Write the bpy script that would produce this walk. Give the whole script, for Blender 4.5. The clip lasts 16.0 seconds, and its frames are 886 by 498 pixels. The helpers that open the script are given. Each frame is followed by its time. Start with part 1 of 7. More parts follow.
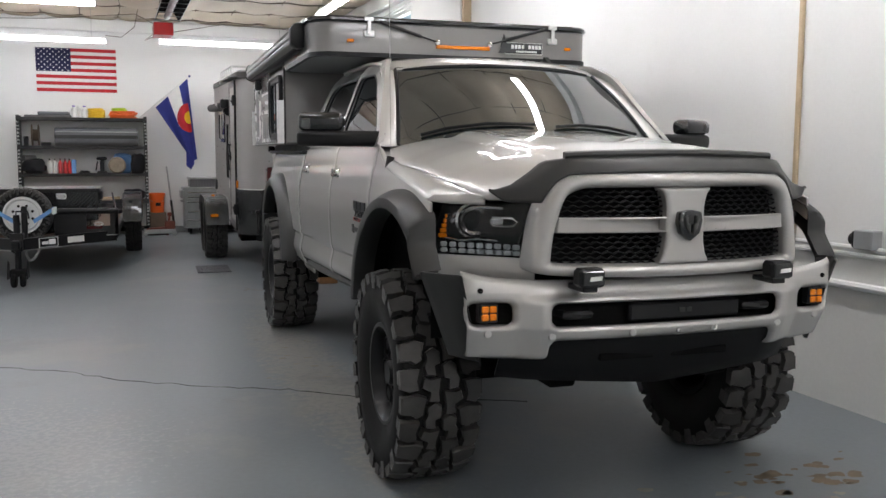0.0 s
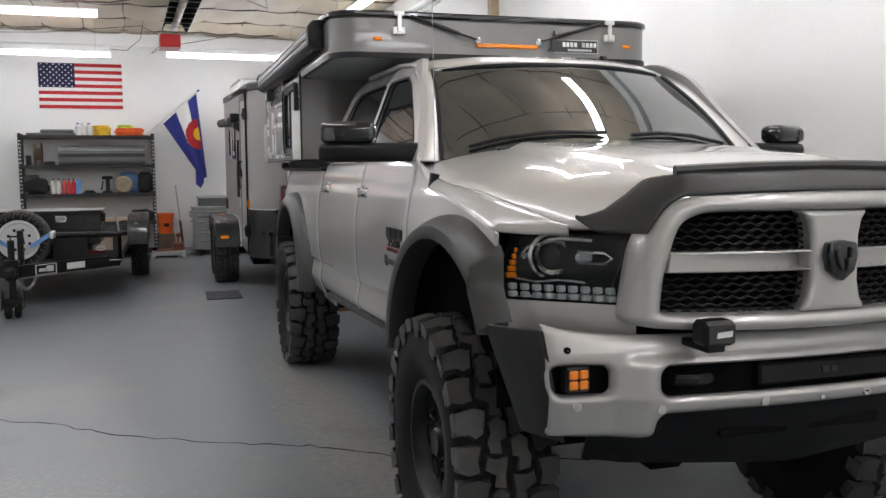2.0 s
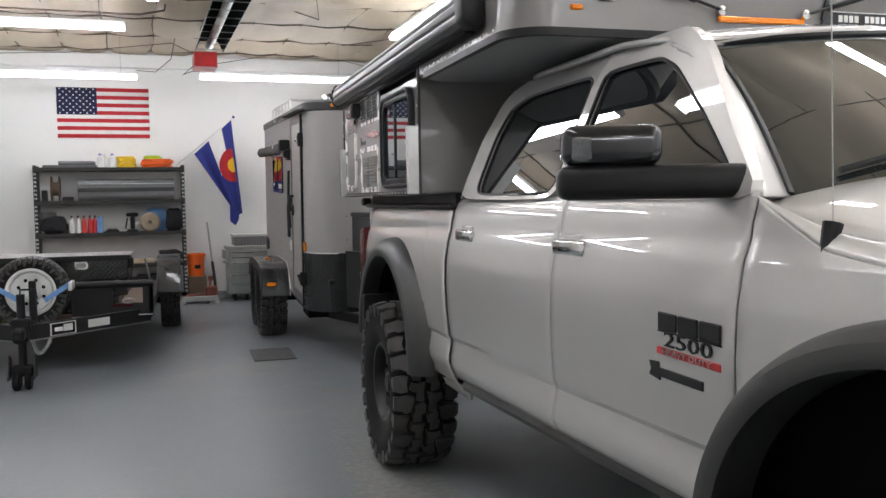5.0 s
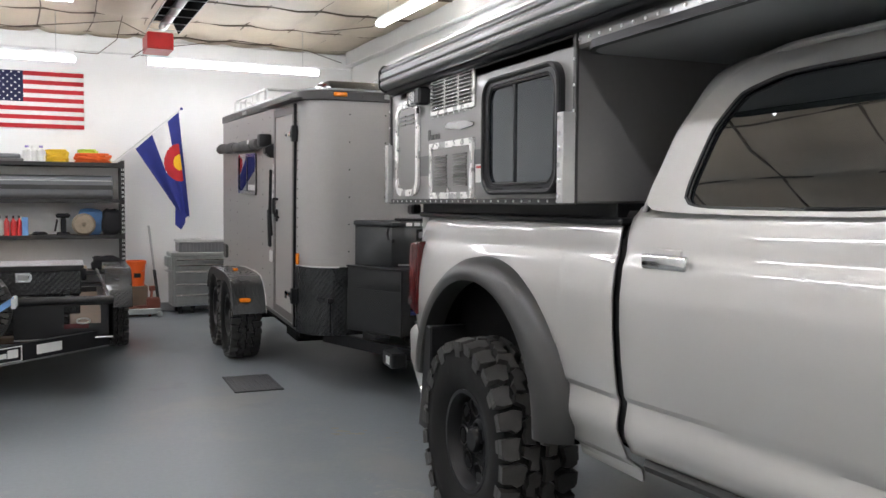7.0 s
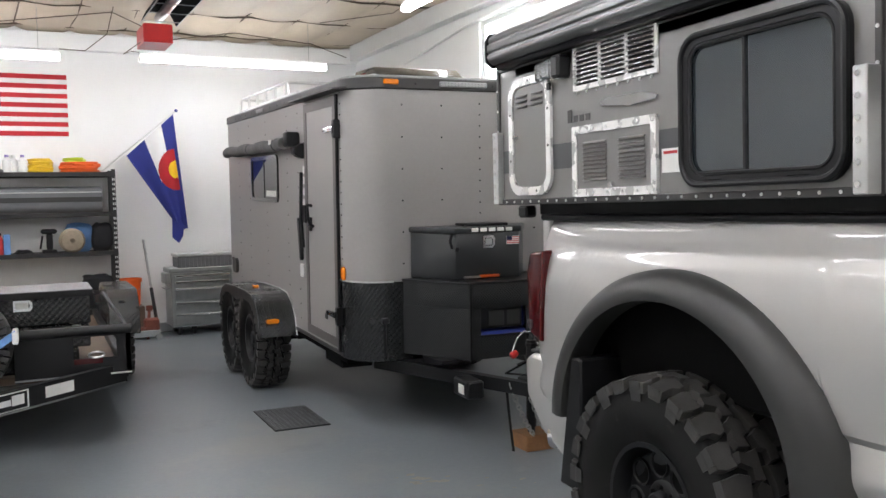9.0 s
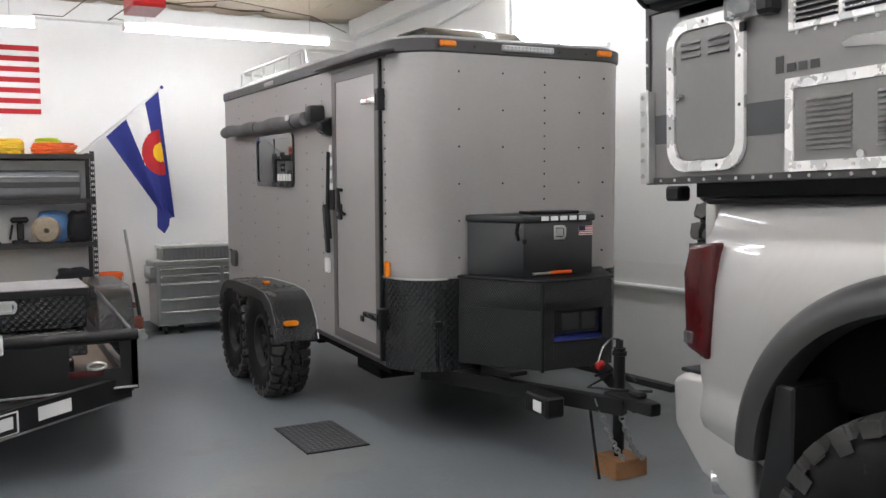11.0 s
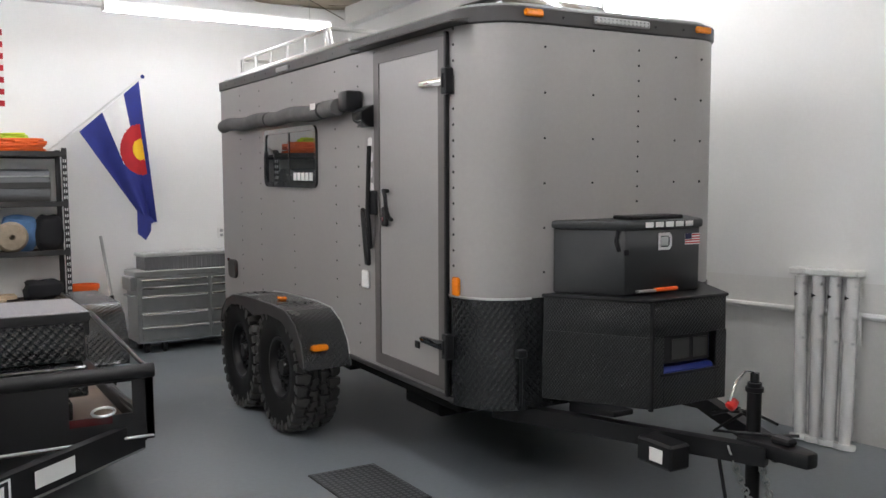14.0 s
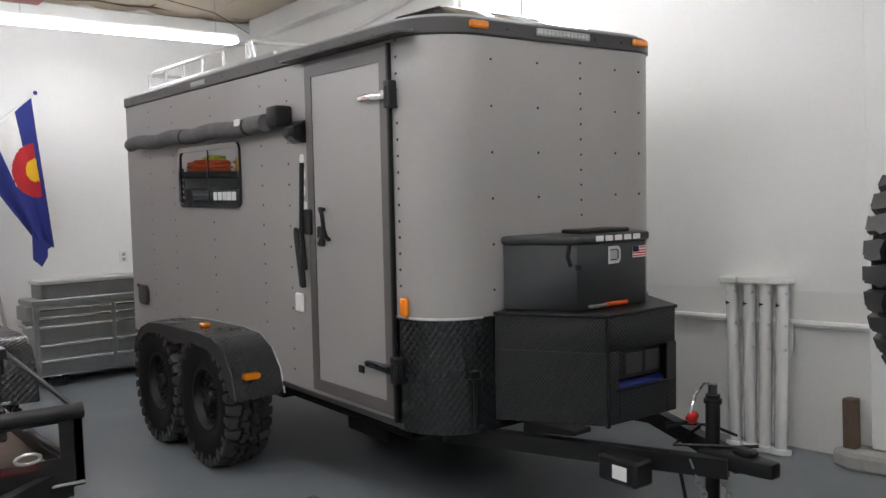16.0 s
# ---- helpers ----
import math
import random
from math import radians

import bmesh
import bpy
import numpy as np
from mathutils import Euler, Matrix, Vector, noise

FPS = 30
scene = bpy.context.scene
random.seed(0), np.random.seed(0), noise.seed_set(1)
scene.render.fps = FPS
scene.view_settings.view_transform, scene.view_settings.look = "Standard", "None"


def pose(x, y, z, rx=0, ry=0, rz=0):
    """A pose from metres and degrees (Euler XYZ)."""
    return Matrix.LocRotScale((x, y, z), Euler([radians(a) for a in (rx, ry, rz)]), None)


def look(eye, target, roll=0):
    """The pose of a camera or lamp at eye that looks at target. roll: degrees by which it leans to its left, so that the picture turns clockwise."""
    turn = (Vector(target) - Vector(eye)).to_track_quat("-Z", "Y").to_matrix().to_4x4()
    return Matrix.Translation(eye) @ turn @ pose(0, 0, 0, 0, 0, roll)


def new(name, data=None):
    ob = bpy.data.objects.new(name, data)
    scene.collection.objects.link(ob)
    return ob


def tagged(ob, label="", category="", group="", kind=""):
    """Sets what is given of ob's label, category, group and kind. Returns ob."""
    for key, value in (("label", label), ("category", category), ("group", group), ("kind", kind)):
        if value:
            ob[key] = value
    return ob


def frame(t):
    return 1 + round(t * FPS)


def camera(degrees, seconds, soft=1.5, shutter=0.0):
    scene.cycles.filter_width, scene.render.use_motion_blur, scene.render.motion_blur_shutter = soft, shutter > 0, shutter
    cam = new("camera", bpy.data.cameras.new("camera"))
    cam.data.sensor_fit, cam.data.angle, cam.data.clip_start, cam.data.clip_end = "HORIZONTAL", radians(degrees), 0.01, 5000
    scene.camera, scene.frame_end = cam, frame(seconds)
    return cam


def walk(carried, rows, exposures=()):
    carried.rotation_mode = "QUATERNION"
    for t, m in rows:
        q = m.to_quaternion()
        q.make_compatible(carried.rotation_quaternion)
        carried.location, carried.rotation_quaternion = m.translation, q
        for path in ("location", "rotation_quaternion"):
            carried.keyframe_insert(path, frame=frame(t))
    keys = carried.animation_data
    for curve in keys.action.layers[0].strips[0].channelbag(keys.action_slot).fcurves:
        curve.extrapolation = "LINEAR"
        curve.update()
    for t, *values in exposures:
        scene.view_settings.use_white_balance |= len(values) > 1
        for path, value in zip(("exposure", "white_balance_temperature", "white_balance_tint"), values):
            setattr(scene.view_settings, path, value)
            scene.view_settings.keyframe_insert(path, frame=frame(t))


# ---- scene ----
cam = camera(52.9, 16.0)
PATH = [
    (0, (-1.918, -3.928, 1.5), (-1.306, -2.036, 1.285), 0.2),
    (0.5, (-1.982, -3.843, 1.504), (-1.373, -1.95, 1.295), 0.2),
    (1, (-1.941, -3.671, 1.512), (-1.326, -1.779, 1.3), -0.5),
    (1.5, (-1.827, -3.385, 1.512), (-1.221, -1.49, 1.31), -0.5),
    (2, (-1.836, -3.109, 1.506), (-1.249, -1.206, 1.323), -0.5),
    (2.5, (-1.83, -2.787, 1.513), (-1.256, -0.878, 1.347), -0.4),
    (3, (-1.779, -2.455, 1.509), (-1.246, -0.533, 1.369), -0.4),
    (3.5, (-1.848, -2.145, 1.504), (-1.334, -0.216, 1.376), -0.2),
    (4, (-1.963, -1.823, 1.539), (-1.371, 0.083, 1.406), -0.8),
    (4.5, (-2.002, -1.552, 1.518), (-1.408, 0.354, 1.396), -0.8),
    (5, (-2.057, -1.249, 1.538), (-1.499, 0.669, 1.426), -0.9),
    (5.2, (-2.127, -1.12, 1.527), (-1.566, 0.797, 1.422), -0.8),
    (7.3, (-2.654, 0.28, 1.564), (-1.822, 2.096, 1.455), 0.3),
    (7.5, (-2.679, 0.393, 1.564), (-1.808, 2.19, 1.45), 0.3),
    (8, (-2.67, 0.678, 1.544), (-1.832, 2.49, 1.434), 0.3),
    (8.5, (-2.743, 0.981, 1.547), (-1.928, 2.805, 1.45), -0.0),
    (9, (-2.886, 1.262, 1.56), (-2.065, 3.083, 1.465), -1.4),
    (9.2, (-2.917, 1.367, 1.556), (-2.099, 3.189, 1.459), -1.5),
    (11.3, (-3.081, 2.464, 1.529), (-2.175, 4.243, 1.413), -1.1),
    (11.5, (-3.086, 2.534, 1.531), (-2.208, 4.328, 1.416), -1.1),
    (12, (-3.106, 2.728, 1.531), (-2.251, 4.531, 1.402), -0.9),
    (12.5, (-3.192, 2.935, 1.541), (-2.288, 4.713, 1.398), -0.7),
    (13, (-3.21, 3.11, 1.529), (-2.295, 4.882, 1.388), -0.7),
    (13.5, (-3.186, 3.299, 1.531), (-2.277, 5.075, 1.394), -0.8),
    (14, (-3.205, 3.468, 1.544), (-2.212, 5.201, 1.431), -1.2),
    (14.5, (-3.247, 3.612, 1.561), (-2.174, 5.297, 1.451), -2.8),
    (15, (-3.241, 3.673, 1.553), (-2.154, 5.349, 1.454), -2.5),
    (15.5, (-3.28, 3.705, 1.558), (-2.166, 5.364, 1.468), -2.4),
    (16, (-3.343, 3.75, 1.561), (-2.147, 5.35, 1.475), -2.4),
]
walk(cam, [(t, look(eye, target, roll)) for t, eye, target, roll in PATH], [(0.0, 0.1), (4.0, 0.14), (7.5, 0.6), (13.0, 0.62), (14.0, 0.54), (15.0, 0.56), (16.0, 0.4)])

# ---- light ----
world = bpy.data.worlds.new("sky")
scene.world = world
world.use_nodes = True
wn = world.node_tree
sky = wn.nodes.new("ShaderNodeTexSky")
sky.sky_type = "NISHITA"
sky.sun_disc = False
sky.sun_elevation, sky.sun_rotation = radians(35), radians(120)
wn.links.new(sky.outputs[0], wn.nodes["Background"].inputs[0])
wn.nodes["Background"].inputs[1].default_value = 0.12
scene.view_settings.exposure = 0.0
TUBE_GLOW = 30.0


# ---- helpers for shapes ----
class Shape:
    """Collects vertices and faces of one part."""

    def __init__(self):
        self.v, self.f = [], []

    def add(self, verts, faces, m=None):
        n = len(self.v)
        self.v += [tuple(m @ Vector(p)) if m else tuple(p) for p in verts]
        self.f += [tuple(i + n for i in f) for f in faces]
        return self

    def add_bm(self, bm, m=None):
        bm.verts.index_update()
        self.add([v.co.copy() for v in bm.verts], [[v.index for v in f.verts] for f in bm.faces], m)
        bm.free()
        return self

    def box(self, x0, x1, y0, y1, z0, z1, bev=0.004, m=None, seg=1):
        bm = bmesh.new()
        bmesh.ops.create_cube(bm, size=1)
        for v in bm.verts:
            v.co = Vector(((x0 + x1) / 2 + v.co.x * (x1 - x0), (y0 + y1) / 2 + v.co.y * (y1 - y0), (z0 + z1) / 2 + v.co.z * (z1 - z0)))
        if bev:
            b = min(bev, 0.45 * min(abs(x1 - x0), abs(y1 - y0), abs(z1 - z0)))
            bmesh.ops.bevel(bm, geom=bm.edges[:], offset=b, segments=seg, affect="EDGES", profile=0.5)
        return self.add_bm(bm, m)

    def prism(self, poly, axis, a, b, bev=0.0, m=None, seg=1):
        """A polygon of two coordinates drawn out along the third axis from a to b."""
        def at(p, w):
            return {"x": (w, p[0], p[1]), "y": (p[0], w, p[1]), "z": (p[0], p[1], w)}[axis]
        bm = bmesh.new()
        lo = [bm.verts.new(at(p, a)) for p in poly]
        hi = [bm.verts.new(at(p, b)) for p in poly]
        n = len(poly)
        bm.faces.new(lo[::-1])
        bm.faces.new(hi)
        for i in range(n):
            bm.faces.new((lo[i], lo[(i + 1) % n], hi[(i + 1) % n], hi[i]))
        bmesh.ops.recalc_face_normals(bm, faces=bm.faces[:])
        if bev:
            bmesh.ops.bevel(bm, geom=bm.edges[:], offset=bev, segments=seg, affect="EDGES", profile=0.5)
        return self.add_bm(bm, m)

    def rod(self, p0, p1, r, r1=None, n=12, caps=True, m=None):
        return self.tube([p0, p1], r, n, r1, caps, m)

    def tube(self, pts, r, n=10, r1=None, caps=True, m=None):
        pts = [Vector(p) for p in pts]
        verts, faces = [], []
        up = None
        for i, p in enumerate(pts):
            d = (pts[min(i + 1, len(pts) - 1)] - pts[max(i - 1, 0)]).normalized()
            if up is None:
                up = d.orthogonal().normalized()
            up = (up - d * up.dot(d)).normalized()
            side = d.cross(up)
            rr = r if r1 is None else r + (r1 - r) * i / (len(pts) - 1)
            for k in range(n):
                a = 2 * math.pi * k / n
                verts.append(p + up * rr * math.cos(a) + side * rr * math.sin(a))
        for i in range(len(pts) - 1):
            for k in range(n):
                faces.append((i * n + k, i * n + (k + 1) % n, (i + 1) * n + (k + 1) % n, (i + 1) * n + k))
        if caps:
            faces.append(tuple(range(n))[::-1])
            faces.append(tuple((len(pts) - 1) * n + k for k in range(n)))
        return self.add(verts, faces, m)

    def lathe(self, profile, n=32, m=None, closed=False):
        """Profile of (radius, along x) turned round the x axis."""
        verts, faces = [], []
        k = len(profile)
        for i in range(n):
            a = 2 * math.pi * i / n
            verts += [(x, r * math.cos(a), r * math.sin(a)) for r, x in profile]
        for i in range(n):
            j = (i + 1) % n
            for q in range(k if closed else k - 1):
                q2 = (q + 1) % k
                faces.append((i * k + q, i * k + q2, j * k + q2, j * k + q))
        return self.add(verts, faces, m)

    def sheet(self, fn, nu, nv, m=None, skip=None, flip=False):
        """A grid of fn(u, v), u and v from 0 to 1."""
        verts = [fn(i / nu, j / nv) for i in range(nu + 1) for j in range(nv + 1)]
        faces = []
        for i in range(nu):
            for j in range(nv):
                if skip and skip(i, j):
                    continue
                q = (i * (nv + 1) + j, (i + 1) * (nv + 1) + j, (i + 1) * (nv + 1) + j + 1, i * (nv + 1) + j + 1)
                faces.append(q[::-1] if flip else q)
        return self.add(verts, faces, m)

    def ring(self, outer, inner, place, back):
        """A flat frame between two outlines of equal count; place maps (u, w, depth) to space."""
        n = len(outer)
        verts = [place(*p, 0) for p in outer] + [place(*p, 0) for p in inner] + [place(*p, back) for p in inner] + [place(*p, back) for p in outer]
        faces = []
        for i in range(n):
            j = (i + 1) % n
            for a, b in ((0, 1), (1, 2), (2, 3), (3, 0)):
                faces.append((a * n + i, a * n + j, b * n + j, b * n + i))
        return self.add(verts, faces)


def rounded(u0, u1, w0, w1, r, n=5):
    """The outline of a rounded rectangle."""
    out = []
    for cu, cw, a0 in ((u1 - r, w1 - r, 0), (u0 + r, w1 - r, 90), (u0 + r, w0 + r, 180), (u1 - r, w0 + r, 270)):
        for i in range(n + 1):
            a = radians(a0 + 90 * i / n)
            out.append((cu + r * math.cos(a), cw + r * math.sin(a)))
    return out


def lerp(table, t):
    if t <= table[0][0]:
        return table[0][1]
    for (a, p), (b, q) in zip(table, table[1:]):
        if t <= b:
            return p + (q - p) * (t - a) / (b - a)
    return table[-1][1]


def part(name, shape, material, parent, label="", solid=0.0, smooth=35, m=None):
    """Links a shape as one mesh object under a thing or part."""
    me = bpy.data.meshes.new(name)
    me.from_pydata(shape.v, [], shape.f)
    bm = bmesh.new()
    bm.from_mesh(me)
    bmesh.ops.remove_doubles(bm, verts=bm.verts[:], dist=1e-5)
    loose = [v for v in bm.verts if not v.link_faces]
    if loose:
        bmesh.ops.delete(bm, geom=loose, context="VERTS")
    if not solid:
        bmesh.ops.recalc_face_normals(bm, faces=bm.faces[:])
    bm.to_mesh(me)
    bm.free()
    me.materials.append(material)
    for p in me.polygons:
        p.use_smooth = True
    me.set_sharp_from_angle(angle=radians(smooth))
    ob = new(name, me)
    if parent:
        ob.parent = parent
    if m:
        ob.matrix_basis = m
    if solid:
        mod = ob.modifiers.new("thickness", "SOLIDIFY")
        mod.thickness, mod.offset = abs(solid), (-1 if solid > 0 else 1)
        even = ob.modifiers.new("even_shading", "WEIGHTED_NORMAL")
        even.keep_sharp, even.weight = True, 90
    if label:
        ob["label"] = label
    return ob


def again(ob, name, m, parent):
    """Another object on the same mesh."""
    o = new(name, ob.data)
    o.parent = parent
    o.matrix_basis = m
    return o


def thing(name, m, label, category, group="", kind=""):
    ob = new(name)
    ob.empty_display_size = 0.2
    ob.matrix_basis = m
    return tagged(ob, label, category, group, kind)


def single(name, shape, material, label, category, group="", kind="", m=None, solid=0.0, smooth=35):
    ob = part(name, shape, material, None, "", solid, smooth, m)
    return tagged(ob, label, category, group, kind)


def letters(text, size, material, parent, m, name="lettering", depth=0.002):
    """A line of text as a mesh in the built-in font, lying in the x-y plane of m."""
    cu = bpy.data.curves.new(name, "FONT")
    cu.body, cu.size, cu.extrude, cu.align_x, cu.align_y = text, size, depth, "CENTER", "CENTER"
    cu.resolution_u = 2
    tmp = bpy.data.objects.new(name, cu)
    me = bpy.data.meshes.new_from_object(tmp)
    bpy.data.objects.remove(tmp)
    me.materials.clear()
    me.materials.append(material)
    ob = new(name, me)
    ob.parent = parent
    ob.matrix_basis = m
    return ob


# ---- materials ----
def mat(name, color, rough=0.5, metal=0.0, var=0.12, scale=6.0, bump=0.1, fine=120.0, coat=0.0, stain=None, stain_scale=1.2, stain_at=0.6, rvar=0.08, spec=0.5):
    ma = bpy.data.materials.new(name)
    ma.use_nodes = True
    nt = ma.node_tree
    b = nt.nodes["Principled BSDF"]
    N, K = nt.nodes.new, nt.links.new
    tc = N("ShaderNodeTexCoord")
    n1, n2 = N("ShaderNodeTexNoise"), N("ShaderNodeTexNoise")
    n1.inputs["Scale"].default_value, n1.inputs["Detail"].default_value = scale, 6
    n2.inputs["Scale"].default_value, n2.inputs["Detail"].default_value = fine, 3
    for n in (n1, n2):
        K(tc.outputs["Object"], n.inputs["Vector"])
    add = N("ShaderNodeMath")
    add.operation = "MULTIPLY_ADD"
    K(n2.outputs[0], add.inputs[0])
    add.inputs[1].default_value = 0.35
    K(n1.outputs[0], add.inputs[2])
    ramp = N("ShaderNodeValToRGB")
    lo = [c * (1 - var) for c in color]
    hi = [min(1, c * (1 + var)) for c in color]
    ramp.color_ramp.elements[0].position, ramp.color_ramp.elements[0].color = 0.38, (*lo, 1)
    ramp.color_ramp.elements[1].position, ramp.color_ramp.elements[1].color = 0.95, (*hi, 1)
    K(add.outputs[0], ramp.inputs[0])
    last = ramp.outputs[0]
    if stain:
        n3, r3, mx = N("ShaderNodeTexNoise"), N("ShaderNodeValToRGB"), N("ShaderNodeMix")
        n3.inputs["Scale"].default_value, n3.inputs["Detail"].default_value, n3.inputs["Roughness"].default_value = stain_scale, 8, 0.65
        K(tc.outputs["Object"], n3.inputs["Vector"])
        K(n3.outputs[0], r3.inputs[0])
        r3.color_ramp.elements[0].position, r3.color_ramp.elements[1].position = stain_at, stain_at + 0.08
        mx.data_type = "RGBA"
        K(r3.outputs[0], mx.inputs["Factor"])
        K(last, mx.inputs["A"])
        mx.inputs["B"].default_value = (*stain, 1)
        last = mx.outputs["Result"]
    K(last, b.inputs["Base Color"])
    rr = N("ShaderNodeMapRange")
    rr.inputs["To Min"].default_value, rr.inputs["To Max"].default_value = max(0.02, rough - rvar), min(1, rough + rvar)
    K(n1.outputs[0], rr.inputs["Value"])
    K(rr.outputs[0], b.inputs["Roughness"])
    b.inputs["Metallic"].default_value = metal
    b.inputs["Specular IOR Level"].default_value = spec
    b.inputs["Coat Weight"].default_value = coat
    b.inputs["Coat Roughness"].default_value = 0.025
    if bump:
        bp = N("ShaderNodeBump")
        bp.inputs["Strength"].default_value, bp.inputs["Distance"].default_value = bump, 0.004
        K(add.outputs[0], bp.inputs["Height"])
        K(bp.outputs[0], b.inputs["Normal"])
    return ma


def plate_relief(ma, size=0.03, strength=0.6, flat=False):
    """Adds the raised bars of chequer plate to a material's relief."""
    nt = ma.node_tree
    N, K = nt.nodes.new, nt.links.new
    tc, sep = N("ShaderNodeTexCoord"), N("ShaderNodeSeparateXYZ")
    K(tc.outputs["Object"], sep.inputs[0])

    def op(kind, a, c):
        n = N("ShaderNodeMath")
        n.operation = kind
        for s, x in zip(n.inputs, (a, c)):
            if isinstance(x, (int, float)):
                s.default_value = x
            else:
                K(x, s)
        return n.outputs[0]
    u = sep.outputs[0] if flat else op("SUBTRACT", sep.outputs[0], sep.outputs[1])
    w = sep.outputs[1] if flat else sep.outputs[2]
    k = math.pi / size
    a, c = op("SINE", op("MULTIPLY", op("ADD", u, w), k), 0), op("SINE", op("MULTIPLY", op("SUBTRACT", u, w), k), 0)
    h = op("MULTIPLY", op("POWER", op("ABSOLUTE", a, 0), 6), op("ABSOLUTE", c, 0))
    h2 = op("MULTIPLY", op("POWER", op("ABSOLUTE", c, 0), 6), op("SUBTRACT", 1.0, op("ABSOLUTE", a, 0)))
    bp = N("ShaderNodeBump")
    bp.inputs["Strength"].default_value, bp.inputs["Distance"].default_value = strength, 0.006
    K(op("ADD", h, h2), bp.inputs["Height"])
    K(bp.outputs[0], nt.nodes["Principled BSDF"].inputs["Normal"])
    return ma


def glass(name, color, rough=0.02, trans=0.0, alpha=1.0, ior=1.5):
    ma = bpy.data.materials.new(name)
    ma.use_nodes = True
    b = ma.node_tree.nodes["Principled BSDF"]
    b.inputs["Base Color"].default_value = (*color, 1)
    b.inputs["Roughness"].default_value = rough
    b.inputs["Transmission Weight"].default_value = trans
    b.inputs["Alpha"].default_value = alpha
    b.inputs["IOR"].default_value = ior
    b.inputs["Specular IOR Level"].default_value = 0.9
    return ma


def clear_cover(name):
    """A thin clear lens: see-through, with a mirror gloss that grows at grazing angles."""
    ma = bpy.data.materials.new(name)
    ma.use_nodes = True
    nt = ma.node_tree
    N, K = nt.nodes.new, nt.links.new
    mix, clear, shine, fr = N("ShaderNodeMixShader"), N("ShaderNodeBsdfTransparent"), N("ShaderNodeBsdfGlossy"), N("ShaderNodeFresnel")
    clear.inputs[0].default_value = (0.9, 0.91, 0.92, 1)
    shine.inputs["Roughness"].default_value = 0.02
    fr.inputs["IOR"].default_value = 1.45
    K(fr.outputs[0], mix.inputs[0])
    K(clear.outputs[0], mix.inputs[1])
    K(shine.outputs[0], mix.inputs[2])
    K(mix.outputs[0], nt.nodes["Material Output"].inputs[0])
    return ma


def glow(name, color, strength):
    ma = bpy.data.materials.new(name)
    ma.use_nodes = True
    b = ma.node_tree.nodes["Principled BSDF"]
    b.inputs["Base Color"].default_value = (0.9, 0.9, 0.9, 1)
    b.inputs["Emission Color"].default_value = (*color, 1)
    b.inputs["Emission Strength"].default_value = strength
    return ma


SILVER = mat("silver_paint", (0.485, 0.476, 0.458), 0.46, 0.52, 0.012, 0.7, 0.0, 1.6, coat=1.0, rvar=0.008)
FLARE = mat("flare_plastic", (0.029, 0.029, 0.0275), 0.46, 0, 0.12, 5, 0.12, 500)
BLACK = mat("black_plastic", (0.009, 0.009, 0.0098), 0.42, 0, 0.15, 5, 0.06, 300, spec=0.3)
GLOSSBLACK = mat("gloss_black", (0.012, 0.013, 0.015), 0.14, 0, 0.1, 3, 0.0, 300, coat=0.6)
# Near-black for underbody parts and for sheets that stand for shade.
DARK = mat("underbody_and_shade_black", (0.006, 0.006, 0.006), 0.95, 0, 0.3, 6, 0.1, 60, spec=0.08)
# Base kept near black so that the tread grooves look shaded.
RUBBER = mat("tyre_rubber", (0.0075, 0.0073, 0.007), 0.66, 0, 0.35, 12, 0.35, 160, stain=(0.024, 0.023, 0.021), stain_scale=9, stain_at=0.64, spec=0.22)
# Paler rubber for the lugs: their glossy sheen is put into the colour.
TREAD = mat("tread_sheen_rubber", (0.040, 0.0385, 0.036), 0.40, 0, 0.4, 14, 0.3, 160)
GLASS = glass("tinted_glass", (0.010, 0.012, 0.013), 0.012, ior=1.75)
SCREEN = glass("windshield_glass", (0.020, 0.025, 0.026), 0.010, ior=1.85)
# Blue-grey base stands in for the room reflected in the camper's pane.
CAMPGLASS = glass("camper_glass_reflect_tint", (0.030, 0.038, 0.045), 0.02, ior=1.75)
LEDCLEAR = mat("led_lens", (0.58, 0.60, 0.60), 0.12, 0.4, 0.15, 60, 0.1, 200, coat=0.6)
MESHBLACK = mat("grille_black", (0.004, 0.004, 0.0045), 0.45, 0, 0.1, 8, 0.0, 200, spec=0.2)
CLEAR = glass("lens_glass", (0.85, 0.88, 0.9), 0.03, 0.9)
COVER = clear_cover("lamp_cover_glass")
FRAMEALU = mat("polished_frame", (0.82, 0.81, 0.79), 0.28, 0.45, 0.08, 16, 0.08, 120, rvar=0.1)
CHROME = mat("chrome", (0.78, 0.78, 0.78), 0.12, 1.0, 0.05, 20, 0.02, 300, rvar=0.04)
ALU = mat("bare_aluminium", (0.66, 0.66, 0.65), 0.34, 0.9, 0.1, 14, 0.05, 300)
AWNING = mat("awning_metal", (0.20, 0.20, 0.20), 0.34, 0.8, 0.1, 9, 0.03, 200)
STEEL = mat("stainless_steel", (0.42, 0.43, 0.42), 0.33, 0.9, 0.12, 9, 0.04, 200)
AMBER = mat("amber_lens", (0.85, 0.24, 0.01), 0.2, 0, 0.1, 40, 0.1, 200, coat=0.5)
RED = mat("red_lens", (0.055, 0.0015, 0.0025), 0.2, 0, 0.15, 20, 0.05, 200, coat=0.25, spec=0.4)
CAMPER = mat("camper_skin", (0.205, 0.199, 0.193), 0.3, 0.25, 0.06, 3, 0.04, 60, coat=0.25, rvar=0.05)
CAMPERBAND = mat("camper_dark_band", (0.07, 0.073, 0.076), 0.3, 0.2, 0.06, 4, 0.03, 60, coat=0.25)
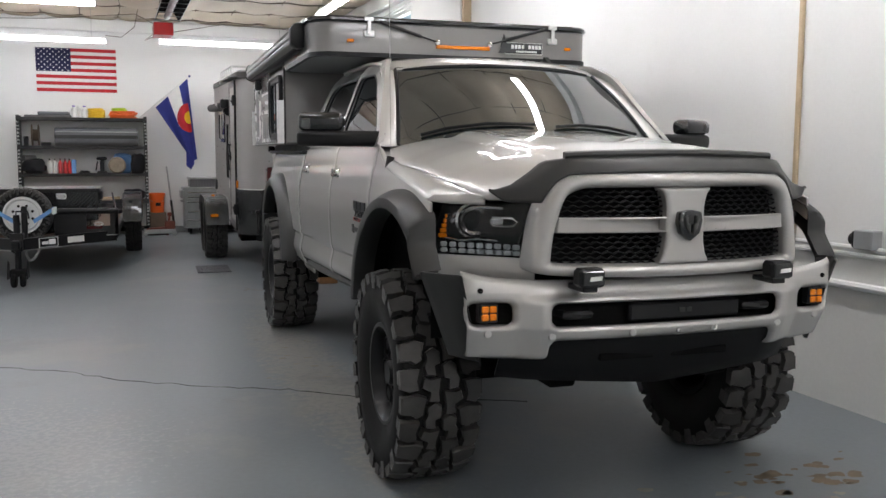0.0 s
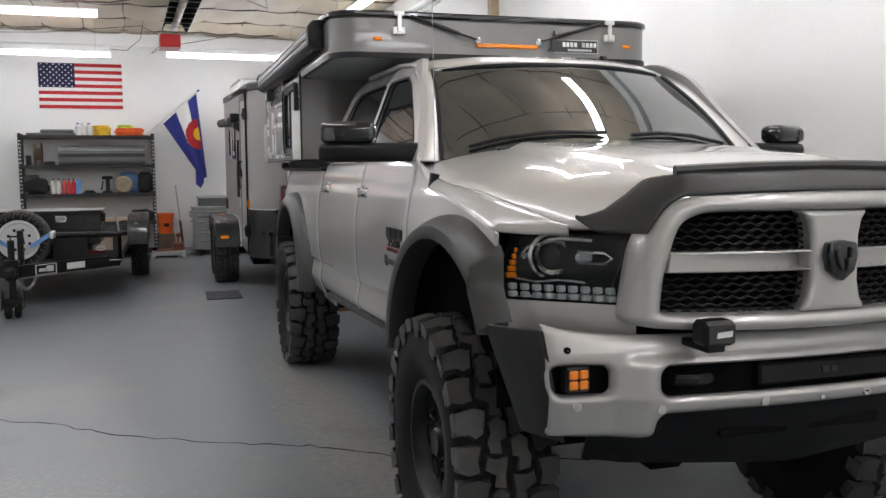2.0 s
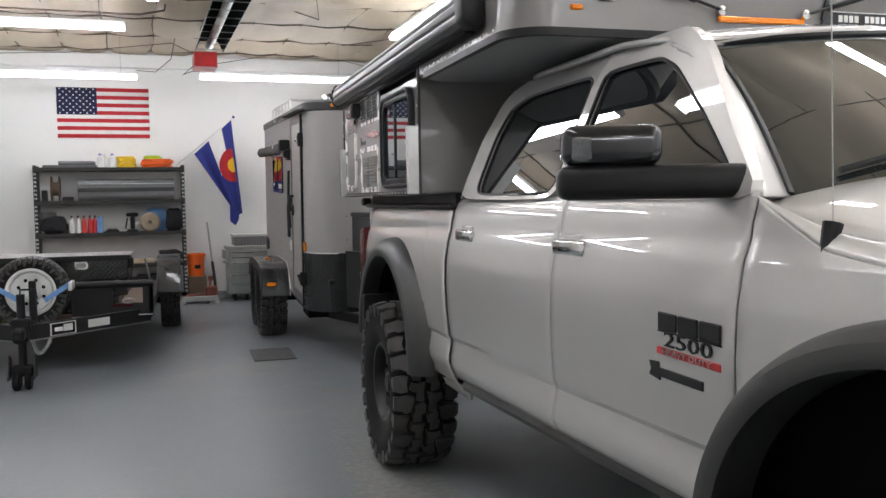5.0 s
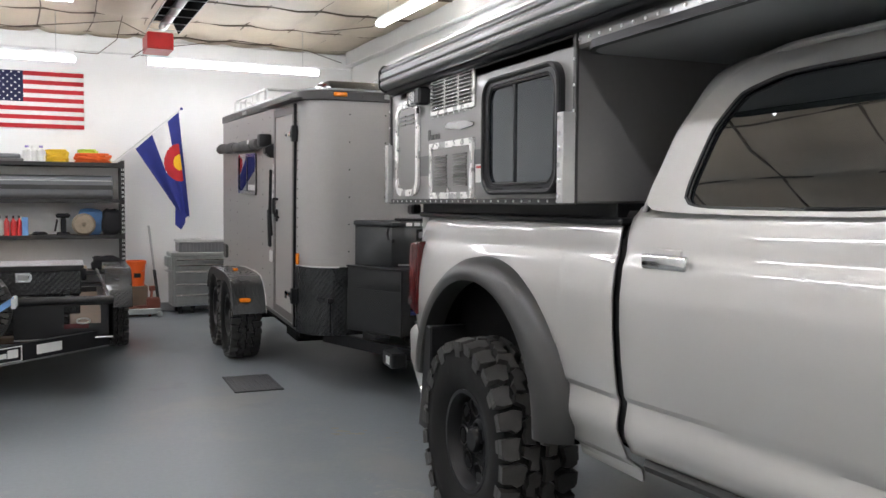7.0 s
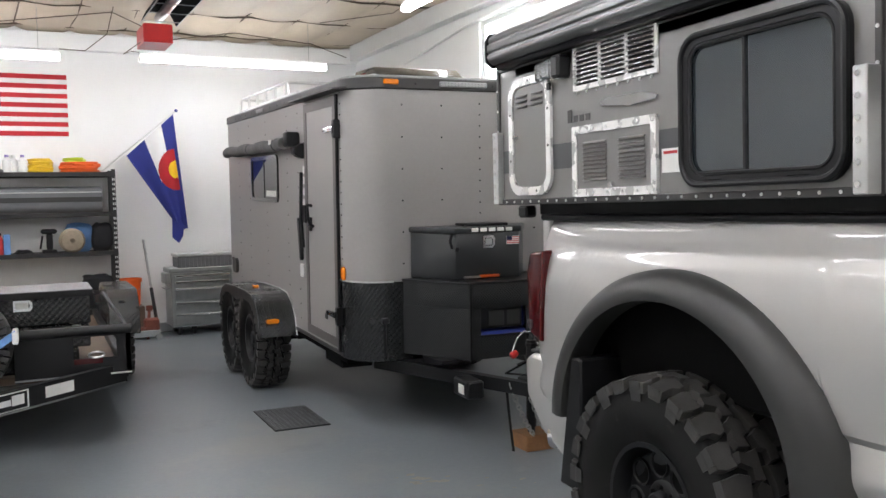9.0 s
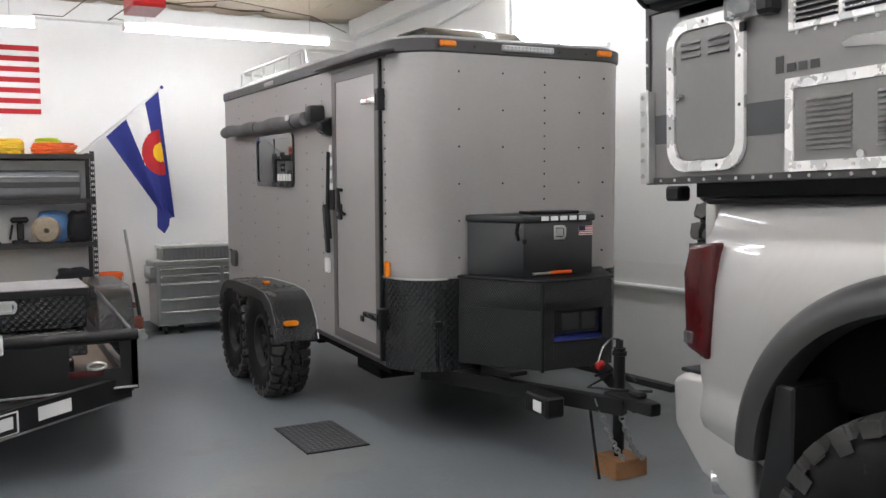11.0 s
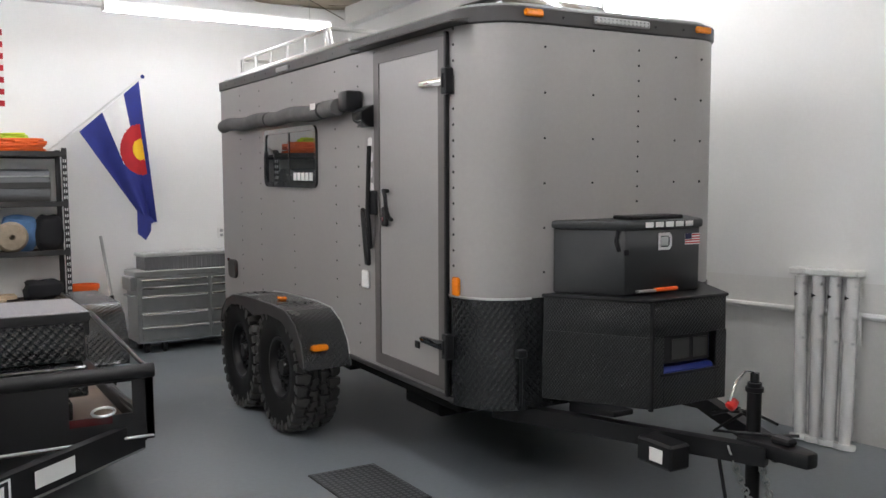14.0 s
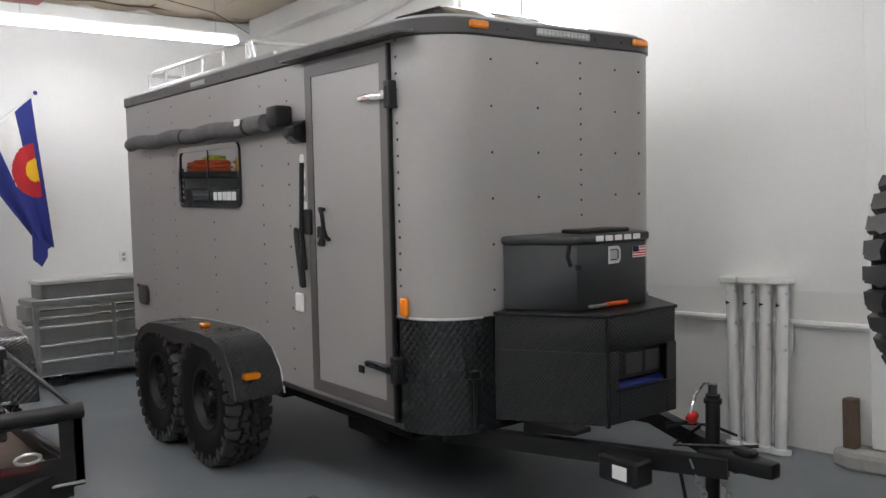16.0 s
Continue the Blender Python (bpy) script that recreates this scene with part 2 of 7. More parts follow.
TRAILER = mat("trailer_skin", (0.315, 0.303, 0.292), 0.40, 0.1, 0.07, 1.6, 0.06, 40, rvar=0.06)
TRIMDARK = mat("dark_trim", (0.04, 0.038, 0.037), 0.45, 0.1, 0.12, 8, 0.06, 200)
DOORTRIM = mat("door_trim", (0.115, 0.105, 0.1), 0.42, 0.2, 0.1, 6, 0.05, 150)
PLATE = plate_relief(mat("black_chequer_plate", (0.012, 0.013, 0.0135), 0.25, 0.1, 0.15, 6, 0.0, 200, coat=0.3), 0.045, 0.55)
BRIGHTPLATE = plate_relief(mat("bright_chequer_plate", (0.26, 0.26, 0.27), 0.36, 0.95, 0.1, 6, 0.0, 200), 0.05, 1.0, True)
GENBOX = plate_relief(mat("textured_black_box", (0.0125, 0.0135, 0.014), 0.42, 0.0, 0.15, 6, 0.0, 200, spec=0.4), 0.022, 0.6)
BOXGREY = mat("box_grey_metal", (0.03, 0.032, 0.033), 0.4, 0.2, 0.1, 5, 0.04, 200)
WHITE = mat("white_plastic", (0.72, 0.72, 0.70), 0.4, 0, 0.05, 8, 0.03, 200)
WALLPAINT = mat("wall_paint", (0.80, 0.80, 0.785), 0.55, 0, 0.05, 0.9, 0.12, 45, stain=(0.775, 0.772, 0.755), stain_scale=0.7, stain_at=0.58, rvar=0.1)
LOWPAINT = mat("lower_wall_paint", (0.74, 0.735, 0.71), 0.5, 0, 0.07, 1.1, 0.1, 45, stain=(0.64, 0.63, 0.60), stain_scale=1.6, stain_at=0.68)
FRONTPAINT = mat("front_wall_paint", (0.78, 0.765, 0.735), 0.5, 0, 0.05, 0.9, 0.1, 40)
TAN = mat("faced_insulation", (0.54, 0.455, 0.345), 0.5, 0, 0.12, 1.4, 0.25, 22, stain=(0.47, 0.385, 0.28), stain_scale=0.8, stain_at=0.60)
STRAP = mat("insulation_strap", (0.12, 0.09, 0.065), 0.7, 0, 0.2, 8, 0.1, 60)
WOOD = mat("timber", (0.27, 0.135, 0.058), 0.65, 0, 0.25, 9, 0.25, 60)
WOODPALE = mat("pale_timber", (0.52, 0.40, 0.26), 0.65, 0, 0.18, 7, 0.2, 60)
WOODDARK = mat("dark_timber", (0.11, 0.075, 0.05), 0.7, 0, 0.25, 9, 0.25, 60)
CONCRETE = mat("rough_concrete", (0.34, 0.33, 0.31), 0.85, 0, 0.15, 9, 0.5, 60)
TUBE = glow("tube_light", (0.945, 0.955, 1.01), TUBE_GLOW)
# Rear strips glow less so that the wall behind them does not burn out.
TUBE_REAR = glow("rear_tube_light", (0.945, 0.955, 1.01), 0.70 * TUBE_GLOW)
FIXTURE = mat("fixture_white", (0.75, 0.75, 0.74), 0.4, 0, 0.04, 8, 0.02, 100)
ORANGE = mat("orange_plastic", (0.80, 0.12, 0.012), 0.45, 0, 0.08, 8, 0.05, 200)
YELLOW = mat("yellow_cable", (0.78, 0.50, 0.02), 0.45, 0, 0.1, 12, 0.05, 200)
LIME = mat("lime_cable", (0.52, 0.65, 0.03), 0.45, 0, 0.1, 12, 0.05, 200)
RUSTRED = mat("worn_red_steel", (0.17, 0.05, 0.032), 0.6, 0.2, 0.3, 14, 0.2, 120)
REDPAINT = mat("red_paint", (0.52, 0.02, 0.02), 0.35, 0, 0.1, 10, 0.05, 200, coat=0.3)
BLUECLOTH = mat("blue_cloth", (0.16, 0.32, 0.62), 0.9, 0, 0.2, 14, 0.3, 160)
BLACKCLOTH = mat("black_cloth", (0.013, 0.013, 0.015), 0.9, 0, 0.3, 12, 0.4, 140)
GREYCLOTH = mat("grey_cloth", (0.12, 0.118, 0.116), 0.9, 0, 0.2, 12, 0.4, 180)
TANCLOTH = mat("tan_cover", (0.33, 0.27, 0.20), 0.9, 0, 0.2, 18, 0.4, 160)
SHELFMETAL = mat("shelf_steel", (0.03, 0.029, 0.029), 0.5, 0.3, 0.15, 8, 0.05, 200)
BLUEPAINT = mat("blue_paint", (0.03, 0.05, 0.28), 0.4, 0, 0.1, 8, 0.03, 200)
FLAGBLUE = mat("flag_blue", (0.025, 0.035, 0.22), 0.8, 0, 0.12, 10, 0.2, 300)
FLAGNAVY = mat("flag_navy", (0.014, 0.017, 0.06), 0.85, 0, 0.12, 10, 0.2, 300)
FLAGRED = mat("flag_red", (0.50, 0.022, 0.03), 0.85, 0, 0.12, 10, 0.2, 300)
FLAGWHITE = mat("flag_white", (0.76, 0.75, 0.73), 0.85, 0, 0.06, 10, 0.2, 300)
FLAGGOLD = mat("flag_gold", (0.85, 0.55, 0.02), 0.8, 0, 0.08, 10, 0.2, 300)
PLASTICWRAP = glass("plastic_wrap", (0.92, 0.92, 0.92), 0.18, 0.3, 0.3)
GREYBOX = mat("grey_electrical", (0.32, 0.33, 0.33), 0.45, 0.3, 0.08, 10, 0.05, 200)
CLOUDY = mat("grey_storage", (0.14, 0.145, 0.15), 0.45, 0.2, 0.1, 8, 0.05, 150)


def floor_material():
    """Grey-blue painted concrete, worn through in a strip beside the truck and in a rough patch."""
    ma = mat("painted_concrete", (0.180, 0.200, 0.212), 0.36, 0, 0.16, 0.8, 0.10, 30, stain=(0.215, 0.22, 0.215), stain_scale=0.5, stain_at=0.55, rvar=0.13)
    nt = ma.node_tree
    N, K = nt.nodes.new, nt.links.new
    b = nt.nodes["Principled BSDF"]
    old = b.inputs["Base Color"].links[0].from_socket
    tc, sep = N("ShaderNodeTexCoord"), N("ShaderNodeSeparateXYZ")
    K(tc.outputs["Object"], sep.inputs[0])

    def op(kind, a, c, clamp=False):
        n = N("ShaderNodeMath")
        n.operation, n.use_clamp = kind, clamp
        for s, x in zip(n.inputs, (a, c)):
            if isinstance(x, (int, float)):
                s.default_value = x
            else:
                K(x, s)
        return n.outputs[0]

    def cloud(scale, detail=7, rough=0.6):
        n = N("ShaderNodeTexNoise")
        n.inputs["Scale"].default_value, n.inputs["Detail"].default_value, n.inputs["Roughness"].default_value = scale, detail, rough
        K(tc.outputs["Object"], n.inputs["Vector"])
        return n.outputs[0]

    def spot(cx, cy, rx, ry):
        u = op("DIVIDE", op("SUBTRACT", sep.outputs[0], cx), rx)
        w = op("DIVIDE", op("SUBTRACT", sep.outputs[1], cy), ry)
        return op("SUBTRACT", 1.0, op("ADD", op("MULTIPLY", u, u), op("MULTIPLY", w, w)), True)

    def lay(mask, color):
        nonlocal old
        mx = N("ShaderNodeMix")
        mx.data_type = "RGBA"
        K(mask, mx.inputs["Factor"])
        K(old, mx.inputs["A"])
        mx.inputs["B"].default_value = (*color, 1)
        old = mx.outputs["Result"]

    def chipped(zone, scale, at, width, most):
        """Noise that shows where the zone is strong."""
        v = op("ADD", cloud(scale), op("MULTIPLY", zone, 0.22))
        v = op("DIVIDE", op("SUBTRACT", v, at), width, True)
        return op("MULTIPLY", op("MULTIPLY", v, op("MULTIPLY", zone, 3.0, True)), most)
    strip = spot(STRIPX, STRIPY, 0.36, 3.2)
    patch = spot(PATCHX, PATCHY, 1.55, 1.35)
    lay(chipped(strip, 5.0, 0.56, 0.12, 0.45), (0.25, 0.235, 0.20))
    lay(chipped(strip, 22.0, 0.62, 0.08, 0.4), (0.33, 0.31, 0.27))
    lay(chipped(patch, 3.0, 0.58, 0.14, 0.45), (0.20, 0.205, 0.21))
    lay(chipped(patch, 30.0, 0.64, 0.08, 0.55), (0.27, 0.27, 0.27))
    for scale, lo, color, most in ((7.0, 0.71, (0.33, 0.31, 0.27), 0.7), (26.0, 0.73, (0.05, 0.05, 0.05), 0.6), (0.9, 0.60, (0.14, 0.145, 0.14), 0.45), (2.6, 0.64, (0.235, 0.24, 0.235), 0.5)):
        lay(op("MULTIPLY", op("DIVIDE", op("SUBTRACT", cloud(scale), lo), 0.06, True), most), color)
    K(old, b.inputs["Base Color"])
    return ma


STRIPX, STRIPY, PATCHX, PATCHY = -2.78, 2.2, -4.95, 1.0
FLOOR = floor_material()

# ---- room: its axes lean a little against the vehicles ----
ROOM = pose(1.936, 0, 0, 0, 0, 2.4)
BACK, LEFT, FRONT, CEIL = 13.6, -9.5, -9.0, 3.78

single("floor", Shape().box(LEFT - 0.3, 0.4, FRONT - 0.3, BACK + 0.3, -0.15, 0.0, 0), FLOOR, "grey painted concrete workshop floor with worn patches", "floor", kind="structure", m=ROOM)
# right wall with a high window
WY0, WY1, WZ0, WZ1 = 8.42, 9.95, 2.79, 3.55
wall = Shape()
wall.box(0, 0.2, FRONT, WY0, 0.98, CEIL + 0.5, 0)
wall.box(0, 0.2, WY1, BACK, 0.98, CEIL + 0.5, 0)
wall.box(0, 0.2, WY0, WY1, 0.98, WZ0, 0)
wall.box(0, 0.2, WY0, WY1, WZ1, CEIL + 0.5, 0)
single("wall_right", wall, WALLPAINT, "white painted panel wall of the workshop", "wall", kind="structure", m=ROOM)
single("wall_right_lower", Shape().box(0.004, 0.2, FRONT, BACK, 0, 0.98, 0), LOWPAINT, "off-white scuffed lower band of the workshop wall", "wall", kind="structure", m=ROOM)
single("wall_back", Shape().box(LEFT, 0.2, BACK, BACK + 0.2, 0, CEIL + 0.5, 0), WALLPAINT, "white painted rear wall with flag and shelves", "wall", kind="structure", m=ROOM)
single("wall_left", Shape().box(LEFT - 0.2, LEFT, FRONT, BACK, 0, CEIL + 0.5, 0), WALLPAINT, "plain white side wall of the workshop", "wall", kind="structure", m=ROOM)
# Unseen wall added to close the room; pale to bounce light on the truck.
single("wall_front_unseen", Shape().box(LEFT, 0.2, FRONT - 0.2, FRONT, 0, CEIL + 0.5, 0), FRONTPAINT, "plain off-white unseen front wall, closes the room and bounces light", "wall", kind="structure", m=ROOM)
single("baseboard", Shape().box(-3.5, 0, BACK - 0.012, BACK - 0.001, 0, 0.12, 0.003), GREYBOX, "grey baseboard along the rear wall", "baseboard", kind="structure", m=ROOM)


def quilt(u, v):
    x, y = LEFT + (0 - LEFT) * u, FRONT + (BACK - FRONT) * v
    px, py = 0.62, 1.25
    a = abs(math.sin(math.pi * (x + 0.1) / px)) ** 0.5
    b = abs(math.sin(math.pi * (y + 0.35) / py)) ** 0.5
    sag = 0.09 * a * b + 0.03 * noise.noise((x * 1.3, y * 1.3, 0))
    return (x, y, CEIL + 0.12 - sag)


ceiling = Shape().sheet(quilt, 124, 150, flip=True)
single("ceiling", ceiling, TAN, "tan faced insulation blanket sagging between straps", "ceiling", kind="structure", m=ROOM, smooth=60)
straps = Shape()
for i in range(16):
    x = -0.1 - 0.62 * i
    straps.tube([(x + 0.02 * math.sin(j * 1.7 + i), FRONT + 0.7 * j, CEIL + 0.108 - 0.012 * (j % 2)) for j in range(33)], 0.009, 5)
for j in range(18):
    y = -0.35 - 1.25 * 6 + 1.25 * j
    if y < BACK:
        straps.tube([(-0.05 - 0.31 * i, y + 0.02 * math.sin(i * 2.3 + j), CEIL + 0.105 - 0.02 * (i % 2)) for i in range(31)], 0.012, 5)
single("ceiling_straps", straps, STRAP, "dark straps and wires holding the ceiling insulation", "straps", kind="structure", m=ROOM)
# white header at the head of the rear wall and girt along the side wall
single("wall_header", Shape().box(LEFT, -0.02, BACK - 0.10, BACK - 0.001, CEIL - 0.16, CEIL + 0.05, 0.01), WALLPAINT, "white header board at the top of the rear wall", "header", kind="structure", m=ROOM)
girt = Shape().box(-0.14, -0.001, FRONT, BACK - 0.11, CEIL - 0.12, CEIL + 0.1, 0.01)
single("wall_girt", girt, WALLPAINT, "white painted eave beam along the side wall", "beam", kind="structure", m=ROOM)
single("conduit_diagonal", Shape().tube([(-0.03, 13.3, 3.25), (-0.03, 10.2, 3.55), (-0.03, 8.0, 3.62)], 0.022, 8), WALLPAINT, "white conduit rising along the side wall", "conduit", kind="structure", m=ROOM)


# ---- wheels ----
def tyre_shape(R, w, rim):
    h = w / 2
    prof = [(rim, -h * 0.72), (rim + 0.02, -h * 0.86), (rim + (R - rim) * 0.45, -h * 1.0), (R - 0.05, -h * 0.96), (R - 0.034, -h * 0.84), (R - 0.030, -h * 0.4), (R - 0.028, 0),
            (R - 0.030, h * 0.4), (R - 0.034, h * 0.84), (R - 0.05, h * 0.96), (rim + (R - rim) * 0.45, h * 1.0), (rim + 0.02, h * 0.86), (rim, h * 0.72)]
    return Shape().lathe(prof, 56)


SHOULDER = ([(0.40, -0.30), (0.62, -0.44), (1.0, -0.38), (1.02, 0.26), (0.78, 0.30), (0.66, 0.44), (0.50, 0.34), (0.46, 0.05)],
            [(0.56, -0.36), (0.74, -0.42), (1.02, -0.40), (1.02, 0.30), (0.84, 0.42), (0.60, 0.38), (0.64, 0.05)])
CENTRE = ([(0.02, -0.36), (0.20, -0.56), (0.38, -0.40), (0.36, -0.12), (0.44, 0.10), (0.40, 0.42), (0.16, 0.50), (0.18, 0.12), (0.04, 0.06)],
          [(0.04, -0.44), (0.30, -0.40), (0.46, -0.50), (0.52, -0.16), (0.30, 0.06), (0.34, 0.40), (0.08, 0.46), (0.10, 0.10)])


def tread_shape(R, w, count, seed):
    """Lugs of a mud tyre: hooked shoulder blocks and two staggered, interlocking inner rows."""
    s = Shape()
    h = w / 2
    step = 2 * math.pi / count

    def lug(a, poly, sd, down):
        n = len(poly)
        cx, ca = sum(p[0] for p in poly) / n, sum(p[1] for p in poly) / n
        verts = []
        for r, k in ((R - 0.040, 1.06), (R - 0.005, 1.0), (R, 0.95)):
            for x, da in poly:
                xx = min(1.03, cx + (x - cx) * k)
                rr = r - (down if xx > 0.84 else 0) - 0.006 * xx * xx
                ang = a + (ca + (da - ca) * k) * step + 0.10 * xx * step
                verts.append((sd * h * xx, rr * math.cos(ang), rr * math.sin(ang)))
        faces = [tuple(2 * n + q for q in range(n))]
        for q in range(n):
            t = (q + 1) % n
            faces += [(q, t, n + t, n + q), (n + q, n + t, 2 * n + t, 2 * n + q)]
        s.add(verts, faces)
    for i in range(count):
        for sd in (-1, 1):
            a = i * step + (0.5 * step if sd > 0 else 0)
            long = i % 2
            lug(a, SHOULDER[long], sd, 0.010)
            lug(a + 0.46 * step, CENTRE[long], sd, 0.0)
            ang, verts = a, []
            for r, x in ((R - 0.016, 1.0), (R - 0.062 - 0.026 * long, 1.0), (R - 0.016, 1.04), (R - 0.062 - 0.026 * long, 1.012)):
                for da in (-step * 0.30, step * 0.26):
                    verts.append((sd * h * x, r * math.cos(ang + da), r * math.sin(ang + da)))
            s.add(verts, [(4, 5, 7, 6), (0, 1, 5, 4), (2, 3, 7, 6), (0, 2, 6, 4), (1, 3, 7, 5)])
    return s


def wheel(parent, m, R, w, rim, spokes, count, rim_mat, name="wheel"):
    """A wheel on the x axis, its outside towards -x."""
    ty = part("wheel" if name == "wheel" else name, tyre_shape(R, w, rim), RUBBER, parent, "black mud-terrain tyre and wheel", m=m, smooth=50)
    part("tread", tread_shape(R, w, count, 3), TREAD, ty, "tread lugs, their glossy sheen put into a paler colour", smooth=20)
    h = w / 2
    part("rim", Shape().lathe([(rim + 0.012, -h * 0.80), (rim + 0.012, -h * 0.84), (rim - 0.006, -h * 0.84), (rim - 0.02, -h * 0.7), (rim - 0.03, -h * 0.1), (rim - 0.03, h * 0.7), (rim, h * 0.8)], 40), rim_mat, ty, smooth=40)
    xf = -h * 0.42
    part("hub_cap", Shape().lathe([(0.001, xf - 0.045), (0.048, xf - 0.045), (0.056, xf - 0.035), (0.058, xf - 0.008)], 20), rim_mat, ty)
    part("disc", Shape().lathe([(0.050, xf - 0.010), (0.082, xf - 0.012), (0.095, xf), (rim * 0.52, xf - 0.006), (rim * 0.84, xf - 0.012), (rim - 0.022, xf + 0.01), (rim - 0.026, xf + 0.04)], 40), rim_mat, ty, smooth=50)
    hole_r, ring_r = (0.016, rim * 0.55) if rim_mat is WHITE else (0.19 * rim * (8 / spokes) ** 0.7, rim * 0.68)
    hole_shade = lip = nut = None
    for i in range(spokes):
        turn = Matrix.Rotation(2 * math.pi * (i + 0.5) / spokes, 4, "X")
        at = turn @ Matrix.Translation((xf - 0.0125, 0, ring_r))
        if hole_shade:
            again(hole_shade, "hole_shade", at, ty)
            again(lip, "hole_lip", at, ty)
        else:
            # dark discs on the closed wheel disc paint the shade of its openings
            hole_shade = part("hole_shade", Shape().lathe([(0.001, 0.004), (hole_r * 0.8, 0.003), (hole_r, -0.001)], 16), DARK, ty, m=at)
            lip = part("hole_lip", Shape().lathe([(hole_r * 1.22, 0.002), (hole_r * 1.14, -0.005), (hole_r, -0.003), (hole_r * 0.96, 0.003)], 18), rim_mat, ty, m=at, smooth=60)
        at = turn @ Matrix.Translation((xf - 0.014, 0, 0.070))
        nut = again(nut, "wheel_nut", at, ty) if nut else part("wheel_nut", Shape().rod((-0.012, 0, 0), (0.004, 0, 0), 0.008, 0.010, n=6), rim_mat, ty, m=at)
    part("back_plate", Shape().lathe([(0.001, xf + 0.07), (rim - 0.03, xf + 0.07)], 24), DARK, ty)
    return ty


# ---- pickup truck ----
truck = thing("pickup_truck", pose(0, 0, 0), "silver lifted crew-cab pickup truck with grey fender flares", "pickup truck")
BODY = [(0.66, 0.80), (0.70, 0.86), (0.76, 0.885), (0.80, 0.902), (0.835, 0.901), (0.885, 0.889), (0.915, 0.885), (0.928, 0.897), (1.05, 0.906), (1.16, 0.908), (1.27, 0.903), (1.37, 0.886), (1.42, 0.868), (1.46, 0.862), (1.50, 0.852), (1.535, 0.838), (1.57, 0.80)]


def half(y, z):
    w = lerp(BODY, z + 0.018 * (y - 1.5))
    if y < -0.45:
        w -= 0.30 * (-0.45 - y) ** 2
    if y > 4.35:
        w -= 0.22 * (y - 4.35) ** 2
    return w


def arch(y, cy, cz, a, b):
    t = 1 - ((y - cy) / a) ** 2
    return cz + b * math.sqrt(t) if t > 0 else -1


def low(y):
    return max(0.60 if y > 2.65 else 0.80 - 0.037 * (y - 0.5), arch(y, -0.21, 0.76, 0.69, 0.54), arch(y, 3.73, 0.70, 0.66, 0.57))


def rake(y, z):
    """The seam between cab and bed leans a little."""
    return 0.09 * (z - 0.95) * max(0, 1 - abs(y - 2.66) / 0.45)


def panel(name, y0, y1, top, nv=44, nu=26, lo=low, label=""):
    for sd in (-1, 1):
        s = Shape().sheet(lambda u, v: (lambda y: (lambda z: (sd * half(y, z), y + rake(y, z), z))(lo(y) + (top(y) - lo(y)) * v))(y0 + (y1 - y0) * u), nu, nv, flip=sd < 0)
        part(name, s, SILVER, truck, label, solid=0.012, smooth=24)


FTOP = [(-0.62, 1.302), (-0.45, 1.340), (-0.1, 1.39), (0.2, 1.43), (0.43, 1.53)]
panel("front_fender", -0.60, 0.425, lambda y: lerp(FTOP, y), lo=low)
panel("front_door", 0.437, 1.455, lambda y: 1.545)
panel("rear_door", 1.463, 2.635, lambda y: 1.555)
panel("bed_side", 2.69, 4.70, lambda y: 1.50, nu=44)
# dark shell behind the gaps, its colour giving their shade
inner = Shape().box(-0.80, 0.80, -0.55, 4.5, 0.86, 1.36, 0.02)
part("gap_shade_shell", inner, DARK, truck)
part("chassis", Shape().box(-0.42, -0.30, -0.7, 4.7, 0.55, 0.72, 0.01).box(0.30, 0.42, -0.7, 4.7, 0.55, 0.72, 0.01).box(-0.75, 0.75, 0.5, 2.5, 0.70, 0.80, 0.02), DARK, truck)
part("axle", Shape().rod((-0.7, 0, 0.484), (0.7, 0, 0.484), 0.06), DARK, truck)
axles = Shape().rod((-0.7, 3.79, 0.475), (0.7, 3.79, 0.475), 0.07)
axles.lathe([(0.001, -0.16), (0.12, -0.1), (0.16, 0), (0.12, 0.1), (0.001, 0.16)], 16, pose(0, 3.79, 0.48))
part("axle", axles, DARK, truck)
for sd in (-1, 1):
    part("rocker_trim", Shape().tube([(sd * 0.845, 0.5, 0.775), (sd * 0.85, 1.5, 0.735), (sd * 0.845, 2.55, 0.695)], 0.028, 8), FLARE, truck)
    # black sheet set in the open cab gap in place of its shade
    part("cab_gap_shade", Shape().sheet(lambda u, v: (sd * (half(2.66, 0.74 + 0.80 * u) - 0.02), 2.61 + 0.11 * v + rake(2.66, 0.74 + 0.80 * u), 0.74 + 0.80 * u), 14, 1, flip=sd > 0), BLACK, truck, solid=0.02)
    # wheel housings
    for cy, cz, a, b in ((-0.21, 0.76, 0.685, 0.535), (3.73, 0.70, 0.655, 0.565)):
        def liner(x, u, v=1.0):
            z = cz + b * math.sin(math.pi * u) * v - 0.002
            return (sd * x, max(cy + a * math.cos(math.pi * u) * v, -0.56 + 0.12 * max(0, min(1, (z - 0.98) / 0.08))), z)
        s = Shape().sheet(lambda u, v: liner(0.42 + 0.46 * v, u), 24, 2)
        s.sheet(lambda u, v: liner(0.44, u, v), 24, 2)
        part("wheel_housing", s, DARK, truck, solid=0.006)


